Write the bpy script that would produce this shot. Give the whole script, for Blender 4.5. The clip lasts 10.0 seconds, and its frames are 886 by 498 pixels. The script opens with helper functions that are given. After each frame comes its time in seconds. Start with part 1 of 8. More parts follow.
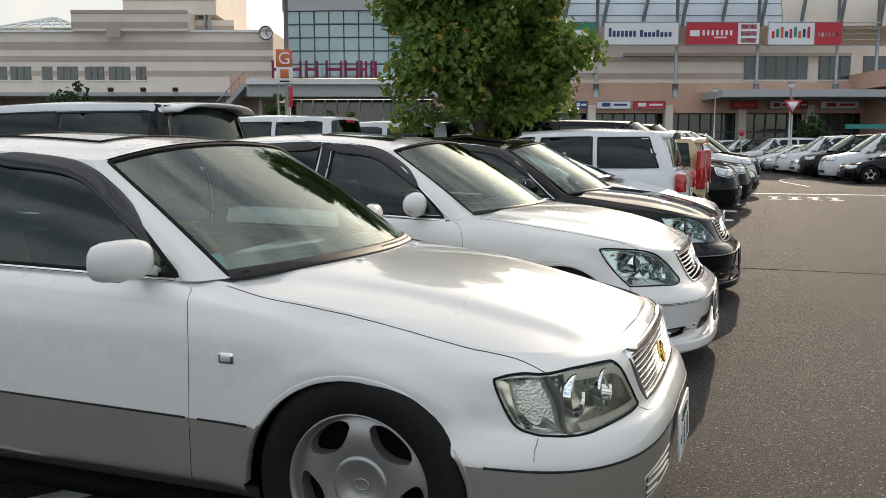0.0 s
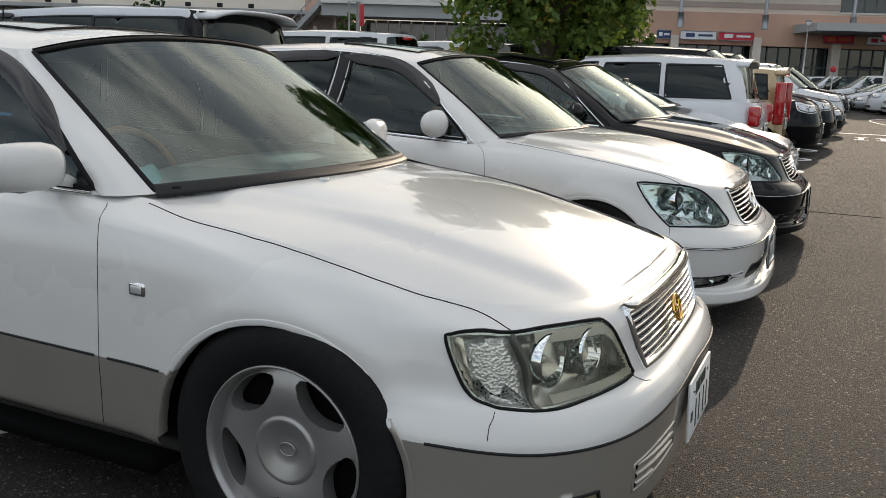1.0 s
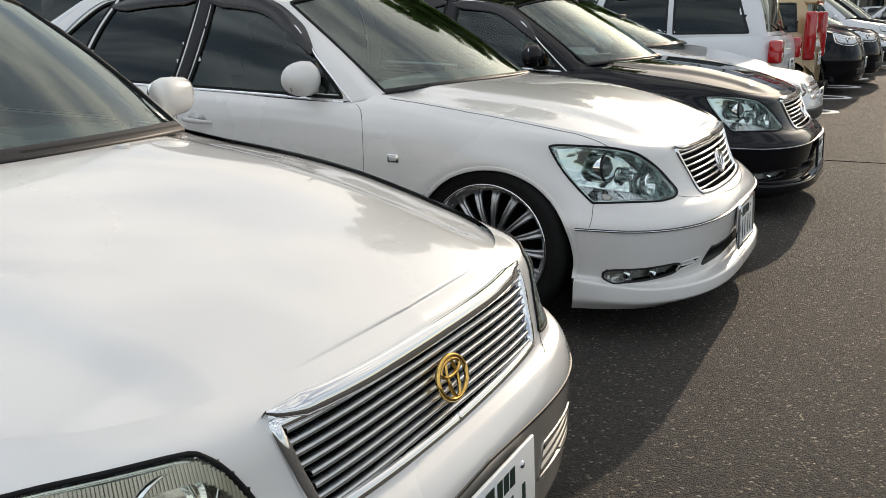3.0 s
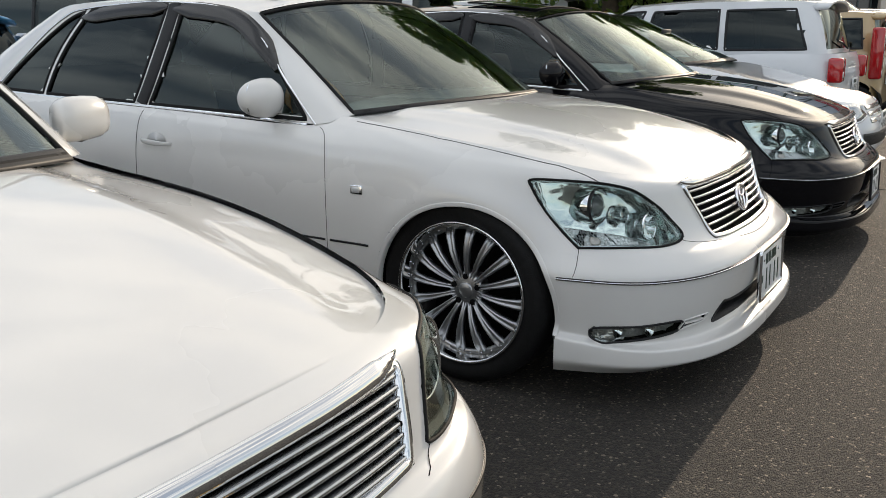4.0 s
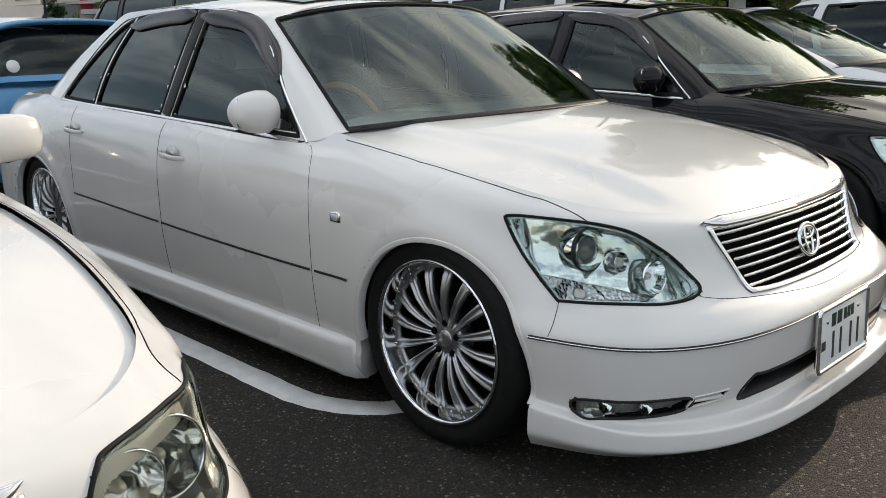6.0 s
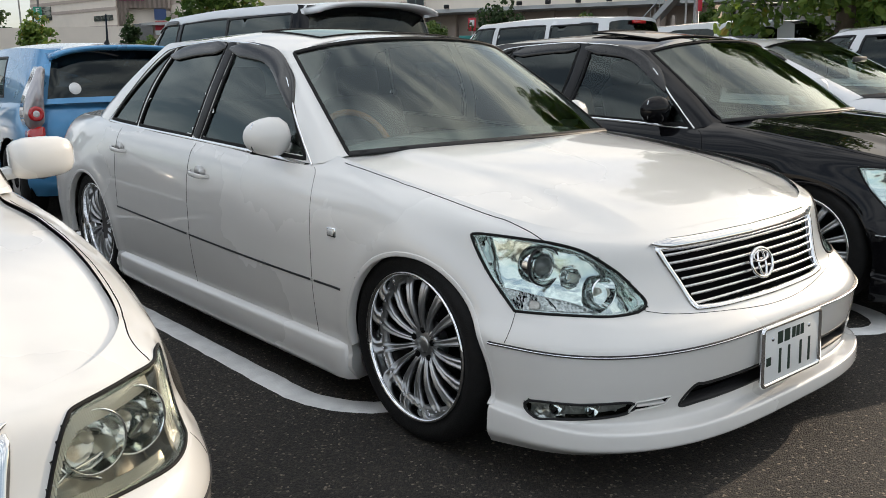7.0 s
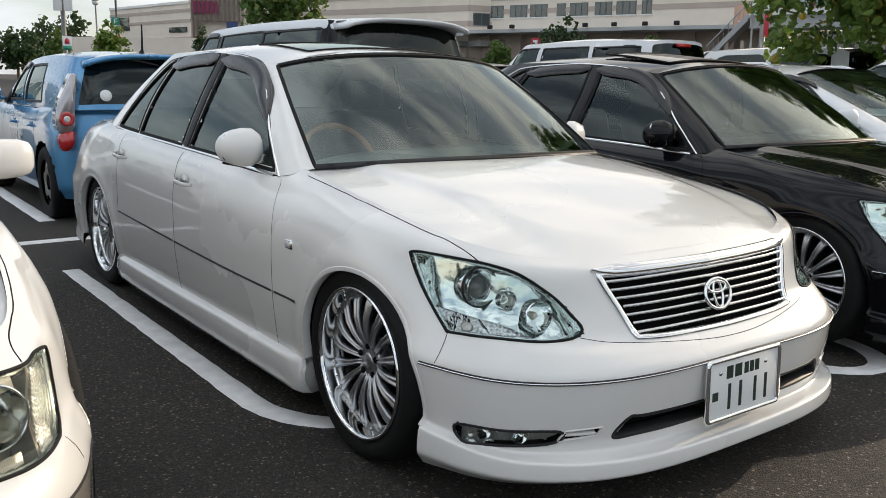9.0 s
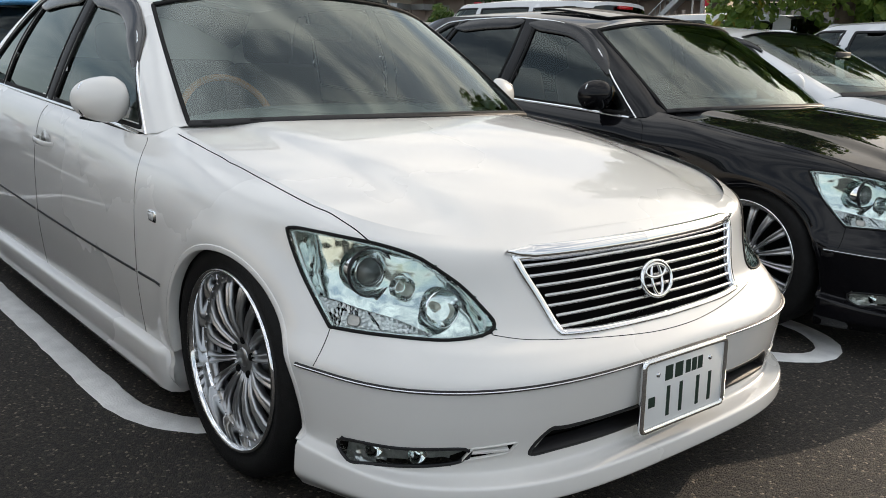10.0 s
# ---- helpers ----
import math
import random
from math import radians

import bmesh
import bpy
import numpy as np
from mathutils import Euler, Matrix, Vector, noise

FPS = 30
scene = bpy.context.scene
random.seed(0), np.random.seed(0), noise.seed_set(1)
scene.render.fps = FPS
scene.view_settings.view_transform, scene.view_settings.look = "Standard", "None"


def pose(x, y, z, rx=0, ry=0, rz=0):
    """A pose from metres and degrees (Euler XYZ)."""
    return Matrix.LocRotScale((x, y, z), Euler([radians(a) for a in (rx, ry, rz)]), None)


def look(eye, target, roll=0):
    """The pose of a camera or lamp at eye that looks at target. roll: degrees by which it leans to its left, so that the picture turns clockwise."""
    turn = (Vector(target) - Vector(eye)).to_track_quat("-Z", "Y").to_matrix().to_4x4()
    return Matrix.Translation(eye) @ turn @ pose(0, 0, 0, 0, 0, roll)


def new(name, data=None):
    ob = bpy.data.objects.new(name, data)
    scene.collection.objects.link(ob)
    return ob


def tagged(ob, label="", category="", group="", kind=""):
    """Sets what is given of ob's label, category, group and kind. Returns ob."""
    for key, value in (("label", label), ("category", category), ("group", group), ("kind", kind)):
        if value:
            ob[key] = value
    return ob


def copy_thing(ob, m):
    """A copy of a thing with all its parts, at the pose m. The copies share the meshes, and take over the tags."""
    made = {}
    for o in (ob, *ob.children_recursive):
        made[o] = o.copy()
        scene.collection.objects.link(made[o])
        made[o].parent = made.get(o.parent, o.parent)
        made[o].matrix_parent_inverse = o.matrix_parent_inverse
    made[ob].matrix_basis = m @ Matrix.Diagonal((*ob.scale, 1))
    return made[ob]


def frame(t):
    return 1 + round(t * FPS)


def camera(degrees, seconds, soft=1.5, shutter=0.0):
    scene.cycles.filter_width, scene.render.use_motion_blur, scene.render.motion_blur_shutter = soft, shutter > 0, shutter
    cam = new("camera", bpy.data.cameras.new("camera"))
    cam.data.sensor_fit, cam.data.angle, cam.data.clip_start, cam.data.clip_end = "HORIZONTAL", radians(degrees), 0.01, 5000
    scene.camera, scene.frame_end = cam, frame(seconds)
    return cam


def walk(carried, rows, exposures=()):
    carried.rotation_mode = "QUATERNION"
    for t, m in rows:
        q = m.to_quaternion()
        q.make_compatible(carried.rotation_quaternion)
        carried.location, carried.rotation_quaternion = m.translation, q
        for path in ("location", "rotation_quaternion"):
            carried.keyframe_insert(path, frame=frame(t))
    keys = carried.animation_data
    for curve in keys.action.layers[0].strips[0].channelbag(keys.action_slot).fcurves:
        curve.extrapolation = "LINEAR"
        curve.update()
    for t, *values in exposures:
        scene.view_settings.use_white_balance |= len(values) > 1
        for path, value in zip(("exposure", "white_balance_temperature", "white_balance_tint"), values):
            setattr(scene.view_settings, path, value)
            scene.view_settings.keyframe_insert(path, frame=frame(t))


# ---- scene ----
cam = camera(54.2, 10.0, soft=0.7)
PATH = [
    (0, (1.041, -5.562, 1.273), (0.351, -3.699, 1.038), 0.0),
    (0.5, (1.097, -5.291, 1.251), (0.363, -3.453, 0.963), 1.4),
    (1, (1.125, -5.008, 1.207), (0.299, -3.231, 0.805), 2.0),
    (1.5, (1.152, -4.731, 1.156), (0.291, -3.008, 0.618), 1.1),
    (2, (1.284, -4.438, 1.135), (0.361, -2.776, 0.511), 1.7),
    (2.5, (1.343, -4.12, 1.147), (0.411, -2.451, 0.557), 0.8),
    (3, (1.364, -3.797, 1.161), (0.444, -2.096, 0.651), -0.7),
    (3.2, (1.388, -3.673, 1.163), (0.44, -1.981, 0.671), -0.9),
    (4.5, (1.461, -2.985, 1.145), (0.333, -1.406, 0.659), 0.5),
    (5, (1.538, -2.749, 1.154), (0.3, -1.259, 0.656), 1.1),
    (5.5, (1.565, -2.578, 1.148), (0.258, -1.147, 0.655), 0.0),
    (6.8, (1.972, -2.466, 1.21), (0.483, -1.205, 0.768), -1.4),
    (7, (2.039, -2.492, 1.206), (0.549, -1.227, 0.781), -0.7),
    (7.5, (2.166, -2.489, 1.222), (0.665, -1.228, 0.825), 0.9),
    (8, (2.274, -2.389, 1.222), (0.746, -1.155, 0.847), 2.4),
    (8.5, (2.325, -2.302, 1.217), (0.758, -1.116, 0.848), 1.7),
    (9, (2.232, -2.2, 1.2), (0.651, -1.037, 0.815), 0.9),
    (9.5, (2.089, -2.066, 1.178), (0.551, -0.857, 0.762), 0.7),
    (10, (1.959, -1.831, 1.141), (0.474, -0.572, 0.683), 2.1),
]
walk(cam, [(t, look(eye, target, roll)) for t, eye, target, roll in PATH], exposures=[(0.0, -0.16), (1.0, -0.34), (2.0, -0.16), (3.0, -0.20), (4.5, -0.18), (5.5, -0.14), (7.0, 0.0), (10.0, 0.0)])

# ---- world and sun ----
SUN_ELEV, SUN_AZ = 18.0, 1.0     # degrees; azimuth from +y towards -x
world = bpy.data.worlds.new("sky")
scene.world = world
world.use_nodes = True
wn, wl = world.node_tree.nodes, world.node_tree.links
wn.clear()
w_out = wn.new("ShaderNodeOutputWorld")
w_bg = wn.new("ShaderNodeBackground")
w_sky = wn.new("ShaderNodeTexSky")
w_sky.sky_type = 'NISHITA'
w_sky.sun_disc = False
w_sky.sun_elevation = radians(SUN_ELEV)
w_sky.sun_rotation = radians(-SUN_AZ)
w_sky.dust_density = 1.0
w_co = wn.new("ShaderNodeTexCoord")
w_map = wn.new("ShaderNodeMapping")
w_map.inputs["Scale"].default_value = (1.0, 1.0, 3.2)
w_noise = wn.new("ShaderNodeTexNoise")
w_noise.inputs["Scale"].default_value = 2.6
w_noise.inputs["Detail"].default_value = 7.0
w_noise.inputs["Roughness"].default_value = 0.55
w_ramp = wn.new("ShaderNodeValToRGB")
w_ramp.color_ramp.elements[0].position = 0.41
w_ramp.color_ramp.elements[0].color = (0.22, 0.22, 0.22, 1)
w_ramp.color_ramp.elements[1].position = 0.60
w_ramp.color_ramp.elements[1].color = (0.95, 0.95, 0.95, 1)
w_sep = wn.new("ShaderNodeSeparateXYZ")
w_up = wn.new("ShaderNodeMapRange")           # an overcast sky is brighter overhead
w_up.inputs["From Min"].default_value, w_up.inputs["From Max"].default_value = 0.0, 1.0
w_up.inputs["To Min"].default_value, w_up.inputs["To Max"].default_value = 0.82, 1.50
w_cloud = wn.new("ShaderNodeVectorMath")
w_cloud.operation = 'SCALE'
_e, _a = radians(SUN_ELEV), radians(SUN_AZ)
SUN_DIR = Vector((-math.sin(_a) * math.cos(_e), math.cos(_a) * math.cos(_e), math.sin(_e)))
w_dot = wn.new("ShaderNodeVectorMath")        # nearness to the sun
w_dot.operation = 'DOT_PRODUCT'
w_dot.inputs[1].default_value = SUN_DIR
w_near = wn.new("ShaderNodeMapRange")
w_near.interpolation_type = 'SMOOTHSTEP'
w_near.inputs["From Min"].default_value, w_near.inputs["From Max"].default_value = 0.1, 1.0
w_tint = wn.new("ShaderNodeMix")              # clouds: cool away from the sun, warm near it
w_tint.data_type = 'RGBA'
w_tint.inputs["A"].default_value, w_tint.inputs["B"].default_value = (8.1, 8.5, 9.0, 1), (8.7, 8.1, 7.2, 1)
wl.new(w_co.outputs["Generated"], w_dot.inputs[0])
wl.new(w_dot.outputs["Value"], w_near.inputs["Value"])
wl.new(w_near.outputs[0], w_tint.inputs["Factor"])
wl.new(w_tint.outputs["Result"], w_cloud.inputs[0])
w_pow = wn.new("ShaderNodeMath")              # the sun's haze: brighter towards it
w_pow.operation = 'POWER'
w_pow.use_clamp = True
w_pow.inputs[1].default_value = 20.0
wl.new(w_dot.outputs["Value"], w_pow.inputs[0])
w_haze = wn.new("ShaderNodeVectorMath")
w_haze.operation = 'SCALE'
w_haze.inputs[0].default_value = (10.0, 8.8, 6.9)
wl.new(w_pow.outputs[0], w_haze.inputs["Scale"])
w_sum = wn.new("ShaderNodeVectorMath")
w_mix = wn.new("ShaderNodeMix")
w_mix.data_type = 'RGBA'
wl.new(w_co.outputs["Generated"], w_sep.inputs[0])
wl.new(w_sep.outputs["Z"], w_up.inputs["Value"])
wl.new(w_up.outputs[0], w_cloud.inputs["Scale"])
wl.new(w_cloud.outputs[0], w_mix.inputs["B"])
wl.new(w_co.outputs["Generated"], w_map.inputs["Vector"])
wl.new(w_map.outputs["Vector"], w_noise.inputs["Vector"])
wl.new(w_noise.outputs["Fac"], w_ramp.inputs["Fac"])
wl.new(w_ramp.outputs["Color"], w_mix.inputs["Factor"])
wl.new(w_sky.outputs["Color"], w_mix.inputs["A"])
wl.new(w_mix.outputs["Result"], w_sum.inputs[0])
wl.new(w_haze.outputs[0], w_sum.inputs[1])
wl.new(w_sum.outputs[0], w_bg.inputs["Color"])
w_bg.inputs["Strength"].default_value = 0.138
wl.new(w_bg.outputs["Background"], w_out.inputs["Surface"])

sun_data = bpy.data.lights.new("sun", 'SUN')
sun_data.energy = 3.1
sun_data.angle = radians(0.6)
sun_data.color = (1.0, 0.82, 0.62)
sun = new("sun", sun_data)
sun.matrix_world = look(SUN_DIR * 60, (0, 0, 0))


# ---- materials ----
def mat(name, color, rough=0.5, metal=0.0, coat=0.0, coat_rough=0.03, spec=0.5, emit=None):
    m = bpy.data.materials.new(name)
    m.use_nodes = True
    b = m.node_tree.nodes["Principled BSDF"]
    b.inputs["Base Color"].default_value = (*color, 1)
    b.inputs["Roughness"].default_value = rough
    b.inputs["Metallic"].default_value = metal
    b.inputs["Coat Weight"].default_value = coat
    b.inputs["Coat Roughness"].default_value = coat_rough
    b.inputs["Specular IOR Level"].default_value = spec
    if emit:
        b.inputs["Emission Color"].default_value = (*emit[0], 1)
        b.inputs["Emission Strength"].default_value = emit[1]
    return m


def vary(m, scale, amount, bump=0.0, bump_scale=None, rough_amount=0.0, detail=6.0):
    """Adds colour mottling at two scales and a fine relief to a material of mat()."""
    nt = m.node_tree
    n, l = nt.nodes, nt.links
    b = n["Principled BSDF"]
    base = b.inputs["Base Color"].default_value[:3]
    co = n.new("ShaderNodeTexCoord")
    small, large = n.new("ShaderNodeTexNoise"), n.new("ShaderNodeTexNoise")
    small.inputs["Scale"].default_value, large.inputs["Scale"].default_value = scale, scale / 9
    for t in (small, large):
        t.inputs["Detail"].default_value = detail
        l.new(co.outputs["Object"], t.inputs["Vector"])
    add = n.new("ShaderNodeMath")
    add.operation = 'ADD'
    l.new(small.outputs["Fac"], add.inputs[0])
    l.new(large.outputs["Fac"], add.inputs[1])
    ramp = n.new("ShaderNodeMapRange")
    ramp.inputs["From Min"].default_value, ramp.inputs["From Max"].default_value = 0.7, 1.3
    ramp.inputs["To Min"].default_value, ramp.inputs["To Max"].default_value = 1 - amount, 1 + amount
    l.new(add.outputs[0], ramp.inputs["Value"])
    mul = n.new("ShaderNodeVectorMath")
    mul.operation = 'SCALE'
    mul.inputs[0].default_value = base
    l.new(ramp.outputs[0], mul.inputs["Scale"])
    l.new(mul.outputs[0], b.inputs["Base Color"])
    if rough_amount:
        r = n.new("ShaderNodeMapRange")
        r0 = b.inputs["Roughness"].default_value
        r.inputs["From Min"].default_value, r.inputs["From Max"].default_value = 0.35, 0.65
        r.inputs["To Min"].default_value, r.inputs["To Max"].default_value = max(0.02, r0 - rough_amount), r0 + rough_amount
        l.new(large.outputs["Fac"], r.inputs["Value"])
        l.new(r.outputs[0], b.inputs["Roughness"])
    if bump:
        bt = n.new("ShaderNodeTexNoise")
        bt.inputs["Scale"].default_value = bump_scale or scale * 4
        bt.inputs["Detail"].default_value = 4
        l.new(co.outputs["Object"], bt.inputs["Vector"])
        bn = n.new("ShaderNodeBump")
        bn.inputs["Strength"].default_value = bump
        bn.inputs["Distance"].default_value = 0.01
        l.new(bt.outputs["Fac"], bn.inputs["Height"])
        l.new(bn.outputs["Normal"], b.inputs["Normal"])
    return m


def car_paint(name, color, metal=0.0, rough=0.4, dust=0.05, flake=0.0):
    m = mat(name, color, rough, metal, coat=1.0, coat_rough=0.02)
    vary(m, 6.0, dust, rough_amount=0.05)
    if flake:
        n, l = m.node_tree.nodes, m.node_tree.links
        co = n.new("ShaderNodeTexCoord")
        v = n.new("ShaderNodeTexVoronoi")
        v.inputs["Scale"].default_value = 1500
        l.new(co.outputs["Object"], v.inputs["Vector"])
        bn = n.new("ShaderNodeBump")
        bn.inputs["Strength"].default_value = flake
        bn.inputs["Distance"].default_value = 0.001
        l.new(v.outputs["Distance"], bn.inputs["Height"])
        l.new(bn.outputs["Normal"], n["Principled BSDF"].inputs["Normal"])
    return m


def glass(name, tint, gloss=1.0, ior=1.5):
    """A thin pane: tinted see-through with a mirror film by Fresnel."""
    m = bpy.data.materials.new(name)
    m.use_nodes = True
    n, l = m.node_tree.nodes, m.node_tree.links
    n.clear()
    out, mix = n.new("ShaderNodeOutputMaterial"), n.new("ShaderNodeMixShader")
    tr, gl, fr = n.new("ShaderNodeBsdfTransparent"), n.new("ShaderNodeBsdfGlossy"), n.new("ShaderNodeFresnel")
    tr.inputs["Color"].default_value = (*tint, 1)
    gl.inputs["Roughness"].default_value = 0.01
    gl.inputs["Color"].default_value = (gloss * .90, gloss, gloss * .97, 1)
    fr.inputs["IOR"].default_value = ior
    l.new(fr.outputs[0], mix.inputs["Fac"])
    l.new(tr.outputs[0], mix.inputs[1])
    l.new(gl.outputs[0], mix.inputs[2])
    l.new(mix.outputs[0], out.inputs["Surface"])
    return m


PEARL = car_paint("pearl_white_paint", (0.715, 0.705, 0.68), dust=0.02, rough=0.28)
WHITE_PAINT = car_paint("white_paint", (0.70, 0.71, 0.72), dust=0.02, rough=0.35)
GREIGE = car_paint("grey_beige_lower_paint", (0.42, 0.395, 0.35), metal=0.6, rough=0.34, dust=0.06)
BLACK_PAINT = car_paint("black_paint", (0.004, 0.004, 0.005), rough=0.3, dust=0.2)
BLACK_PAINT.node_tree.nodes["Principled BSDF"].inputs["Specular IOR Level"].default_value = 0.0
BLACK_PAINT.node_tree.nodes["Principled BSDF"].inputs["Coat IOR"].default_value = 1.34
BLUE_PAINT = car_paint("light_blue_metallic_paint", (0.065, 0.25, 0.47), metal=0.5, rough=0.28)
BEIGE_PAINT = car_paint("tan_beige_paint", (0.50, 0.36, 0.18), rough=0.4)
SILVER_PAINT = car_paint("silver_paint", (0.46, 0.47, 0.48), metal=0.6, rough=0.3)
GREY_PAINT = car_paint("dark_grey_paint", (0.07, 0.075, 0.08), metal=0.4, rough=0.3)
ORANGE_PAINT = car_paint("orange_paint", (0.6, 0.24, 0.03), rough=0.35)
CHROME = mat("chrome", (0.82, 0.83, 0.84), 0.06, 1.0)
SATIN = vary(mat("satin_alloy", (0.62, 0.63, 0.65), 0.24, 1.0), 30, 0.06)
ALLOY_GREY = vary(mat("painted_alloy", (0.40, 0.39, 0.38), 0.34, 0.7), 30, 0.05)
SPOKE_METAL = vary(mat("grey_satin_spoke", (0.46, 0.47, 0.48), 0.33, 0.9), 30, 0.06)
GOLD = mat("gold_plate", (0.75, 0.50, 0.15), 0.12, 1.0)
RUBBER = vary(mat("black_rubber", (0.008, 0.008, 0.008), 0.7, spec=0.2), 40, 0.25, 0.2)
TYRE = vary(mat("tyre_rubber", (0.009, 0.009, 0.009), 0.7, spec=0.2), 60, 0.3, 0.3)
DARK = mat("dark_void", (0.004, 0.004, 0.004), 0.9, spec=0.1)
PLASTIC = vary(mat("black_plastic", (0.014, 0.014, 0.015), 0.5, spec=0.3), 80, 0.15, 0.1)
GLASS_F = glass("windscreen_glass", (0.72, 0.84, 0.79), 1.0, 1.9)
GLASS_S = glass("side_glass", (0.42, 0.49, 0.46), 1.0, 1.6)
GLASS_P = glass("privacy_glass", (0.05, 0.05, 0.052), 1.0, 1.5)
LENS = glass("lamp_lens", (0.93, 0.96, 0.95), 1.0, 1.4)
LENS_OLD = glass("hazed_lamp_lens", (0.95, 0.93, 0.86), 0.9, 1.4)
LENS_RED = mat("red_lamp", (0.45, 0.012, 0.015), 0.12, 0.0, 1.0)
LENS_WHITE = mat("clear_lamp_section", (0.65, 0.66, 0.66), 0.1, 0.3, 1.0)
BEZEL = mat("lamp_bezel", (0.66, 0.72, 0.71), 0.18, 0.9)


def relief(m, kind, scale, strength, distance):
    """Adds a cell or noise relief to a material of mat()."""
    n, l = m.node_tree.nodes, m.node_tree.links
    co, t, bn = n.new("ShaderNodeTexCoord"), n.new("ShaderNodeTexVoronoi" if kind == "cells" else "ShaderNodeTexNoise"), n.new("ShaderNodeBump")
    t.inputs["Scale"].default_value = scale
    bn.inputs["Strength"].default_value = strength
    bn.inputs["Distance"].default_value = distance
    l.new(co.outputs["Object"], t.inputs["Vector"])
    l.new(t.outputs[0], bn.inputs["Height"])
    l.new(bn.outputs["Normal"], n["Principled BSDF"].inputs["Normal"])
    return m


BOWL_CLEAR = relief(mat("aqua_lamp_bowl", (0.68, 0.75, 0.73), 0.10, 0.95), "noise", 11, 0.28, 0.03)
BOWL_OLD = relief(mat("grey_lamp_bowl", (0.80, 0.79, 0.74), 0.2, 0.8), "noise", 10, 0.35, 0.03)
REFLECTOR_CUP = mat("lamp_reflector_cup", (0.84, 0.87, 0.87), 0.08, 1.0)
CORNER_FACET = relief(mat("faceted_corner_lamp", (0.92, 0.94, 0.97), 0.15, 0.55, 1.0), "cells", 150, 0.6, 0.004)
INDICATOR = relief(mat("indicator_facets", (0.93, 0.94, 0.95), 0.18, 0.6, 1.0), "cells", 120, 0.9, 0.006)
BULB = mat("lamp_bulb", (0.75, 0.72, 0.62), 0.1, 0.2, 1.0)
PROJECTOR_EYE = mat("projector_glass", (0.16, 0.17, 0.17), 0.04, 0.0, 1.0)
FOG_BOWL = relief(mat("amber_tinted_fog_bowl", (0.55, 0.50, 0.38), 0.25, 0.8), "noise", 20, 0.4, 0.02)
FOG_CHROME = relief(mat("smoked_fog_bowl", (0.72, 0.72, 0.70), 0.2, 0.6), "noise", 30, 0.8, 0.02)
FLUTE = mat("clear_flute", (0.62, 0.60, 0.52), 0.2, 0.2, 1.0)
FOG_RIB = mat("fog_lens_rib", (0.62, 0.58, 0.46), 0.25, 0.4, 1.0)
DIVIDER = mat("grey_lamp_divider", (0.16, 0.16, 0.15), 0.35)
AMBER = mat("amber_bulb", (0.62, 0.56, 0.52), 0.25, 0.3)
LEATHER = vary(mat("grey_leather", (0.10, 0.095, 0.09), 0.6), 20, 0.1)
LEATHER_DARK = vary(mat("dark_cabin_trim", (0.030, 0.028, 0.027), 0.65), 20, 0.1)
WOOD = vary(mat("wood_rim", (0.48, 0.22, 0.085), 0.25, 0, 0.8), 15, 0.3)
PLATE_WHITE = mat("plate_white", (0.78, 0.79, 0.78), 0.4)
INK = mat("plate_ink", (0.01, 0.03, 0.02), 0.5)


def asphalt():
    m = mat("asphalt", (0.05, 0.048, 0.046), 0.82)
    n, l = m.node_tree.nodes, m.node_tree.links
    b = n["Principled BSDF"]
    co = n.new("ShaderNodeTexCoord")
    v = n.new("ShaderNodeTexVoronoi")
    v.inputs["Scale"].default_value = 135
    v2 = n.new("ShaderNodeTexVoronoi")
    v2.inputs["Scale"].default_value = 240
    big = n.new("ShaderNodeTexNoise")
    big.inputs["Scale"].default_value = 0.9
    big.inputs["Detail"].default_value = 8
    for t in (v, v2, big):
        l.new(co.outputs["Object"], t.inputs["Vector"])
    hsv = n.new("ShaderNodeSeparateColor")
    l.new(v.outputs["Color"], hsv.inputs[0])
    ramp = n.new("ShaderNodeValToRGB")
    cr = ramp.color_ramp
    cr.elements[0].position, cr.elements[0].color = 0.0, (0.0125, 0.0110, 0.0094, 1)
    cr.elements[1].position, cr.elements[1].color = 1.0, (0.26, 0.22, 0.165, 1)
    for p, c in ((0.5, (0.0220, 0.0186, 0.0150, 1)), (0.84, (0.044, 0.0365, 0.0280, 1)), (0.955, (0.062, 0.053, 0.042, 1))):
        e = cr.elements.new(p)
        e.color = c
    l.new(hsv.outputs[0], ramp.inputs["Fac"])
    tone = n.new("ShaderNodeMapRange")
    tone.inputs["From Min"].default_value, tone.inputs["From Max"].default_value = 0.3, 0.7
    tone.inputs["To Min"].default_value, tone.inputs["To Max"].default_value = 0.72, 1.05
    l.new(big.outputs["Fac"], tone.inputs["Value"])
    mul = n.new("ShaderNodeVectorMath")
    mul.operation = 'SCALE'
    l.new(ramp.outputs["Color"], mul.inputs[0])
    l.new(tone.outputs[0], mul.inputs["Scale"])
    l.new(mul.outputs[0], b.inputs["Base Color"])
    s = n.new("ShaderNodeMath")
    s.operation = 'ADD'
    l.new(v.outputs["Distance"], s.inputs[0])
    l.new(v2.outputs["Distance"], s.inputs[1])
    bn = n.new("ShaderNodeBump")
    bn.inputs["Strength"].default_value = 0.75
    bn.inputs["Distance"].default_value = 0.006
    bn.invert = True
    l.new(s.outputs[0], bn.inputs["Height"])
    l.new(bn.outputs["Normal"], b.inputs["Normal"])
    return m


ASPHALT = asphalt()
LINE_PAINT = vary(mat("road_line_paint", (0.74, 0.74, 0.73), 0.7), 14, 0.16, 0.5, 150)


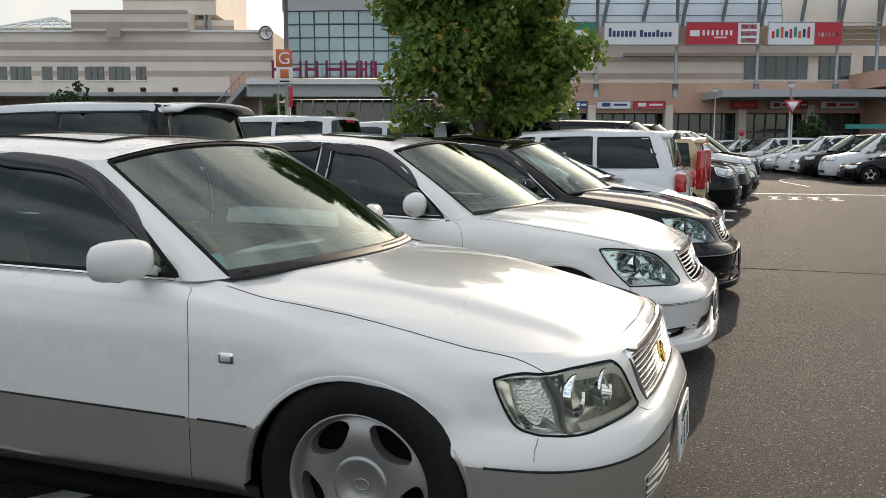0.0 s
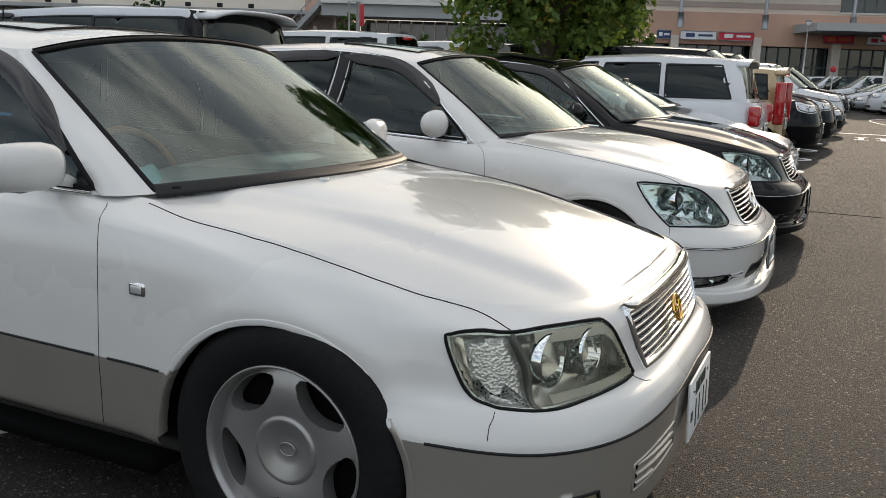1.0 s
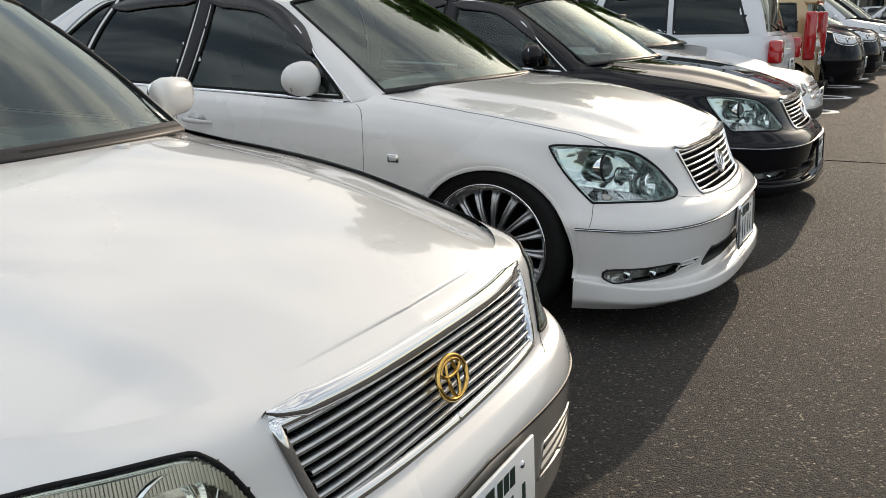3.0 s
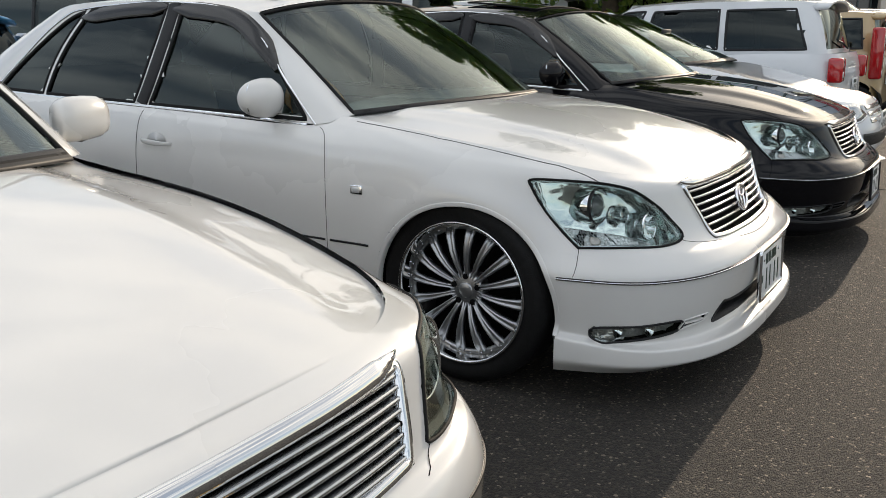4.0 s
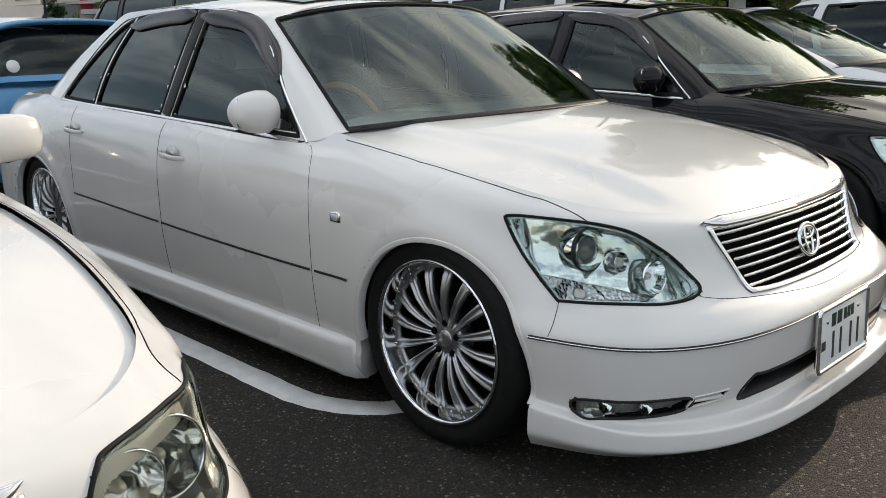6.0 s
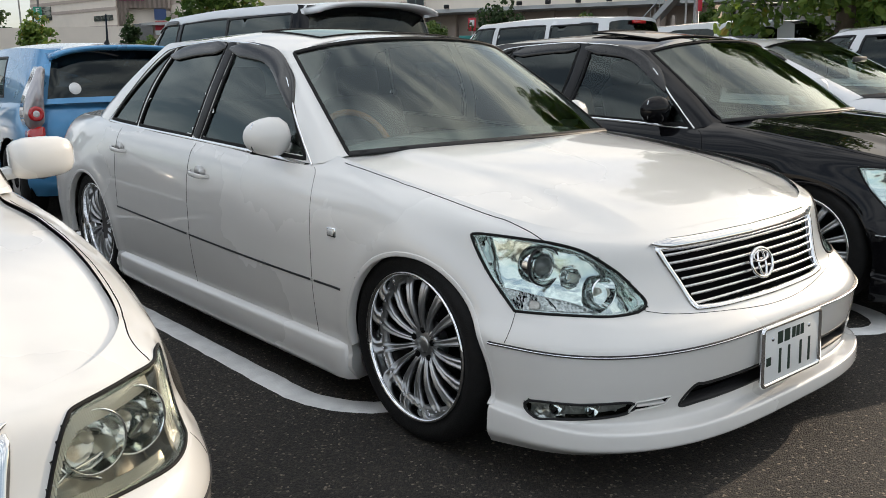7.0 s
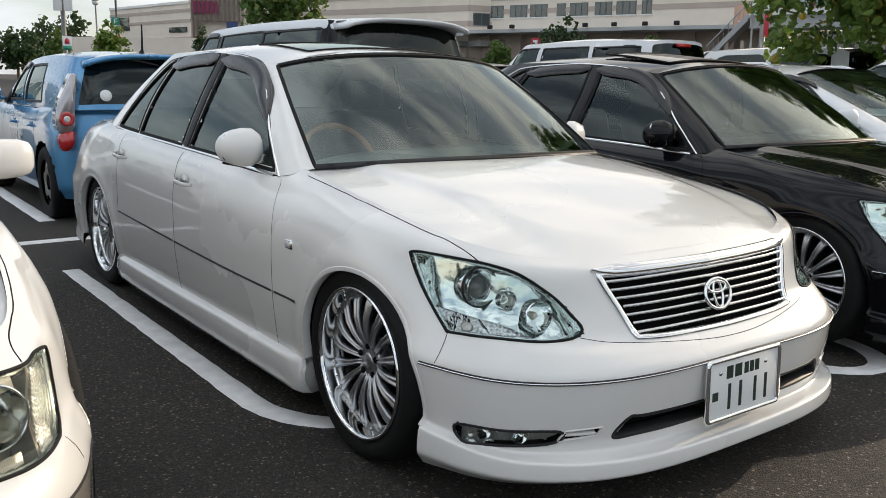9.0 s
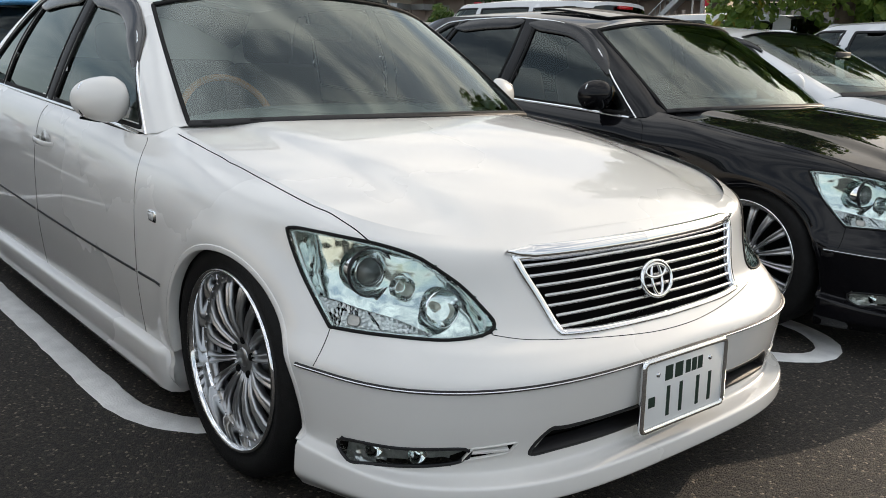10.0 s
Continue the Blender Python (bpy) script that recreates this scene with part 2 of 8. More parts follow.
# ---- mesh tools ----
def part(name, verts, faces, material, parent=None, label="", smooth=True, mats=None, index=None):
    """Links verts and faces as one mesh object, under parent if given."""
    me = bpy.data.meshes.new(name)
    me.from_pydata([tuple(v) for v in verts], [], [tuple(f) for f in faces])
    for m in (mats or [material]):
        me.materials.append(m)
    if index is not None:
        me.polygons.foreach_set("material_index", index)
    me.polygons.foreach_set("use_smooth", [smooth] * len(me.polygons))
    me.update()
    ob = new(name, me)
    if parent is not None:
        ob.parent = parent
    if label:
        ob["label"] = label
    return ob


def thing(name, m, label, category, group="", kind=""):
    ob = new(name)
    ob.empty_display_size = 0.2
    ob.matrix_world = m
    return tagged(ob, label, category, group, kind)


def join(*geos):
    vs, fs = [], []
    for v, f in geos:
        k = len(vs)
        vs.extend([tuple(p) for p in v])
        fs.extend([tuple(i + k for i in q) for q in f])
    return vs, fs


def weld(geo):
    """Joins points that lie in one place, and drops the faces that this closes up."""
    v, f = geo
    seen, new_v, idx = {}, [], []
    for p in v:
        k = tuple(int(round(c * 5000)) for c in p)
        if k not in seen:
            seen[k] = len(new_v)
            new_v.append(p)
        idx.append(seen[k])
    out = []
    for q in f:
        r = []
        for i in q:
            if idx[i] not in r:
                r.append(idx[i])
        if len(r) > 2:
            out.append(tuple(r))
    return new_v, out


def flip(geo, axis=1):
    """The mirror image across the car's middle plane."""
    v, f = geo
    out = []
    for p in v:
        p = list(p)
        p[axis] = -p[axis]
        out.append(tuple(p))
    return out, [tuple(reversed(q)) for q in f]


def moved(geo, m):
    v, f = geo
    return [tuple(m @ Vector(p)) for p in v], f


def pchip(xk, yk, x):
    """Shape-keeping cubic through (xk, yk); yk may have further axes after the first."""
    xk, yk, x = np.asarray(xk, float), np.asarray(yk, float), np.asarray(x, float)
    h = np.diff(xk)
    sh = (-1,) + (1,) * (yk.ndim - 1)
    dl = np.diff(yk, axis=0) / h.reshape(sh)
    d = np.zeros_like(yk)
    if len(xk) > 2:
        w1, w2 = (2 * h[1:] + h[:-1]).reshape(sh), (h[1:] + 2 * h[:-1]).reshape(sh)
        a, b = dl[:-1], dl[1:]
        ok = a * b > 0
        aa, bb = np.where(ok, a, 1), np.where(ok, b, 1)
        d[1:-1] = np.where(ok, (w1 + w2) / (w1 / aa + w2 / bb), 0)
    d[0], d[-1] = dl[0], dl[-1]
    i = np.clip(np.searchsorted(xk, x, side="right") - 1, 0, len(xk) - 2)
    t = ((x - xk[i]) / h[i]).reshape(sh)
    hh = h[i].reshape(sh)
    t2, t3 = t * t, t * t * t
    return (2 * t3 - 3 * t2 + 1) * yk[i] + (t3 - 2 * t2 + t) * hh * d[i] + (-2 * t3 + 3 * t2) * yk[i + 1] + (t3 - t2) * hh * d[i + 1]


def table(pts, x):
    xs = [p[0] for p in pts]
    return pchip(xs, [p[1] for p in pts], x)


def spline(pts, step, closed=False):
    """Points along a Catmull-Rom curve through pts, about step apart. A point given twice makes a corner."""
    p = np.asarray(pts, float)
    n = len(p)
    out = []
    for i in range(n if closed else n - 1):
        if closed:
            a, b, c, d = p[(i - 1) % n], p[i], p[(i + 1) % n], p[(i + 2) % n]
        else:
            a, b, c, d = p[max(i - 1, 0)], p[i], p[i + 1], p[min(i + 2, n - 1)]
        ln = np.linalg.norm(c - b)
        if ln < 1e-6:
            continue
        k = max(1, int(round(ln / step)))
        for t in np.arange(k) / k:
            out.append(0.5 * ((2 * b) + (c - a) * t + (2 * a - 5 * b + 4 * c - d) * t * t + (3 * b - 3 * c + d - a) * t ** 3))
    if not closed:
        out.append(p[-1])
    return np.array(out)


def in_poly(pts, poly):
    x, y = pts[..., 0], pts[..., 1]
    inside = np.zeros(x.shape, bool)
    for (x0, y0), (x1, y1) in zip(poly, np.roll(poly, -1, axis=0)):
        if y0 == y1:
            continue
        c = ((y0 > y) != (y1 > y)) & (x < (x1 - x0) * (y - y0) / (y1 - y0) + x0)
        inside ^= c
    return inside


def near_poly(pts, poly):
    """For each of pts the nearest point of the closed outline poly, and its distance."""
    best, where = np.full(len(pts), 1e9), np.zeros((len(pts), 2))
    for a, b in zip(poly, np.roll(poly, -1, axis=0)):
        ab = b - a
        t = np.clip(((pts - a) @ ab) / max(ab @ ab, 1e-12), 0, 1)
        q = a + t[:, None] * ab
        d = np.linalg.norm(pts - q, axis=1)
        m = d < best
        best[m], where[m] = d[m], q[m]
    return where, best


class Shell:
    """A grid of points on a panel surface, with a flat map A of it in which openings and trims are drawn."""

    def __init__(self, P, A):
        self.P, self.A = P.copy(), A.copy()
        self.refresh()
        self.label = np.full((P.shape[0] - 1, P.shape[1] - 1), -1)

    def refresh(self):
        self.Pi, self.Pj = np.gradient(self.P, axis=0), np.gradient(self.P, axis=1)
        self.Ai, self.Aj = np.gradient(self.A, axis=0), np.gradient(self.A, axis=1)
        n = np.cross(self.Pi, self.Pj)
        self.N = n / np.maximum(np.linalg.norm(n, axis=2, keepdims=True), 1e-9)
        self.P0, self.A0 = self.P.copy(), self.A.copy()

    def dom(self, p):
        """The flat place of a point of space near the surface."""
        p = np.asarray(p, float)
        i, j = np.unravel_index(np.argmin(((self.P0 - p) ** 2).sum(2)), self.P0.shape[:2])
        m = np.stack([self.Pi[i, j], self.Pj[i, j]], 1)
        s = np.clip(np.linalg.lstsq(m, p - self.P0[i, j], rcond=None)[0], -1, 1)
        return self.A0[i, j] + s[0] * self.Ai[i, j] + s[1] * self.Aj[i, j]

    def doms(self, pts):
        return np.array([self.dom(p) for p in pts])

    def at(self, q, lift=0.0):
        """The point of space, and the normal, at a flat place."""
        i, j = np.unravel_index(np.argmin(((self.A0 - q) ** 2).sum(2)), self.A0.shape[:2])
        m = np.stack([self.Ai[i, j], self.Aj[i, j]], 1)
        s = np.clip(np.linalg.lstsq(m, np.asarray(q) - self.A0[i, j], rcond=None)[0], -1.2, 1.2)
        return self.P0[i, j] + s[0] * self.Pi[i, j] + s[1] * self.Pj[i, j] + self.N[i, j] * lift, self.N[i, j]

    def cut(self, poly, lab, where=None):
        """Labels the faces inside the outline; points near it move onto it."""
        A = self.A
        lo, hi = poly.min(0) - 0.05, poly.max(0) + 0.05
        box = ((A >= lo) & (A <= hi)).all(2)
        if where is not None:
            box &= where
        ii, jj = np.nonzero(box)
        if not len(ii):
            return
        q, d = near_poly(A[ii, jj], poly)
        size = 0.5 * np.minimum(np.linalg.norm(self.Ai[ii, jj], axis=1), np.linalg.norm(self.Aj[ii, jj], axis=1)) * 1.15
        mv = d < size
        for i, j, target in zip(ii[mv], jj[mv], q[mv]):
            m = np.stack([self.Ai[i, j], self.Aj[i, j]], 1)
            s = np.clip(np.linalg.lstsq(m, target - A[i, j], rcond=None)[0], -0.9, 0.9)
            self.P[i, j] += s[0] * self.Pi[i, j] + s[1] * self.Pj[i, j]
            self.A[i, j] = target
        mid = (self.A[:-1, :-1] + self.A[1:, :-1] + self.A[:-1, 1:] + self.A[1:, 1:]) / 4
        ok = box[:-1, :-1] | box[1:, 1:]
        self.label[ok & in_poly(mid, poly)] = lab

    def geo(self, pick, lift=0.0):
        """Vertices and faces of the faces where pick is true."""
        n, m = self.P.shape[:2]
        ii, jj = np.nonzero(pick)
        idx = np.stack([ii * m + jj, (ii + 1) * m + jj, (ii + 1) * m + jj + 1, ii * m + jj + 1], 1)
        used, inv = np.unique(idx, return_inverse=True)
        pts = (self.P + self.N * lift).reshape(-1, 3)[used]
        return [tuple(p) for p in pts], [tuple(f) for f in inv.reshape(idx.shape)]

    def strip(self, path, half, lift, closed=False, taper=False, sink=0.004):
        """A raised band along a path of flat places."""
        path = np.asarray(path)
        n = len(path)
        rows = []
        on = [self.at(q) for q in path]
        for k in range(n):
            a, b = (k - 1) % n if closed else max(k - 1, 0), (k + 1) % n if closed else min(k + 1, n - 1)
            p, nr = on[k]
            t = on[b][0] - on[a][0]
            side = np.cross(nr, t)
            side /= max(np.linalg.norm(side), 1e-9)
            w = half * ((min(1, 0.1 + 5 * (n - 1 - k) / n) if taper == "end" else min(1, 0.25 + 4 * min(k, n - 1 - k) / n)) if taper else 1)
            rows.append([p + side * w - nr * sink, p + side * w * 0.92 + nr * lift * 0.6, p + side * w * 0.6 + nr * lift, p - side * w * 0.6 + nr * lift, p - side * w * 0.92 + nr * lift * 0.6, p - side * w - nr * sink])
        v = [tuple(q) for r in rows for q in r]
        f = []
        for k in range(n if closed else n - 1):
            a, b = 6 * k, 6 * ((k + 1) % n)
            f += [(a + c, b + c, b + c + 1, a + c + 1) for c in range(5)]
        return v, f


def lathe(profile, n=48, axis="y", a0=0.0, a1=2 * math.pi):
    """A turned shape: profile rows of (radius, along the axis)."""
    full = a1 - a0 > 6.28
    k = n if full else n + 1
    v, f = [], []
    for i in range(k):
        a = a0 + (a1 - a0) * i / n
        for r, h in profile:
            c, s = r * math.cos(a), r * math.sin(a)
            v.append({"y": (c, h, s), "z": (c, s, h), "x": (h, c, s)}[axis])
    m = len(profile)
    for i in range(n):
        for j in range(m - 1):
            a, b = i * m + j, ((i + 1) % k) * m + j
            f.append((a, b, b + 1, a + 1))
    return v, f


def tube(path, r, n=8, closed=False):
    """A round bar along a path; r is a radius or one for each point."""
    p = [Vector(q) for q in path]
    k = len(p)
    rs = r if hasattr(r, "__len__") else [r] * k
    v, f = [], []
    up = Vector((0.3, 0.2, 0.93)).normalized()
    for i in range(k):
        t = (p[(i + 1) % k if closed else min(i + 1, k - 1)] - p[(i - 1) % k if closed else max(i - 1, 0)]).normalized()
        u = t.cross(up)
        u = u.normalized() if u.length > 1e-4 else Vector((1, 0, 0))
        w = t.cross(u)
        for j in range(n):
            a = 2 * math.pi * j / n
            v.append(tuple(p[i] + (u * math.cos(a) + w * math.sin(a)) * rs[i]))
    for i in range(k if closed else k - 1):
        for j in range(n):
            a, b = i * n, ((i + 1) % k) * n
            f.append((a + j, a + (j + 1) % n, b + (j + 1) % n, b + j))
    if not closed:
        f.append(tuple(range(n)))
        f.append(tuple((k - 1) * n + j for j in reversed(range(n))))
    return v, f


def box(x0, x1, y0, y1, z0, z1, bevel=0.0, seg=2):
    """A box with rounded edges."""
    bm = bmesh.new()
    bmesh.ops.create_cube(bm, size=1.0)
    for q in bm.verts:
        q.co = Vector(((x0 + x1) / 2 + q.co.x * (x1 - x0), (y0 + y1) / 2 + q.co.y * (y1 - y0), (z0 + z1) / 2 + q.co.z * (z1 - z0)))
    if bevel:
        bmesh.ops.bevel(bm, geom=bm.edges[:] + bm.verts[:], offset=bevel, segments=seg, affect='EDGES', profile=0.5)
    g = [tuple(q.co) for q in bm.verts], [tuple(q.index for q in fc.verts) for fc in bm.faces]
    bm.free()
    return g


def loft(rings, closed=True, caps=True):
    """A skin over rings of points, each of the same count."""
    m = len(rings[0])
    v = [tuple(q) for r in rings for q in r]
    f = []
    for i in range(len(rings) - 1):
        for j in range(m if closed else m - 1):
            a, b = i * m, (i + 1) * m
            f.append((a + j, a + (j + 1) % m, b + (j + 1) % m, b + j))
    if caps:
        f.append(tuple(reversed(range(m))))
        f.append(tuple((len(rings) - 1) * m + j for j in range(m)))
    return v, f


def prism(outline, y0, y1, axis="y"):
    """A flat outline, given as two coordinates, drawn out along an axis."""
    put = {"y": lambda a, b, h: (a, h, b), "x": lambda a, b, h: (h, a, b), "z": lambda a, b, h: (a, b, h)}[axis]
    n = len(outline)
    v = [put(a, b, y0) for a, b in outline] + [put(a, b, y1) for a, b in outline]
    f = [(i, (i + 1) % n, n + (i + 1) % n, n + i) for i in range(n)]
    return v, f + [tuple(reversed(range(n))), tuple(range(n, 2 * n))]


def round_rect(cx, cz, hx, hz, r, k=5):
    out = []
    for sx, sz, a in ((1, 1, 0), (-1, 1, 90), (-1, -1, 180), (1, -1, 270)):
        for i in range(k):
            t = radians(a + 90 * i / (k - 1))
            out.append((cx + sx * (hx - r) + r * math.cos(t), cz + sz * (hz - r) + r * math.sin(t)))
    return out


# ---- car bodies ----
def body_shell(sp, nu=(110, 130, 36), per=9):
    """One half (left) of the lower body: rows of sp['levels'] from sill to shoulder, led round the plan outline."""
    x0F, xF, x0R, xR, W = sp["x0F"], sp["xF"], sp["x0R"], sp["xR"], sp["W"]

    def quarter(a, n, count):
        th = np.linspace(0, math.pi / 2, 500)
        x, y = a * np.abs(np.sin(th)) ** (2 / n), W * np.abs(np.cos(th)) ** (2 / n)
        s = np.r_[0, np.cumsum(np.hypot(np.diff(x), np.diff(y)))]
        t = np.linspace(0, 1, count)
        return np.interp(t * s[-1], s, x), np.interp(t * s[-1], s, y), t * s[-1], s[-1]

    fx, fy, fs, fl = quarter(xF - x0F, sp["nF"], nu[0] + 1)
    rx, ry, rs, rl = quarter(x0R - xR, sp["nR"], nu[2] + 1)
    sx = np.linspace(x0F, x0R, nu[1] + 1)
    X = np.r_[(x0F + fx)[::-1], sx[1:-1], x0R - rx]
    Y = np.r_[fy[::-1], np.full(nu[1] - 1, W), ry]
    U = np.r_[np.linspace(0, 1, nu[0] + 1), 1 + (x0F - sx[1:-1]) / (x0F - x0R), np.linspace(2, 3, nu[2] + 1)]
    A = np.r_[(x0F + fs)[::-1], sx[1:-1], x0R - rs]
    tx, ty = np.gradient(X), np.gradient(Y)
    nx, ny = -ty, tx
    ln = np.hypot(nx, ny)
    nx, ny = -nx / ln, -ny / ln
    nx[0], ny[0], nx[-1], ny[-1] = 1, 0, -1, 0

    # towards the nose the panels step straight back, not square to the outline
    wf = np.clip((.78 - U) / .33, 0, 1)
    wf = wf * wf * (3 - 2 * wf)
    nx, ny = nx * (1 - wf) + wf, ny * (1 - wf)
    ln = np.hypot(nx, ny)
    nx, ny = nx / ln, ny / ln

    def key(k):
        return 1 + (x0F - k) / (x0F - x0R) if k < 0 else k

    Z, D = [], []
    for row in sp["levels"]:
        ks = [key(r[0]) for r in row]
        Z.append(pchip(ks, [r[1] for r in row], U))
        D.append(pchip(ks, [r[2] for r in row], U))
    m = len(Z)
    v = np.linspace(0, m - 1, (m - 1) * per + 1)
    L = np.stack([np.stack([X - nx * d, Y - ny * d, z], 1) for z, d in zip(Z, D)])
    # the two top rows of the wings follow the bonnet's edge
    for j, pts in sp.get("top_rows", {}).items():
        ke = [key(q[0]) for q in pts]
        rest = U > key(-.60)
        L[j] = pchip(np.r_[ke, U[rest]], np.r_[np.array([q[1:] for q in pts]), L[j][rest]], U)
    P = pchip(np.arange(m), L, v).transpose(1, 0, 2)
    j0 = 6 * per if len(Z) > 8 else 3 * per     # ease the skin above the waist so that reflections run clean
    w = np.clip((np.arange(P.shape[1]) - j0) / (2.0 * per), 0, 1) * np.clip((P.shape[1] - 1 - np.arange(P.shape[1])) / (1.0 * per), 0, 1)
    wu = np.clip((U - .35) / .3, 0, 1)[1:-1, None, None]
    for _ in range(14):
        q = P.copy()
        q[:, 1:-1] += (P[:, :-2] + P[:, 2:] - 2 * P[:, 1:-1]) * (.25 * w[1:-1, None])
        q[1:-1] += (P[:-2] + P[2:] - 2 * P[1:-1]) * .25 * w[:, None] * wu
        P = q
    Zv = P[:, :, 2].copy()
    P[0, :, 1] = 0
    P[-1, :, 1] = 0
    # arch flares: a soft swelling round the wheel openings
    for cx, cz, r, amount in sp.get("flares", ()):
        rr = np.hypot(P[:, :, 0] - cx, P[:, :, 2] - cz)
        P[:, :, 1] += amount * np.exp(-((rr - r) / 0.045) ** 2) * (P[:, :, 1] > 0.5)
    Aa = np.stack([np.repeat(A[:, None], len(v), 1), Zv], 2)
    sh = Shell(P, Aa)
    sh.U = U
    return sh


def deck_shell(edge, centre, k=41, power=2.2, flat=()):
    """The surface spanned between an edge of one half and its mirror image; centre: heights of the middle line by x."""
    kk = np.linspace(1, -1, k)
    zc = table(centre, np.clip(edge[:, 0], centre[0][0], centre[-1][0]))
    w = 1 - np.abs(kk) ** power
    z = edge[:, 2:3] + (zc[:, None] - edge[:, 2:3]) * w[None]
    for y_back, y_front, width, amount, xa, xb in flat:     # a raised middle panel: soft flanks that draw in towards the grille
        y = edge[:, 1:2] * kk[None]
        line = np.interp(edge[:, 0], (xa, xb), (y_back, y_front))[:, None]
        fade = np.clip((xb - edge[:, 0]) / 0.12, 0, 1) * np.clip((edge[:, 0] - xa + .05) / 0.15, .4, 1)
        q = np.clip((line + width - np.abs(y)) / (2 * width), 0, 1)
        z = z + amount * (q * q * (3 - 2 * q) - 1) * fade[:, None]
    P = np.stack([np.repeat(edge[:, 0:1], k, 1), edge[:, 1:2] * kk[None], z], 2)
    return Shell(P, P[:, :, :2])


def cabin_shell(base, top, step=0.028, rows=18, bulge=0.02):
    """One half (left) of the greenhouse, from the middle of the windscreen round to the middle of the rear window."""
    b, t = np.asarray(base, float), np.asarray(top, float)
    n = len(b)
    ks = []
    for i in range(n - 1):
        c = max(2, int(np.linalg.norm((b[i + 1] + t[i + 1] - b[i] - t[i]) / 2) / step))
        ks += list(i + np.arange(c) / c)
    ks = np.array(ks + [n - 1])
    mirror = np.array((1, -1, 1))
    wide = lambda q: np.concatenate([[q[1] * mirror], q, [q[-2] * mirror]])
    B, T = pchip(np.arange(-1, n + 1), wide(b), ks), pchip(np.arange(-1, n + 1), wide(t), ks)
    for line, keys in ((B, b), (T, t)):
        m = ks <= 2
        for c in (0, 2):
            rows_ = np.stack([np.ones(3), keys[:3, 1] ** 2, keys[:3, 1] ** 4], 1)
            co = np.linalg.solve(rows_, keys[:3, c])
            y2 = line[m, 1] ** 2
            line[m, c] = co[0] + co[1] * y2 + co[2] * y2 * y2
    v = np.linspace(0, 1, rows)
    P = B[:, None] * (1 - v)[None, :, None] + T[:, None] * v[None, :, None]
    mid = (B + T) / 2
    out = np.gradient(mid[:, :2], axis=0)
    nrm = np.stack([out[:, 1], -out[:, 0]], 1)
    nrm /= np.maximum(np.linalg.norm(nrm, axis=1, keepdims=True), 1e-9)
    if nrm[len(nrm) // 2, 1] < 0:
        nrm = -nrm
    P[:, :, :2] += nrm[:, None] * (bulge * np.sin(math.pi * v))[None, :, None]
    P[0, :, 1] = 0
    P[-1, :, 1] = 0
    arc = np.r_[0, np.cumsum(np.linalg.norm(np.diff(mid, axis=0), axis=1))]
    hgt = np.linalg.norm(T - B, axis=1)
    A = np.stack([np.repeat(arc[:, None], rows, 1), np.repeat(v[None] * hgt.mean(), len(arc), 0)], 2)
    sh = Shell(P, A)
    for k in (0, -1):
        sh.N[k, :, 1] = 0
        sh.N[k] /= np.linalg.norm(sh.N[k], axis=1, keepdims=True)
    sh.K = ks
    return sh


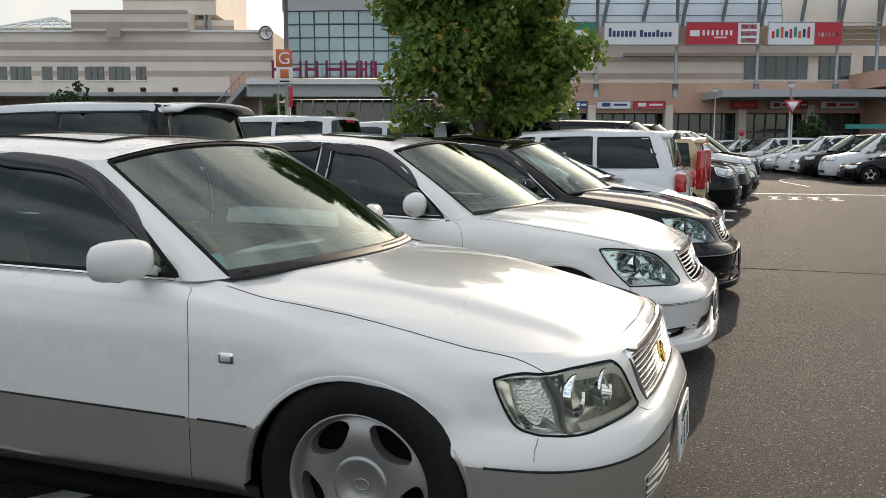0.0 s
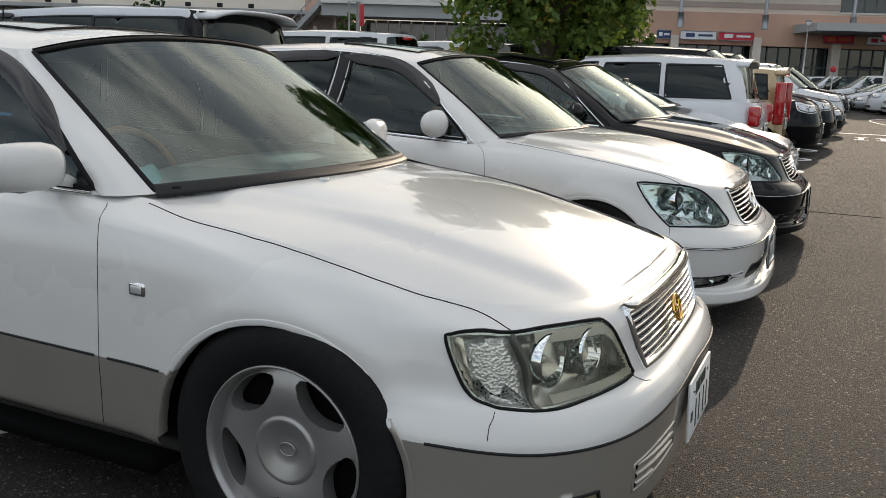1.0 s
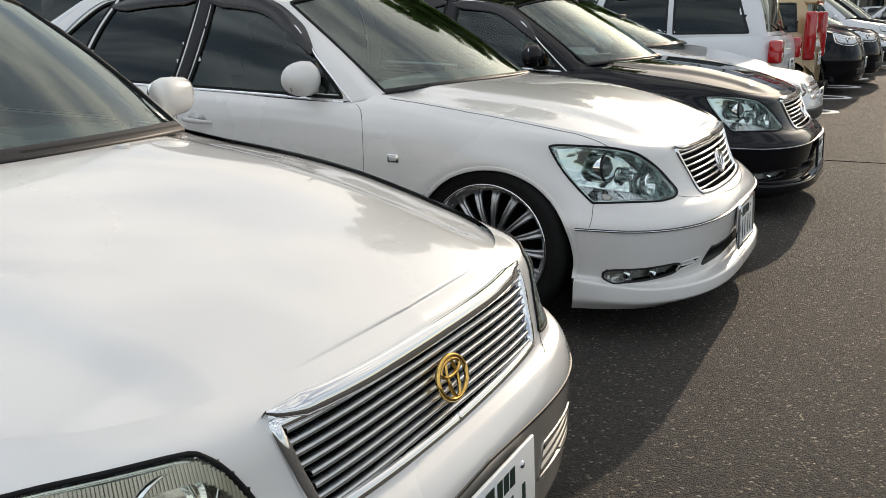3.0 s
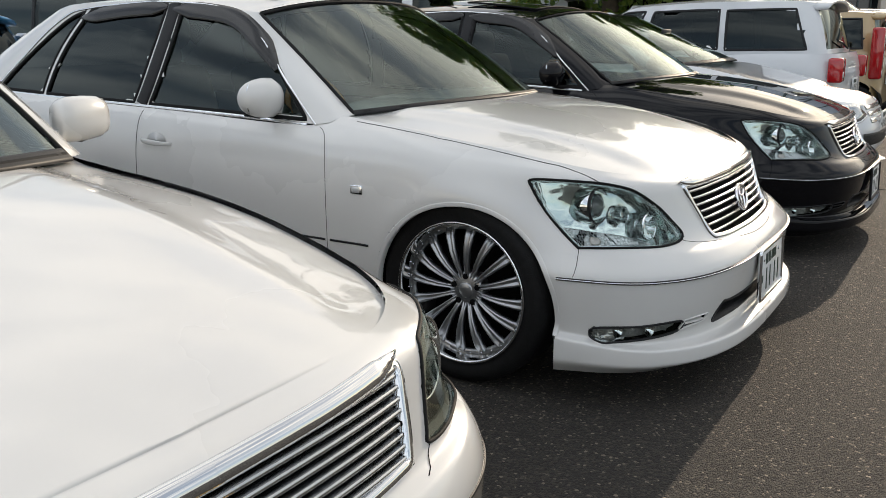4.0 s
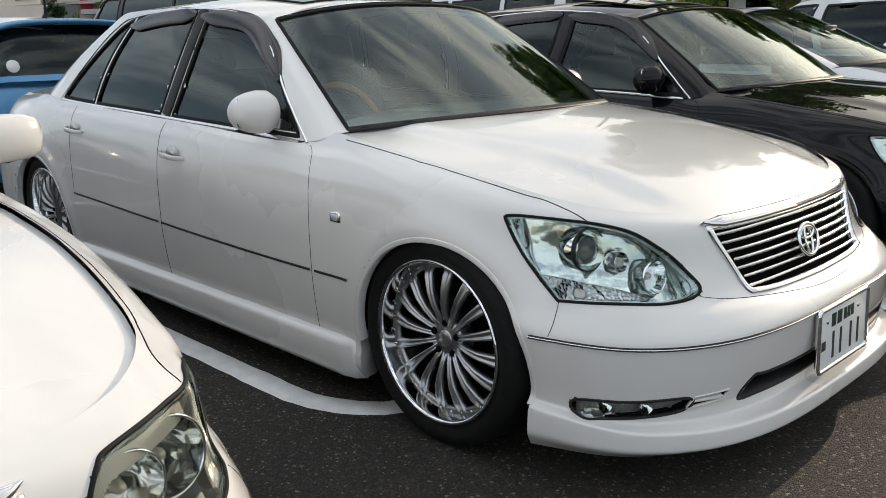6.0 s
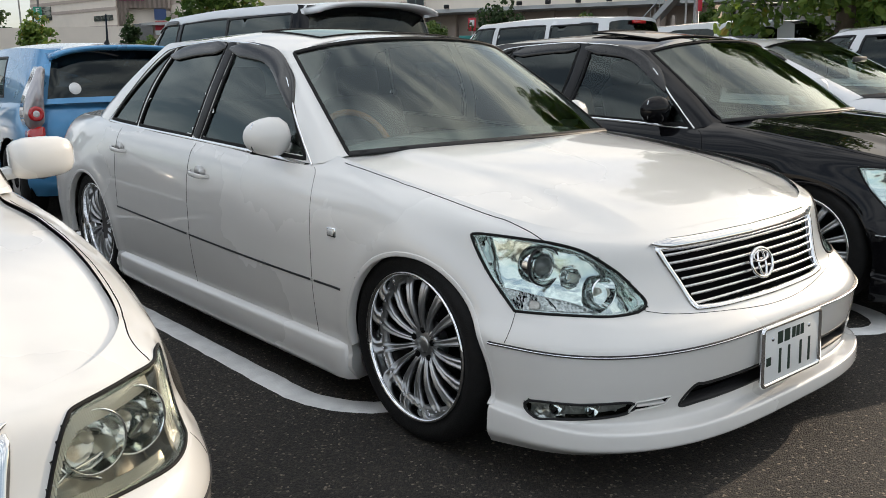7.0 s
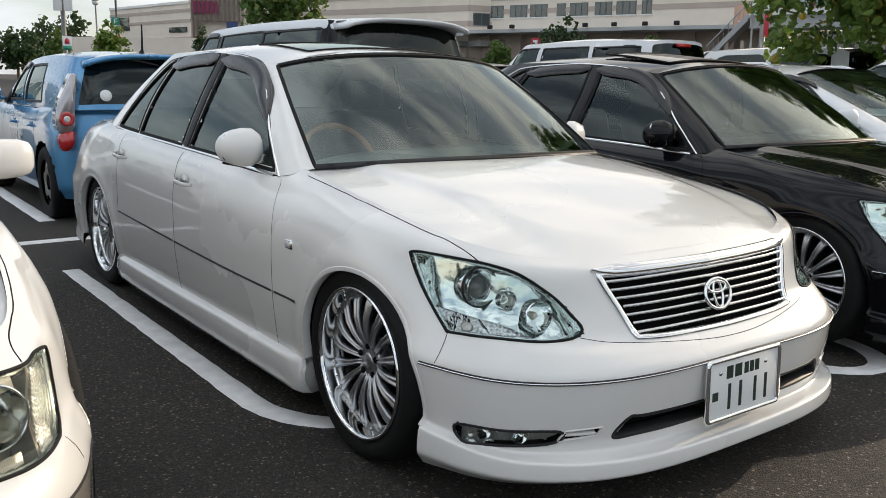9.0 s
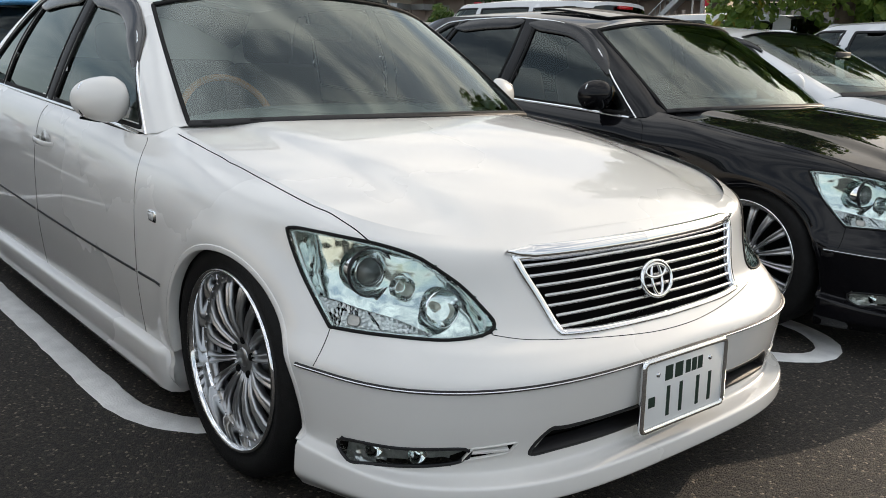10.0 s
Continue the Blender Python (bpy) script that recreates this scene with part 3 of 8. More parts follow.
LATE_SEDAN = dict(
    x0F=-0.15, xF=0.775, x0R=-3.0, xR=-4.13, W=0.905, nF=3.3, nR=2.9,
    flares=((-0.01, 0.285, 0.368, 0.007), (-2.895, 0.285, 0.378, 0.007)),
    levels=(
        ((0, .118, .05), (.5, .112, .04), (.72, .112, .03), (1, .115, .05), (-.5, .108, .06), (-2.4, .108, .05), (-2.95, .12, .05), (2.3, .13, .05), (3, .16, .07)),
        ((0, .150, -.030), (.5, .150, -.028), (.72, .165, .000), (1, .16, .045), (-.5, .170, .012), (-2.4, .17, .012), (-2.95, .19, .02), (2.3, .2, .0), (3, .22, .02)),
        ((0, .187, -.027), (.5, .192, -.024), (.72, .228, .004), (1, .20, .036), (-.5, .19, .016), (-2.4, .19, .016), (-2.95, .22, .018), (2.3, .23, .004), (3, .25, .015)),
        ((0, .208, .030), (.5, .214, .027), (.72, .250, .026), (1, .23, .03), (-.5, .215, .028), (-2.4, .215, .028), (-2.95, .25, .02), (2.3, .27, .01), (3, .3, .01)),
        ((0, .330, .008), (.5, .335, .005), (.72, .34, .01), (1, .34, .01), (-.5, .33, .012), (-2.4, .34, .01), (-2.95, .37, .008), (2.3, .40, .0), (3, .43, .0)),
        ((0, .420, .0), (.5, .412, .0), (.72, .425, .0), (1, .445, .003), (-.5, .445, .002), (-2.4, .49, .0), (-2.95, .51, .0), (2.3, .54, .0), (3, .56, .01)),
        ((0, .466, .04), (.3, .468, .045), (.5, .484, .055), (.72, .495, .025), (1, .55, .0), (-.5, .56, .0), (-2.4, .60, .0), (-2.95, .61, .0), (2.3, .62, .02), (3, .62, .05)),
        ((0, .500, .10), (.3, .505, .105), (.5, .525, .10), (.72, .56, .045), (1, .66, .002), (-.5, .66, .004), (-2.4, .70, .003), (-2.95, .71, .005), (2.3, .70, .04), (3, .70, .06)),
        ((0, .600, .14), (.3, .600, .15), (.5, .610, .165), (.72, .64, .068), (1, .74, .018), (-.5, .75, .022), (-2.4, .79, .015), (-2.95, .80, .03), (2.3, .79, .07), (3, .80, .08)),
        ((0, .672, .18), (.3, .668, .19), (.5, .68, .22), (.72, .715, .10), (1, .815, .06), (-.58, .83, .08), (-.68, .805, .045), (-1.5, .835, .04), (-2.4, .865, .04), (-2.95, .89, .07), (2.3, .88, .13), (3, .885, .14)),
        ((0, .700, .235), (.3, .697, .245), (.5, .715, .285), (.72, .765, .165), (1, .858, .125), (-.60, .876, .155), (-.69, .84, .075), (-1.5, .872, .075), (-2.4, .905, .08), (-2.95, .925, .13), (2.3, .915, .20), (3, .905, .21)),
    ),
    top_rows={9: ((0, .600, 0, .676), (.2, .590, .31, .674), (.33, .562, .49, .676), (.42, .512, .612, .684), (.52, .440, .712, .694), (.62, .352, .772, .706), (.76, .225, .818, .730), (.88, .06, .838, .764), (1, -.15, .845, .798), (-.30, -.30, .843, .814), (-.50, -.50, .832, .826)),
              10: ((0, .555, 0, .704), (.2, .545, .30, .702), (.33, .515, .47, .706), (.42, .465, .585, .716), (.52, .39, .675, .734), (.62, .30, .735, .756), (.76, .175, .764, .780), (.88, .02, .774, .804), (1, -.15, .778, .826), (-.30, -.30, .779, .846), (-.45, -.45, .775, .863))},
    hood=((-0.62, .925), (-.33, .902), (0, .868), (.3, .802), (.45, .752), (.555, .704)),
    trunk=((-3.95, .915), (-3.6, .955), (-3.0, .97)),
    base=((-.33, 0, .903), (-.385, .38, .897), (-.565, .735, .874), (-.66, .815, .845), (-1.7, .825, .878), (-2.7, .81, .912), (-3.08, .70, .945), (-3.3, .35, .965), (-3.34, 0, .968)),
    top=((-1.01, 0, 1.312), (-1.03, .3, 1.302), (-1.135, .600, 1.250), (-1.20, .622, 1.260), (-1.75, .635, 1.312), (-2.25, .615, 1.31), (-2.52, .555, 1.28), (-2.62, .3, 1.318), (-2.64, 0, 1.33)),
    roof=((-2.64, 1.33), (-1.75, 1.366), (-1.01, 1.312)),
)
EARLY_SEDAN = dict(
    x0F=-0.15, xF=0.792, x0R=-3.0, xR=-4.1, W=0.865, nF=3.6, nR=2.9,
    flares=((-0.018, 0.285, 0.374, 0.006), (-2.86, 0.29, 0.374, 0.006)),
    levels=(
        ((0, .165, .05), (.5, .165, .05), (.72, .18, .03), (1, .22, .04), (-.5, .245, .05), (-2.4, .245, .04), (-2.95, .22, .03), (2.3, .2, .03), (3, .2, .04)),
        ((0, .215, .01), (.5, .215, .01), (.72, .23, .005), (1, .27, .005), (-.5, .285, .012), (-2.4, .285, .01), (-2.95, .27, .005), (2.3, .25, .0), (3, .26, .0)),
        ((0, .330, .004), (.5, .33, .004), (.72, .34, .004), (1, .37, .002), (-.5, .375, .006), (-2.4, .38, .006), (-2.95, .38, .0), (2.3, .38, .0), (3, .39, .0)),
        ((0, .445, .0), (.5, .412, .0), (.72, .430, .0), (1, .464, .0), (-.5, .468, .0), (-2.4, .49, .0), (-2.95, .50, .0), (2.3, .52, .0), (3, .54, .0)),
        ((0, .485, .024), (.3, .485, .022), (.5, .486, .044), (.72, .495, .024), (1, .53, .002), (-.5, .54, .0), (-2.4, .56, .0), (-2.95, .57, .0), (2.3, .57, .02), (3, .58, .02)),
        ((0, .505, .058), (.3, .505, .056), (.5, .512, .092), (.72, .53, .034), (1, .62, .004), (-.5, .63, .004), (-2.4, .66, .004), (-2.95, .66, .01), (2.3, .66, .04), (3, .66, .04)),
        ((0, .575, .080), (.3, .575, .080), (.5, .580, .116), (.72, .60, .042), (1, .705, .014), (-.5, .73, .014), (-2.4, .75, .014), (-2.95, .76, .02), (2.3, .76, .06), (3, .76, .06)),
        ((0, .655, .103), (.3, .650, .103), (.5, .650, .136), (.72, .66, .057), (1, .765, .045), (-.5, .81, .05), (-.62, .81, .04), (-2.4, .84, .04), (-2.95, .85, .06), (2.3, .85, .12), (3, .86, .12)),
        ((0, .680, .146), (.3, .675, .141), (.5, .68, .16), (.72, .70, .08), (1, .795, .09), (-.57, .848, .105), (-.66, .838, .065), (-2.4, .875, .065), (-2.95, .88, .09), (2.3, .88, .16), (3, .89, .16)),
        ((0, .690, .186), (.3, .688, .181), (.5, .70, .215), (.72, .73, .14), (1, .848, .145), (-.57, .866, .17), (-.66, .862, .10), (-1.3, .872, .10), (-2.4, .90, .10), (-2.95, .905, .13), (2.3, .905, .2), (3, .91, .21)),
    ),
    top_rows={8: ((0, .674, 0, .678), (.2, .665, .29, .676), (.3, .636, .45, .676), (.4, .568, .588, .676), (.5, .458, .688, .674), (.6, .364, .732, .680), (.72, .262, .765, .697), (.86, .06, .787, .742), (1, -.15, .785, .782), (-.30, -.30, .787, .802), (-.48, -.48, .778, .826)),
              9: ((0, .64, 0, .692), (.2, .631, .28, .691), (.3, .600, .43, .692), (.4, .532, .56, .694), (.5, .425, .655, .702), (.6, .33, .700, .714), (.72, .225, .720, .737), (.86, .03, .736, .780), (1, -.15, .742, .808), (-.30, -.30, .742, .825), (-.40, -.40, .735, .836), (-.50, -.50, .71, .856))},
    hood=((-0.62, .915), (-.3, .885), (0, .855), (.35, .788), (.53, .737), (.65, .692)),
    trunk=((-3.95, .92), (-3.6, .95), (-3.0, .955)),
    base=((-.30, 0, .89), (-.35, .36, .886), (-.525, .69, .866), (-.62, .765, .862), (-1.6, .775, .878), (-2.55, .76, .90), (-2.9, .66, .93), (-3.1, .33, .945), (-3.14, 0, .95)),
    top=((-.96, 0, 1.295), (-.975, .3, 1.284), (-1.06, .60, 1.228), (-1.12, .625, 1.23), (-1.7, .635, 1.268), (-2.15, .615, 1.262), (-2.42, .55, 1.24), (-2.52, .3, 1.275), (-2.54, 0, 1.285)),
    roof=((-2.54, 1.285), (-1.7, 1.33), (-.96, 1.295)),
)


def wheel_geo(style, R, rim, width=0.24):
    """Geometry of a wheel at the origin with its outer face towards +y."""
    w = width / 2
    tyre = lathe([(rim * 0.985, -w * .9), (rim + .02, -w), (R - .02, -w * .98), (R - .005, -w * .85), (R, -w * .6), (R, w * .6), (R - .005, w * .85), (R - .02, w * .98), (rim + (R - rim) * .5, w * 1.04), (rim + .012, w * .99), (rim * 0.985, w * .9)], 64)
    barrel = lathe([(rim * .97, -w * .9), (rim * .93, -w * .5), (rim * .90, w * .15), (rim * .905, w * .45), (rim * .955, w * .85), (rim * .985, w * .97), (rim * 1.005, w * .98), (rim * 1.01, w * .93)], 64)
    # flat disc hiding the barrel; its near-black colour stands for shade inside the wheel
    deep = -w * .1 if style == "multi" else w * .30
    back = lathe([(0.0, deep), (rim * .905, deep)], 32)
    extra = {}
    if style == "multi":
        # sixteen bowed, channelled blades, narrow at the sunken hub and wide at the bolted ring
        y_hub, y_out = w * .58, w * .60
        spokes = []
        for i in range(16):
            a = 2 * math.pi * (i + .25) / 16
            rings = []
            for r, hw, h, th in ((.040, .0085, y_hub, .020), (.070, .0080, y_hub + .012, .022), (.105, .0095, y_hub + .022, .022), (.145, .0125, y_hub + .025, .020), (rim * .78, .0165, y_hub + .017, .018), (rim * .92, .0205, y_out, .016)):
                q = []
                for f, dy in ((-1, -th), (-1, -.005), (-.72, .001), (-.42, .001), (-.2, -.005), (.2, -.005), (.42, .001), (.72, .001), (1, -.005), (1, -th)):
                    px, pz = r, f * hw
                    q.append((px * math.cos(a) - pz * math.sin(a), h + dy, px * math.sin(a) + pz * math.cos(a)))
                rings.append(q)
            spokes.append(loft(rings))
        extra["spoke"] = spokes
        extra["hub"] = join(lathe([(.028, y_hub + .004), (.034, y_hub + .002), (.060, y_hub + .002), (.066, y_hub - .006), (.066, y_hub - .05)], 32),
                            lathe([(0, y_hub + .008), (.024, y_hub + .007), (.028, y_hub + .003), (.030, y_hub - .01)], 24))
        lugs = []
        for i in range(5):
            a = radians(90 + 72 * i)
            lugs.append(moved(lathe([(0, .0), (.009, 0), (.0105, -.004), (.0105, -.02)], 12), Matrix.Translation((.048 * math.cos(a), y_hub + .008, .048 * math.sin(a)))))
        extra["lug"] = lugs
        rv = []
        for i in range(32):
            a = 2 * math.pi * (i + .5) / 32
            rv.append(moved(lathe([(0, .004), (.0026, .003), (.0032, 0)], 6), Matrix.Translation((rim * .905 * math.cos(a), y_out + .003, rim * .905 * math.sin(a)))))
        extra["rivet"] = rv
        extra["ring"] = lathe([(rim * .855, y_out - .012), (rim * .865, y_out), (rim * .93, y_out + .003), (rim * .94, y_out)], 64)
        barrel = lathe([(rim * .97, -w * .9), (rim * .90, -w * .5), (rim * .88, w * .15), (rim * .905, w * .52), (rim * .930, y_out), (rim * .945, w * .72), (rim * .955, w * .90), (rim * .965, w * .985), (rim * .985, w * 1.03), (rim * 1.005, w * 1.02), (rim * 1.01, w * .93)], 64)
    else:
        # a five-spoke disc with rounded openings
        n, m = 230, 36
        rr = np.linspace(rim * .36, rim * .965, m)
        aa = np.linspace(0, 2 * math.pi, n + 1)
        dish = w * (.70 + .12 * np.sin((rr - rim * .3) / (rim * .7) * math.pi) - .06 * ((rr - rim * .3) / (rim * .7)) ** 3)
        P = np.stack([np.cos(aa)[:, None] * rr, np.repeat(dish[None], n + 1, 0), np.sin(aa)[:, None] * rr], 2)
        S = Shell(P, P[:, :, [0, 2]])
        for i in range(5):
            c = radians(90 + 36 + 72 * i)
            poly = []
            for r, da in ((rim * .56, 0), (rim * .59, .20), (rim * .70, .38), (rim * .83, .44), (rim * .90, .28), (rim * .915, 0), (rim * .90, -.28), (rim * .83, -.44), (rim * .70, -.38), (rim * .59, -.20)):
                poly.append((r * math.cos(c + da), r * math.sin(c + da)))
            poly = spline(poly, .008, True)
            S.cut(poly, i)
            wall = []
            for q in poly:
                wall.append([(q[0], S.at(q)[0][1] + .001, q[1]), (q[0] * .985, w * .42, q[1] * .985)])
            extra.setdefault("walls", []).append(loft(list(map(list, zip(*wall))), True, False))
        extra["disc"] = S.geo(S.label < 0)
        extra["cap"] = lathe([(0, w * .66), (rim * .14, w * .66), (rim * .2, w * .69), (rim * .34, w * .80), (rim * .375, w * .81), (rim * .40, w * .77), (rim * .41, w * .7)], 48)
    return tyre, barrel, back, extra


WHEELS = {}


def add_wheel(car, x, y, R, rim, style, metal, side, steer=0.0, width=0.24):
    """A wheel under a car; side +1 left, -1 right."""
    kind = (style, R, rim, width)
    if kind not in WHEELS:
        WHEELS[kind] = wheel_geo(*kind)
    tyre, barrel, back, extra = WHEELS[kind]
    m = pose(x, y, R, 0, 0, steer + (0 if side > 0 else 180))
    wh = part("wheel", *moved(barrel, Matrix.Identity(4)), CHROME if style == "multi" else metal, car)
    wh.matrix_local = m
    part("tyre", *tyre, TYRE, wh)
    part("shade_disc", *back, DARK, wh)
    if style == "multi":
        for s in extra["spoke"]:
            part("spoke", *s, metal, wh)
        part("hub", *extra["hub"], metal, wh)
        for s in extra["lug"]:
            part("lug_nut", *s, DARK, wh)
        for s in extra["rivet"]:
            part("rivet", *s, SATIN, wh)
        part("rim_ring", *extra["ring"], metal, wh)
    else:
        part("wheel_disc", *extra["disc"], metal, wh)
        for q in extra["walls"]:
            part("opening_edge", *q, metal, wh)
        part("centre_cap", *extra["cap"], ALLOY_GREY, wh)
        e = [(.022 * math.cos(a), width / 2 * .66 + .004, .016 * math.sin(a)) for a in np.linspace(0, 2 * math.pi, 25)[:-1]]
        part("cap_badge", *tube(e, .002, 6, True), ALLOY_GREY, wh)
    return wh


def number_plate(car, x, z, y=0.0, tilt=0.0, frame_mat=None, name="number_plate"):
    m = pose(x, y, z, 0, tilt, 0)
    p = part(name, *box(-.004, .004, -.165, .165, -.0825, .0825, .003), PLATE_WHITE, car)
    p.matrix_local = m
    if frame_mat:
        part("plate_frame", *tube([(0.004, yy, zz) for yy, zz in round_rect(0, 0, .172, .089, .012)], .008, 8, True), frame_mat, p)
    # writing as plain bars: a small upper line and a large lower line
    for y0, y1, z0, z1 in ((-.085, -.055, .028, .066), (-.045, -.013, .028, .066), (.0, .02, .03, .064), (.026, .046, .03, .064), (.052, .072, .03, .064),
                           (-.148, -.122, -.03, -.004), (-.075, -.062, -.066, .012), (-.022, -.009, -.066, .012), (.05, .063, -.066, .012), (.103, .116, -.066, .012)):
        part("plate_bar", *box(.0035, .0052, y0, y1, z0, z1), INK, p, smooth=False)
    for yy in (-.115, .105):
        part("plate_bolt", *moved(lathe([(0, .004), (.006, .003), (.007, 0)], 10, "x"), Matrix.Translation((.004, yy, .05))), SATIN, p)
    return p


def emblem(car, x, z, metal, tilt, size=1.0):
    def ell(a, b, cy=0, cz=0):
        return [(0, cy + a * math.cos(t), cz + b * math.sin(t)) for t in np.linspace(0, 2 * math.pi, 33)[:-1]]
    g = join(tube(ell(.047, .036), .0045, 8, True), tube(ell(.016, .033), .0035, 8, True), tube(ell(.032, .013, 0, .016), .0035, 8, True))
    e = part("emblem", *g, metal, car, "plain oval badge of crossed rings")
    e.matrix_local = pose(x, 0, z, 0, tilt, 0) @ Matrix.Scale(size, 4)
    return e


def seat(cabin, x, y, mat_, wide=.5, high=.62):
    s = part("seat_cushion", *box(-.25, .28, -wide / 2, wide / 2, -.09, .09, .06, 3), mat_, cabin)
    s.matrix_local = pose(x, y, .42)
    b = part("seat_back", *box(-.08, .08, -wide / 2, wide / 2, 0, high, .06, 3), mat_, s)
    b.matrix_local = pose(-.27, 0, .0, 0, -16, 0)
    h = part("headrest", *box(-.05, .05, -.13, .13, 0, .17, .045, 3), mat_, s)
    h.matrix_local = pose(-.27 - .18, 0, high - .02, 0, -12, 0)


def cabin_fittings(car, sp, wheel_mat, seat_mat, right_hand=True, bench=True, base_x=-.33, belt=.87, reach=.70, back=-3.1):
    """Dashboard, steering wheel and seats, seen through the glass."""
    W = sp["W"]
    prof = spline([(base_x - .10, belt - .03), (base_x - .30, belt + .0), (base_x - .52, belt - .012), (base_x - .62, belt - .06), (base_x - .60, belt - .22), (base_x - .55, belt - .4), (base_x - .10, belt - .4)], .03, True)
    rings = [[(a - .30 * (abs(yy) / .75) ** 2, yy, b - .015 * (abs(yy) / .75) ** 2) for a, b in prof] for yy in np.linspace(-W + .17, W - .17, 13)]
    part("dashboard", *loft(rings), LEATHER_DARK, car)
    sy = (-1 if right_hand else 1) * .36
    ring = [(0, .185 * math.cos(t), .185 * math.sin(t)) for t in np.linspace(0, 2 * math.pi, 41)[:-1]]
    st = part("steering_wheel", *tube(ring, .014, 10, True), wheel_mat, car)
    st.matrix_local = pose(base_x - reach, sy, belt - .045, 0, -24, 0)
    part("steering_hub", *join(box(-.03, .02, -.07, .07, -.06, .06, .02), box(-.008, .008, -.18, -.05, -.015, .025, .006), box(-.008, .008, .05, .18, -.015, .025, .006)), LEATHER_DARK, st)
    for y in (-.36, .36):
        seat(car, base_x - 1.25, y, seat_mat)
    if bench:
        b = part("rear_bench", *box(-.25, .28, -.62, .62, -.09, .09, .06, 3), seat_mat, car)
        b.matrix_local = pose(base_x - 2.15, 0, .45)
        bb = part("bench_back", *box(-.08, .08, -.62, .62, 0, .58, .06, 3), seat_mat, b)
        bb.matrix_local = pose(-.3, 0, 0, 0, -18, 0)
    mir = part("rear_view_mirror", *box(-.012, .012, -.11, .11, -.03, .03, .011, 2), LEATHER_DARK, car)
    mir.matrix_local = pose(base_x - .60, 0, belt + .30)
    part("cabin_floor", *box(back, -.2, -W + .1, W - .1, .2, .24, .01), LEATHER_DARK, car)
    for s in (1, -1):
        part("door_lining", *box(back + .2, -.5, min(s * (W - .12), s * (W - .07)), max(s * (W - .12), s * (W - .07)), .24, belt - .05, .01), LEATHER_DARK, car)


def door_mirror(car, x, y, z, side, paint, size=1.0, chrome=True, style="late"):
    rings = []
    # a rounded housing, lofted outwards from the door
    prof = ((.0, .62, .70), (.02, .84, .88), (.06, .97, 1.0), (.13, 1.0, 1.0), (.19, .93, .95), (.225, .74, .80), (.24, .45, .55), (.245, .12, .2))
    if style == "late":
        prof = ((.0, .50, .50), (.015, .80, .80), (.05, 1.0, 1.04), (.10, 1.08, 1.06), (.15, 1.04, .96), (.19, .90, .80), (.215, .68, .60), (.230, .42, .38), (.238, .12, .12))
    for d, sx, sz in prof:
        ring = []
        for t in np.linspace(0, 2 * math.pi, 29)[:-1]:
            c, s = math.cos(t), math.sin(t)
            e = 2.35 if style == "early" else 2.0
            px = .062 * sx * abs(c) ** (2 / e) * (1 if c > 0 else -.62)
            pz = .078 * sz * abs(s) ** (2 / e) * (1 if s > 0 else -1)
            ring.append((px + (d - .1) * -.22, d, pz + (.0 if style == "late" else 0)))
        rings.append(ring)
    g = loft(rings)
    if side < 0:
        g = flip(g)
    h = part("door_mirror", *g, paint, car)
    h.matrix_local = pose(x, y, z) @ (Matrix.Scale(size, 4) if style == "early" else Matrix.Diagonal((size * 1.05, size * .88, size * 1.14, 1)))
    gl = prism(round_rect(.115, 0, .098, .062, .04), -.044, -.040, "x")
    gl = ([(p[0], p[1], p[2]) for p in gl[0]], gl[1])
    gl = moved(gl, pose(0, 0, 0, 0, 0, -12))
    part("mirror_glass", *(flip(gl) if side < 0 else gl), CHROME, h)
    arm = loft([[(.05, -.06, -.085), (-.04, -.06, -.085), (-.04, -.06, -.055), (.05, -.06, -.055)], [(.045, -.02, -.07), (-.035, -.02, -.07), (-.035, -.02, -.03), (.045, -.02, -.03)], [(.04, .06, -.06), (-.03, .06, -.06), (-.03, .06, -.02), (.04, .06, -.02)]])
    part("mirror_arm", *(flip(arm) if side < 0 else arm), paint, h)
    if chrome:
        st = tube([(.02, .05, -.066), (.02 - .03, .12, -.075), (-.03, .2, -.066)], [.006, .009, .005], 8)
        part("mirror_trim", *(flip(st) if side < 0 else st), PLASTIC, h)
    sail = prism([(-.13, -.10), (.10, -.10), (-.12, .04)], -.05, -.03)
    sail = [(p[0], p[1] - .55 * (p[2] + .10), p[2]) for p in sail[0]], sail[1]
    part("mirror_base", *(flip(sail) if side < 0 else sail), PLASTIC, h)
    return h


def door_handle(car, sh, x, z, paint):
    """A pull handle over a dished cup, on both sides; sh: the body half that it sits on."""
    q = sh.dom((x, .89, z))
    p, n = sh.at(q)
    cup_rings = []
    for r, lift in ((1.0, .0012), (.8, .0005), (.4, .0)):
        cup_rings.append([(p[0] + .055 * r * math.cos(t), p[1] + lift, p[2] + .004 + .034 * r * math.sin(t)) for t in np.linspace(0, 2 * math.pi, 25)[:-1]])
    cup = loft(cup_rings, True, True)
    bar_rings = []
    for k in np.linspace(-1, 1, 11):
        h = .034 * (1 - abs(k) ** 4) + .004
        r = .011 * (1 - .35 * k * k)
        bar_rings.append([(p[0] + .088 * k + .0, p[1] + h + .35 * r * math.cos(t) - .004, p[2] - .006 * k + r * math.sin(t)) for t in np.linspace(0, 2 * math.pi, 13)[:-1]])
    bar = loft(bar_rings)
    for s in (1, -1):
        hd = part("door_handle", *(bar if s > 0 else flip(bar)), paint, car)
        part("handle_cup", *(cup if s > 0 else flip(cup)), paint, hd)


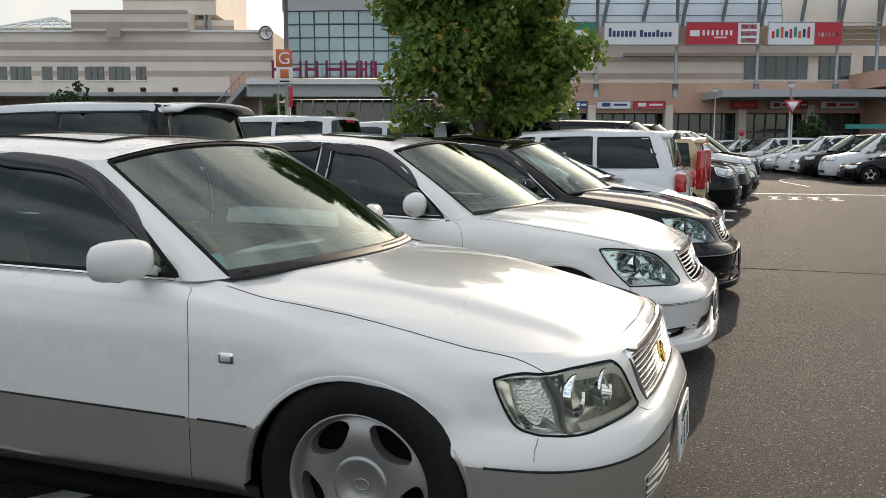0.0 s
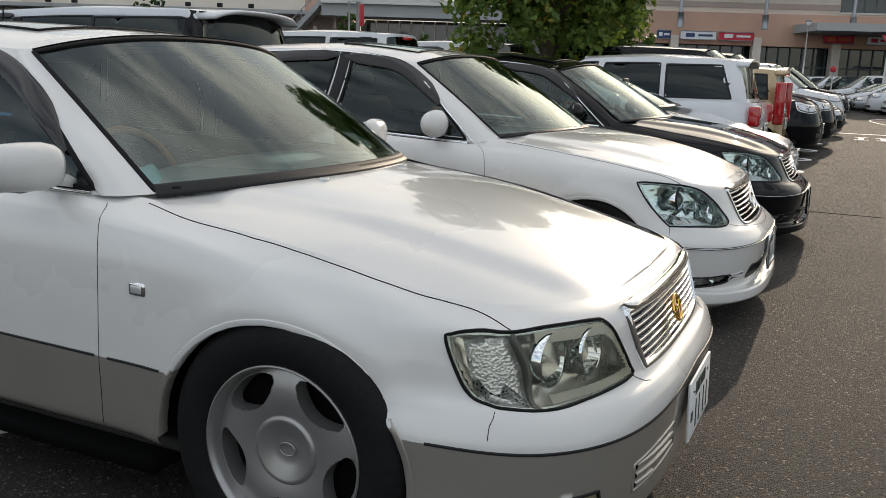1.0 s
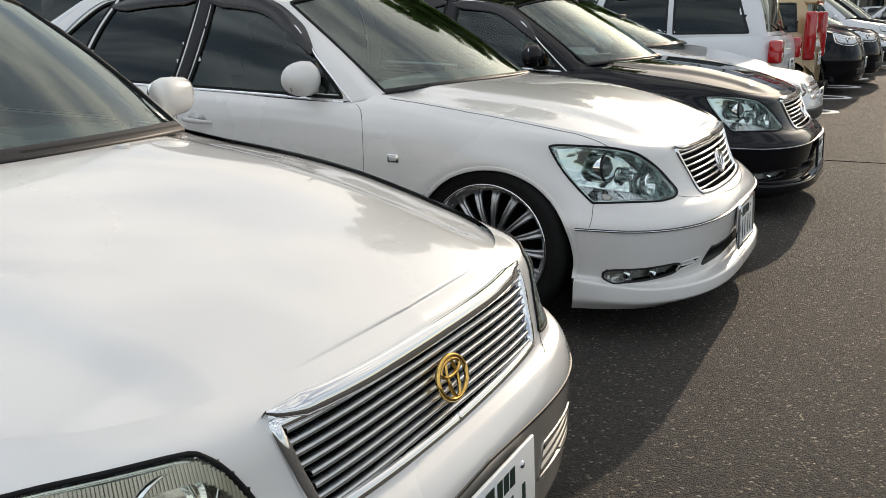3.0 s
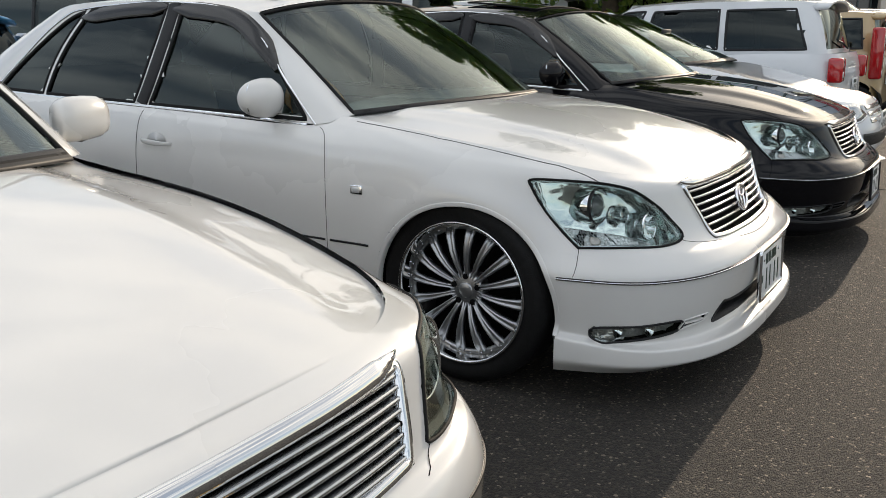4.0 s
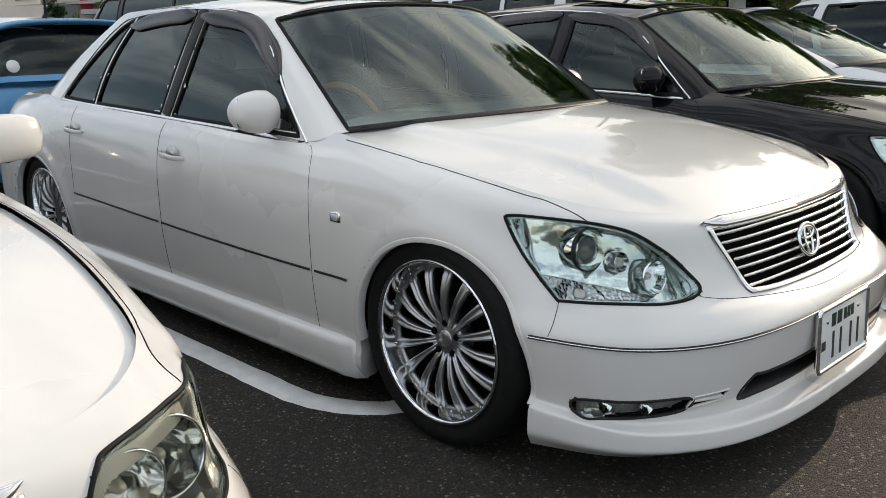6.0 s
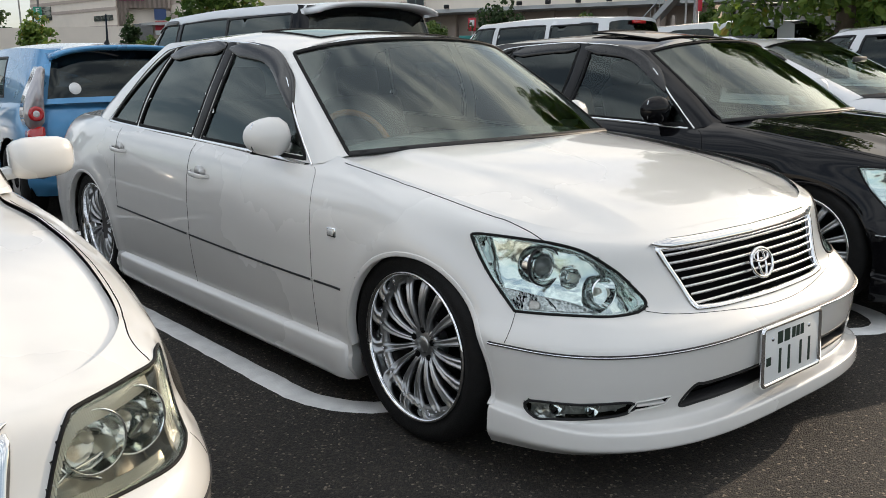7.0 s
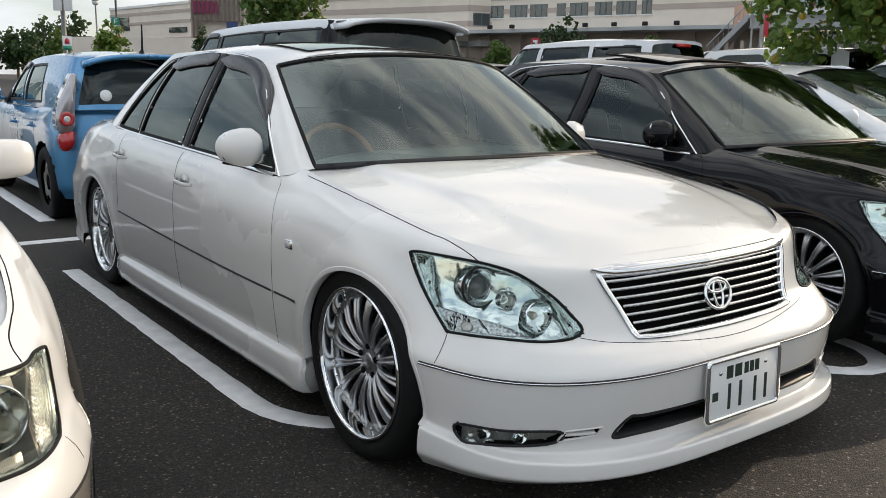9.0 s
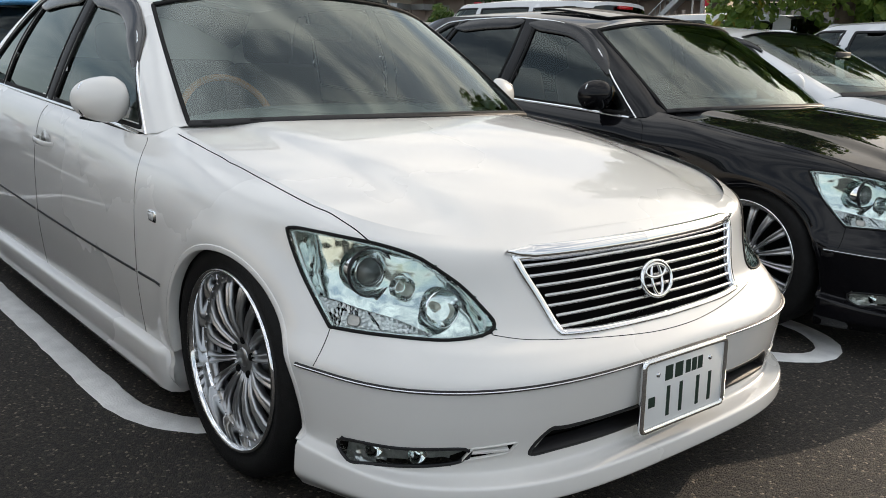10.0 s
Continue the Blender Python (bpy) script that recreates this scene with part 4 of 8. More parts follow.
def patch(sh, pts, lift, dome=0.0):
    """A panel inside an outline given by points of space, at a depth under the surface."""
    q = spline(sh.doms(pts), .008, True)
    c = q.mean(0)
    return loft([[sh.at(c + (p - c) * k, lift + dome * (1 - k))[0] for p in q] for k in (1.0, .75, .5, .25, .03)], True, True)


def headlamp(car, sh, lab, poly, opt, depth=.055):
    """A pair of headlamps cut into the front; cups: round reflectors as (x, y, z, radius, kind)."""
    inner = sh.geo(sh.label == lab, 0.002)
    backing = sh.geo(sh.label == lab, -depth)
    wall = []
    for q in poly[::2]:
        wall.append([sh.at(q, -.001)[0], sh.at(q, -depth)[0]])
    wall = loft(list(map(list, zip(*wall))), True, False)
    ring = sh.strip(poly, opt["gasket"], .004, True)
    c0 = poly.mean(0)
    edge = sh.strip(c0 + (poly - c0) * .945, .0016, -.003, True, sink=.012)
    bowl_mat = opt["bowl"]
    divider = opt.get("divider")
    for s in (1, -1):
        fl = (lambda g: g) if s > 0 else flip
        L = part("headlamp", *fl(inner), opt["lens"], car, "clear headlamp with chrome reflectors behind the lens")
        part("gasket", *fl(ring), RUBBER, L)
        part("lens_edge", *fl(edge), BEZEL, L)
        part("lamp_bowl", *fl(join(backing, wall)), bowl_mat, L)
        for x, y, z, r, kind in opt["cups"]:
            p, n = sh.at(sh.dom((x, y, z)), -depth * .72)
            rim_g = None
            if kind == "projector":
                g = lathe([(r * 1.0, -.03), (r * 1.02, .020), (r * .97, .026), (r * .92, .022), (r * .88, -.004), (r * .74, -.012), (r * .70, .012), (r * .66, .022), (r * .60, .018), (r * .56, .012)], 44, "x")
                eye_ = lathe([(r * .56, .012), (r * .48, .026), (r * .28, .037), (0, .041)], 32, "x")
                rim_g = lathe([(r * 1.0, .018), (r * 1.06, .018), (r * 1.07, .026), (r * 1.0, .029), (r * .96, .025)], 44, "x")
            elif kind == "corner":
                g = lathe([(r * 1.0, .0), (r * .95, .006), (r * .6, -.012), (r * .2, -.02), (0, -.021)], 28, "x")
                eye_ = lathe([(.009, -.02), (.009, .008), (.005, .016), (0, .017)], 14, "x")
            else:
                g = lathe([(r * 1.04, .0), (r * 1.04, .024), (r * 1.0, .028), (r * .95, .024), (r * .8, .0), (r * .55, -.018), (r * .2, -.028), (0, -.03)], 44, "x")
                eye_ = lathe([(.010, -.03), (.010, .0), (.006, .008), (0, .009)], 16, "x")
            m = Matrix.Translation(p) @ pose(0, 0, 0, 0, -4, 8)
            cup = part("reflector", *fl(moved(g, m)), REFLECTOR_CUP if kind != "corner" else CORNER_FACET, L)
            part("bulb", *fl(moved(eye_, m)), BULB if kind != "projector" else PROJECTOR_EYE, L)
            if rim_g:
                part("reflector_rim", *fl(moved(rim_g, m)), PLASTIC, L)
        for pts, m, lift, dome, nm in opt.get("patches", ()):
            part(nm, *fl(patch(sh, pts, lift, dome)), m, L)
        for a, b, r in opt.get("struts", ()):
            q = spline(sh.doms([a, b]), .02)
            part("reflector_rib", *fl(tube([sh.at(k, -depth * .75)[0] for k in q], r, 6)), REFLECTOR_CUP, L)
        for pts, hw in opt.get("arcs", ()):
            part("arc_rib", *fl(sh.strip(spline(sh.doms(pts), .008), hw, -.016, sink=.022)), BEZEL, L)
        if divider:
            dv = spline(sh.doms(divider), .012)
            part("divider", *fl(sh.strip(dv, .005, -.001, sink=.05)), DIVIDER, L)
        if opt.get("flutes"):
            # fine fluting along the foot and head of the lens
            bits = []
            lo, hi = poly[:, 1].min(), poly[:, 1].max()
            da = sh.dom(divider[1])[0] + .03
            for a in np.linspace(da, poly[:, 0].max() - .01, 60):
                zs_ = [z for z in np.linspace(lo, hi, 80) if in_poly(np.array([a, z]), poly)]
                if len(zs_) < 8:
                    continue
                bits.append(sh.strip(np.array([(a, zs_[0] + .006), (a + .002, zs_[0] + .024)]), .0016, -.001, sink=.006))
                bits.append(sh.strip(np.array([(a - .002, zs_[-1] - .030), (a, zs_[-1] - .006)]), .0018, -.001, sink=.006))
            tagged(part("lens_fluting", *fl(join(*bits)), FLUTE, L), kind="stuff")


def window_set(car, cab, sp, opt):
    """Glass, pillars, roof frame and trims of the greenhouse."""
    arcs = cab.A0[:, 0, 0]
    H = cab.A0[0, -1, 1]
    arc_at = lambda k: float(np.interp(k, cab.K, arcs))
    ws = np.array([(-.2, .012), (arc_at(opt.get("ws_k", 1.93)), .012), (arc_at(opt.get("ws_k", 1.93)), H - .014), (-.2, H - .014)])
    rw = np.array([(arc_at(opt.get("rw_k", 6.15)), .03), (arcs[-1] + .2, .03), (arcs[-1] + .2, H - .03), (arc_at(opt.get("rw_k", 6.15)), H - .03)])
    cab.cut(ws, 1)
    cab.cut(rw, 2)
    for i, w in enumerate(opt["windows"]):
        cab.cut(spline(cab.doms(w[0]), .02, True), 10 + i)
    frame_geo = cab.geo(cab.label < 0)
    part("pillar_frame", *join(frame_geo, flip(frame_geo)), opt["paint"], car)
    g = cab.geo(cab.label == 1, -.004)
    wsc = part("windscreen", *weld(join(g, flip(g))), opt.get("ws_glass", GLASS_F), car)
    edge = [(0.0, ws[0][1])] + [q for q in spline([ws[0], ws[1], ws[1], ws[2], ws[2], ws[3]], .03) if q[0] > .004] + [(0.0, ws[3][1])]
    es = cab.strip(edge, opt.get("ws_edge", .0075), .003)
    part("windscreen_seal", *join(es, flip(es)), RUBBER, wsc)
    low = cab.strip([(0.0, ws[0][1])] + [q for q in spline([ws[0], ws[1]], .03) if q[0] > .004], .022 if opt["style"] == "early" else .012, .003)
    part("cowl_panel", *join(low, flip(low)), PLASTIC, wsc)
    g = cab.geo(cab.label == 2, -.004)
    part("rear_window", *weld(join(g, flip(g))), opt.get("rear_glass", GLASS_P), car)
    for i, (pts, glass_mat, nm) in enumerate(opt["windows"]):
        g = cab.geo(cab.label == 10 + i, -.006)
        rim_ = cab.strip(spline(cab.doms(pts), .025, True), .008, .003, True)
        for s in (1, -1):
            fl = (lambda q: q) if s > 0 else flip
            o = part(nm, *fl(g), glass_mat, car)
            part("window_seal", *fl(rim_), RUBBER, o)
    for pts, half, lift, m, nm in opt.get("strips", ()):
        g = cab.strip(spline(cab.doms(pts), .025), half, lift, taper=nm == "rain_visor", sink=.0 if nm == "rain_visor" else .004)
        for s in (1, -1):
            part(nm, *(g if s > 0 else flip(g)), m, car)
    roof = deck_shell(cab.P0[:, -1].copy(), sp["roof"], 31, 2.4)
    part("roof", *weld(roof.geo(roof.label < 0)), opt["paint"], car)
    return roof


def sedan(pos, sp, opt):
    car = thing(opt["name"], pos, opt["label"], "car", "cars in the parking row")
    sh = body_shell(sp)
    P, A = sh.P0, sh.A0
    amax = A[:, 0, 0].max()
    late = opt["style"] == "late"
    # wheel openings
    for cx, cz, r in opt["arches"]:
        ring = [(cx + r * math.cos(a), .88, cz + r * math.sin(a)) for a in np.linspace(math.radians(188), math.radians(-8), 40)]
        d = [tuple(sh.dom(q)) for q in ring if q[2] > .2]
        d = np.array([(d[0][0], -.2)] + d + [(d[-1][0], -.2)])
        sh.cut(d, 0)
    arch_rings = []
    for cx, cz, r in opt["arches"]:
        ring = [(cx + r * math.cos(a), .88, cz + r * math.sin(a)) for a in np.linspace(math.radians(186), math.radians(-6), 60)]
        zt = float(np.interp(-cx, -A[::-1, 0, 0][::-1], A[:, opt["trim_row"] * 9, 1])) if opt.get("lower") else 0
        for test, low_part in ((lambda q: q[2] > max(zt - .012, opt["arch_low"]), False), (lambda q: opt["arch_low"] < q[2] <= zt + .03 and q[0] < cx, True), (lambda q: opt["arch_low"] < q[2] <= zt + .03 and q[0] > cx, True)):
            pts = [q for q in ring if test(q)]
            if len(pts) > 2:
                arch_rings.append((sh.strip(spline(sh.doms(pts), .025), .0085, .0018, sink=.03), low_part))
    # lamps, grille and other openings
    head = spline(sh.doms(opt["head"]), .012, True)
    sh.cut(head, 1)
    gr = sh.doms(opt["grille"])
    gr_poly = np.array([(amax + .2, gr[0][1])] + [tuple(q) for q in spline(gr, .012)] + [(amax + .2, gr[-1][1])])
    sh.cut(gr_poly, 2)
    extra_polys = []
    for i, (pts, half_open) in enumerate(opt["openings"]):
        q = sh.doms(pts)
        if half_open:
            q = np.array([(amax + .2, q[0][1])] + [tuple(k) for k in q] + [(amax + .2, q[-1][1])])
        else:
            q = spline(q, .012, True)
        extra_polys.append(q)
        sh.cut(q, 3 + i)
    mid = (sh.P[:-1, :-1] + sh.P[1:, :-1] + sh.P[:-1, 1:] + sh.P[1:, 1:]) / 4
    x, y, z = mid[..., 0], mid[..., 1], mid[..., 2]
    free = sh.label < 0
    xs = opt["shut"]
    trim_row = opt["trim_row"] * 9
    row = np.arange(mid.shape[1])[None].repeat(mid.shape[0], 0)
    upper = row >= trim_row
    col = np.arange(mid.shape[0])
    ua = A[:-1, 0, 0][:, None].repeat(mid.shape[1], 1)
    bump = (ua > opt["bumper_a"]) & ((row < opt["bumper_row"] * 9) | (z < opt["bumper_z"]))
    rear_b = (ua < opt["rear_a"]) & (z < .60)
    a_nose = sh.dom(opt["seam_end"][-1])[0]
    nose = None
    names = {
        "front_bumper": bump,
        "bonnet_nose": ~bump & (ua > a_nose),
        "front_fender": ~bump & (ua > xs[0]) & (ua <= a_nose) & (upper | (ua <= opt["arches"][0][0])),
        "fender_apron": ~bump & ~upper & (ua > opt["arches"][0][0]) & (ua <= a_nose),
        "front_door": (ua <= xs[0]) & (ua > xs[1]),
        "rear_door": (ua <= xs[1]) & (ua > xs[2]),
        "rear_bumper": rear_b,
        "rear_fender": (ua <= xs[2]) & ~rear_b & (upper | (ua > opt["arches"][1][0])),
        "rear_quarter": (ua <= opt["arches"][1][0]) & ~rear_b & ~upper,
    }
    paint, lower = opt["paint"], opt.get("lower")
    for nm, sel in names.items():
        for up in (True, False):
            pick = free & sel & (upper if up else ~upper)
            if not pick.any():
                continue
            g = sh.geo(pick)
            if nm == "bonnet_nose":
                nose = g
                continue
            m = paint if up or not lower else lower
            label = nm if up else nm + "_lower"
            if nm.endswith("bumper"):
                part(label, *join(g, flip(g)), m, car)
            else:
                for s in (1, -1):
                    part(label, *(g if s > 0 else flip(g)), m, car)
    for g, low_part in arch_rings:
        for s in (1, -1):
            part("arch_lip", *(g if s > 0 else flip(g)), lower if low_part else paint, car)
    # bonnet and boot lid
    n_f = int((P[:, -1, 0] > -.60).sum())
    edge = P[:n_f, -1].copy()
    m0 = int((edge[:, 0] > -.575).sum())
    edge = np.concatenate([edge[:m0], [(xv, edge[m0 - 1, 1], edge[m0 - 1, 2] - .06 * (xv - edge[m0 - 1, 0])) for xv in np.linspace(-.59, -.70, 5)]])
    hood = deck_shell(edge, sp["hood"], 61, opt.get("hood_power", 2.2), opt.get("ridges", ()))
    # the bonnet's skin runs on down between lamps and grille
    part("bonnet", *weld(join(hood.geo(hood.label < 0), nose, flip(nose))), paint, car)
    n_r = int((P[:, -1, 0] > -2.9).sum())
    boot = deck_shell(P[n_r:, -1].copy(), sp["trunk"], 31, 2.6)
    part("boot_lid", *boot.geo(boot.label < 0), paint, car)
    # shut lines
    k0, k1 = int((P[:, -1, 0] > opt["seam_end"][0][0] - .05).sum()), int((P[:, -1, 0] > -.50).sum())
    top_line = [A[k, -3] for k in range(k1, k0, -6)] + list(sh.doms(opt["seam_end"]))
    gaps = [(spline(top_line, .015), .0016)]
    for xv, zr in zip(xs, opt["door_z"]):
        if zr is None:
            continue
        z0, z1 = zr
        k = int(np.argmin(np.abs(A[:, 0, 0] - xv)))
        rows_ = [j for j in range(A.shape[1]) if z0 <= A[k, j, 1] <= z1]
        gaps.append((A[k, rows_][::2], .0017))
    for pts in opt["seams"]:
        gaps.append((spline(sh.doms(pts), .02), .0010))
    for path, hw in gaps:
        g = sh.strip(path, hw, .0008, sink=.0)
        for s in (1, -1):
            part("shut_line", *(g if s > 0 else flip(g)), DARK, car)
    # mouldings along the trim row
    jr = trim_row
    for a0, a1, m, hw, lift in opt["mouldings"]:
        k = [i for i in range(A.shape[0]) if a1 <= A[i, jr, 0] <= a0]
        g = sh.strip(A[k[0]:k[-1] + 1:2, jr], hw, lift)
        if a0 > amax - .02:
            part("moulding", *join(g, flip(g)), m, car)
        else:
            for s in (1, -1):
                part("moulding", *(g if s > 0 else flip(g)), m, car)
    # headlamps
    headlamp(car, sh, 1, head, opt)
    # grille
    gb = sh.geo(sh.label == 2, -.03)
    gobj = part("grille", *join(gb, flip(gb)), DARK, car, "black grille with bright horizontal slats")
    inner = spline(gr, .012)
    zs = np.linspace(opt["grille_z"][0], opt["grille_z"][1], opt["slats"])
    half_poly = gr_poly
    for zz in zs:
        aa = np.arange(amax, amax - .6, -.02)
        row_q = [(a, zz) for a in aa if in_poly(np.array([a - .001, zz]), half_poly)]
        if len(row_q) < 3:
            continue
        g = sh.strip(np.array(row_q), opt["slat_half"], .004, sink=.02)
        part("slat", *join(g, flip(g)), opt["slat_mat"], gobj)
    gf = sh.strip(np.array([(amax, gr[0][1])] + [tuple(q) for q in inner] + [(amax, gr[-1][1])]), opt["grille_frame"][0], .008, sink=.01)
    part("grille_frame", *join(gf, flip(gf)), CHROME, gobj)
    tp = spline(sh.doms(opt["grille_top"]), .015)
    gt = sh.strip(np.array([(amax, tp[0][1])] + [tuple(q) for q in tp if q[0] < amax - .012]), opt["grille_frame"][1], .015, taper="end", sink=.008)
    part("grille_top_bar", *join(gt, flip(gt)), CHROME, gobj)
    ex, _ = sh.at((amax, opt["emblem_z"]))
    emblem(car, ex[0] + .016, opt["emblem_z"], opt["emblem_mat"], -18, opt.get("emblem_size", 1.0))
    # lower openings: fog lamps, slots and the intake
    for i, ((pts, half_open), q) in enumerate(zip(opt["openings"], extra_polys)):
        kind = opt["opening_kind"][i]
        if not (sh.label == 3 + i).any():
            continue
        if half_open:
            g = sh.geo(sh.label == 3 + i, -.05)
            o = part("air_intake", *join(g, flip(g)), DARK, car)
            inside = np.array([k for k in spline(q[1:-1], .012)] + [(amax, q[-1][1])])
            inside = np.concatenate([[(amax, q[0][1])], inside])
            r_ = sh.strip(inside, .005, .002, sink=.04)
            part("intake_rim", *join(r_, flip(r_)), PLASTIC, o)
            continue
        g = sh.geo(sh.label == 3 + i, -.03)
        lens_g = sh.geo(sh.label == 3 + i, .0)
        rim_ = sh.strip(q, .004, .003, True)
        for s in (1, -1):
            fl = (lambda k: k) if s > 0 else flip
            if kind == "slot":
                o = part("bumper_slot", *fl(g), DARK, car)
                part("slot_rim", *fl(sh.strip(q, .002, .003, True)), paint, o)
                zq = (q[:, 1].min() + q[:, 1].max()) / 2
                bars = [sh.strip(np.array([(a, zq) for a in np.linspace(q[:, 0].min() + .02, q[:, 0].max() - .02, 8)]), .0035, .002, sink=.02)]
                for b in bars:
                    part("slot_bar", *fl(b), paint, o)
            elif kind == "vent":
                o = part("bumper_vent", *fl(g), DARK, car)
                part("vent_rim", *fl(rim_), lower or paint, o)
                for f in (.12, .38, .64, .90):
                    lo = q[:, 1].min() + f * (q[:, 1].max() - q[:, 1].min())
                    row_q = [(a, lo) for a in np.linspace(q[:, 0].min(), q[:, 0].max(), 20) if in_poly(np.array([a, lo]), q)]
                    if len(row_q) > 2:
                        part("vent_slat", *fl(sh.strip(np.array(row_q), .007, .002, sink=.025)), lower or paint, o)
            else:
                o = part("fog_lamp", *fl(lens_g), opt["lens"], car)
                part("fog_bowl", *fl(g), FOG_CHROME if late else FOG_BOWL, o)
                part("fog_rim", *fl(rim_), PLASTIC, o)
                if not late:
                    ribs = []
                    for a in np.linspace(q[:, 0].min() + .012, q[:, 0].max() - .012, 40):
                        zz = [z_ for z_ in np.linspace(q[:, 1].min(), q[:, 1].max(), 40) if in_poly(np.array([a, z_]), q)]
                        if len(zz) > 4:
                            ribs.append(sh.strip(np.array([(a, zz[0] + .004), (a, zz[-1] - .004)]), .0022, -.004, sink=.008))
                    tagged(part("fog_fluting", *fl(join(*ribs)), FOG_RIB, o), kind="stuff")
                for k in (.28, .62) if late else ():
                    c = np.array([q[:, 0].min() + k * (q[:, 0].max() - q[:, 0].min()), q[:, 1].mean()])
                    p, n = sh.at(c, -.02)
                    part("fog_reflector", *fl(moved(lathe([(.022, .010), (.020, .010), (.014, -.004), (0, -.010)], 24, "x"), Matrix.Translation(p) @ pose(0, 0, 0, 0, 0, 25))), REFLECTOR_CUP, o)
    # side skirts with a flat ledge
    if late:
        rows_ = []
        for xv in np.linspace(-.372, -2.49, 40):
            out_ = .006 * min(1, (xv + 2.47) / .3) if xv < -2.17 else .006
            fr = max(0, 1 - (-.372 - xv) / .05)
            rows_.append([(xv, .80, .112), (xv, .868 - .02 * fr, .106), (xv, .893 + out_ - .012 * fr, .116), (xv, .905 + out_ - .012 * fr, .14), (xv, .908 + out_ - .012 * fr, .222), (xv, .902 + out_ - .012 * fr, .238), (xv, .876, .247), (xv, .80, .25)])
        g = loft(rows_)
        for s in (1, -1):
            part("side_skirt", *(g if s > 0 else flip(g)), paint, car)
    # side marker
    mk, _ = sh.at(sh.dom(opt["marker"]))
    for s in (1, -1):
        g = box(-.026, .026, -.004, .006, -.017, .017, .005)
        g2 = box(-.017, .017, .004, .0085, -.010, .010, .003)
        if s < 0:
            g, g2 = flip(g), flip(g2)
        o = part("side_marker", *g, CHROME, car)
        o.location = (mk[0], s * mk[1], mk[2])
        part("marker_lens", *g2, opt["marker_mat"], o)
    for hx, hz in opt["handles"]:
        door_handle(car, sh, hx, hz, paint)
    # greenhouse
    cab = cabin_shell(sp["base"], sp["top"])
    opt["paint"] = paint
    roof = window_set(car, cab, sp, opt)
    for xa, xb, w_, m, lift, tilt in opt.get("roof_panels", ()):
        xx = np.linspace(xb, xa, 14)[::-1]
        pts = [[tuple(roof.at((xv, yv))[0] + np.array((0, 0, lift + tilt * (xa - xv)))) for yv in np.linspace(w_, -w_, 13)] for xv in xx]
        S = Shell(np.array(pts), np.array(pts)[:, :, :2])
        top_g = S.geo(S.label < 0)
        bot = S.geo(S.label < 0, -.02 if tilt else -.004)
        rimp = [S.P[i, 0] for i in range(14)] + [S.P[-1, j] for j in range(1, 13)] + [S.P[i, -1] for i in range(12, -1, -1)] + [S.P[0, j] for j in range(11, 0, -1)]
        o = part("sunroof", *join(top_g, bot), m, car)
        part("sunroof_seal", *tube(rimp, .006, 6, True), RUBBER, o)
    for s in (1, -1):
        mx, my, mz = opt["mirror"]
        door_mirror(car, mx, s * my, mz, s, paint, opt.get("mirror_size", 1.0), style=opt["style"])
    cabin_fittings(car, sp, opt["wheel_trim"], opt["seat_mat"], reach=.70 if late else .56)
    for wx, wy in opt["nozzles"]:
        for s in (1, -1):
            i = int(np.argmin(np.abs(hood.P[:, 30, 0] - wx)))
            j = int(np.argmin(np.abs(hood.P[i, :, 1] - s * wy)))
            o = part("washer_nozzle", *box(-.012, .012, -.012, .012, -.003, .008, .003), paint, car)
            o.location = hood.P[i, j]
    # wheels, wells and the floor pan
    for (wx, wy, R, rim, steer) in opt["wheels"]:
        for s in (1, -1):
            add_wheel(car, wx, s * wy, R, rim, opt["wheel_style"], opt["wheel_mat"], s, steer)
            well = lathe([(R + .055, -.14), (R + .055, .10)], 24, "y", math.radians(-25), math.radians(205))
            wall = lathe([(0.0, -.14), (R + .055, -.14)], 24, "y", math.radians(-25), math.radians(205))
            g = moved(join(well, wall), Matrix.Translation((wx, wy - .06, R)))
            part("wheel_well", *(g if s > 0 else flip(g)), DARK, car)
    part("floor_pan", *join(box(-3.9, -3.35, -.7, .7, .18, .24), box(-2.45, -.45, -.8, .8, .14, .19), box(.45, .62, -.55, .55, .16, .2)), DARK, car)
    if opt.get("plate"):
        number_plate(car, *opt["plate"])
    tail = body_tail(car, sh, sp)
    return car


def body_tail(car, sh, sp):
    """Tail lamps on the rear corners."""
    x = sp["xR"]
    pts = [(x + .28, .86, .80), (x + .20, .83, .82), (x + .10, .60, .81), (x + .06, .45, .79), (x + .06, .45, .67), (x + .12, .70, .65), (x + .26, .86, .66)]
    poly = spline(sh.doms(pts), .02, True)
    c = poly.mean(0)
    ring = [[sh.at(c + (q - c) * k, h)[0] for q in poly] for k, h in ((1.0, -.004), (.97, .006), (.6, .009), (.1, .010))]
    g = loft(ring, True, True)
    for s in (1, -1):
        part("tail_lamp", *(g if s > 0 else flip(g)), LENS_RED, car)


# ---- the three big saloons ----
CUPS_LATE = [(.39, .751, .633, .055, "projector"), (.47, .696, .607, .026, "reflector"), (.533, .626, .572, .045, "reflector")]
INDICATOR_OUTLINE = [(.312, .817, .572), (.312, .817, .572), (.378, .781, .563), (.48, .725, .548), (.557, .663, .519), (.557, .663, .519), (.481, .749, .520), (.372, .815, .518), (.372, .815, .518)]
PATCHES_LATE = [(INDICATOR_OUTLINE, INDICATOR, -.008, .0, "indicator"), ([(.40, .785, .545), (.425, .77, .541), (.43, .775, .522), (.405, .79, .522)], AMBER, -.006, .003, "indicator_bulb")]
ARCS_LATE = [([(.312, .817, .572), (.378, .781, .563), (.48, .725, .548), (.557, .663, .519)], .002)]
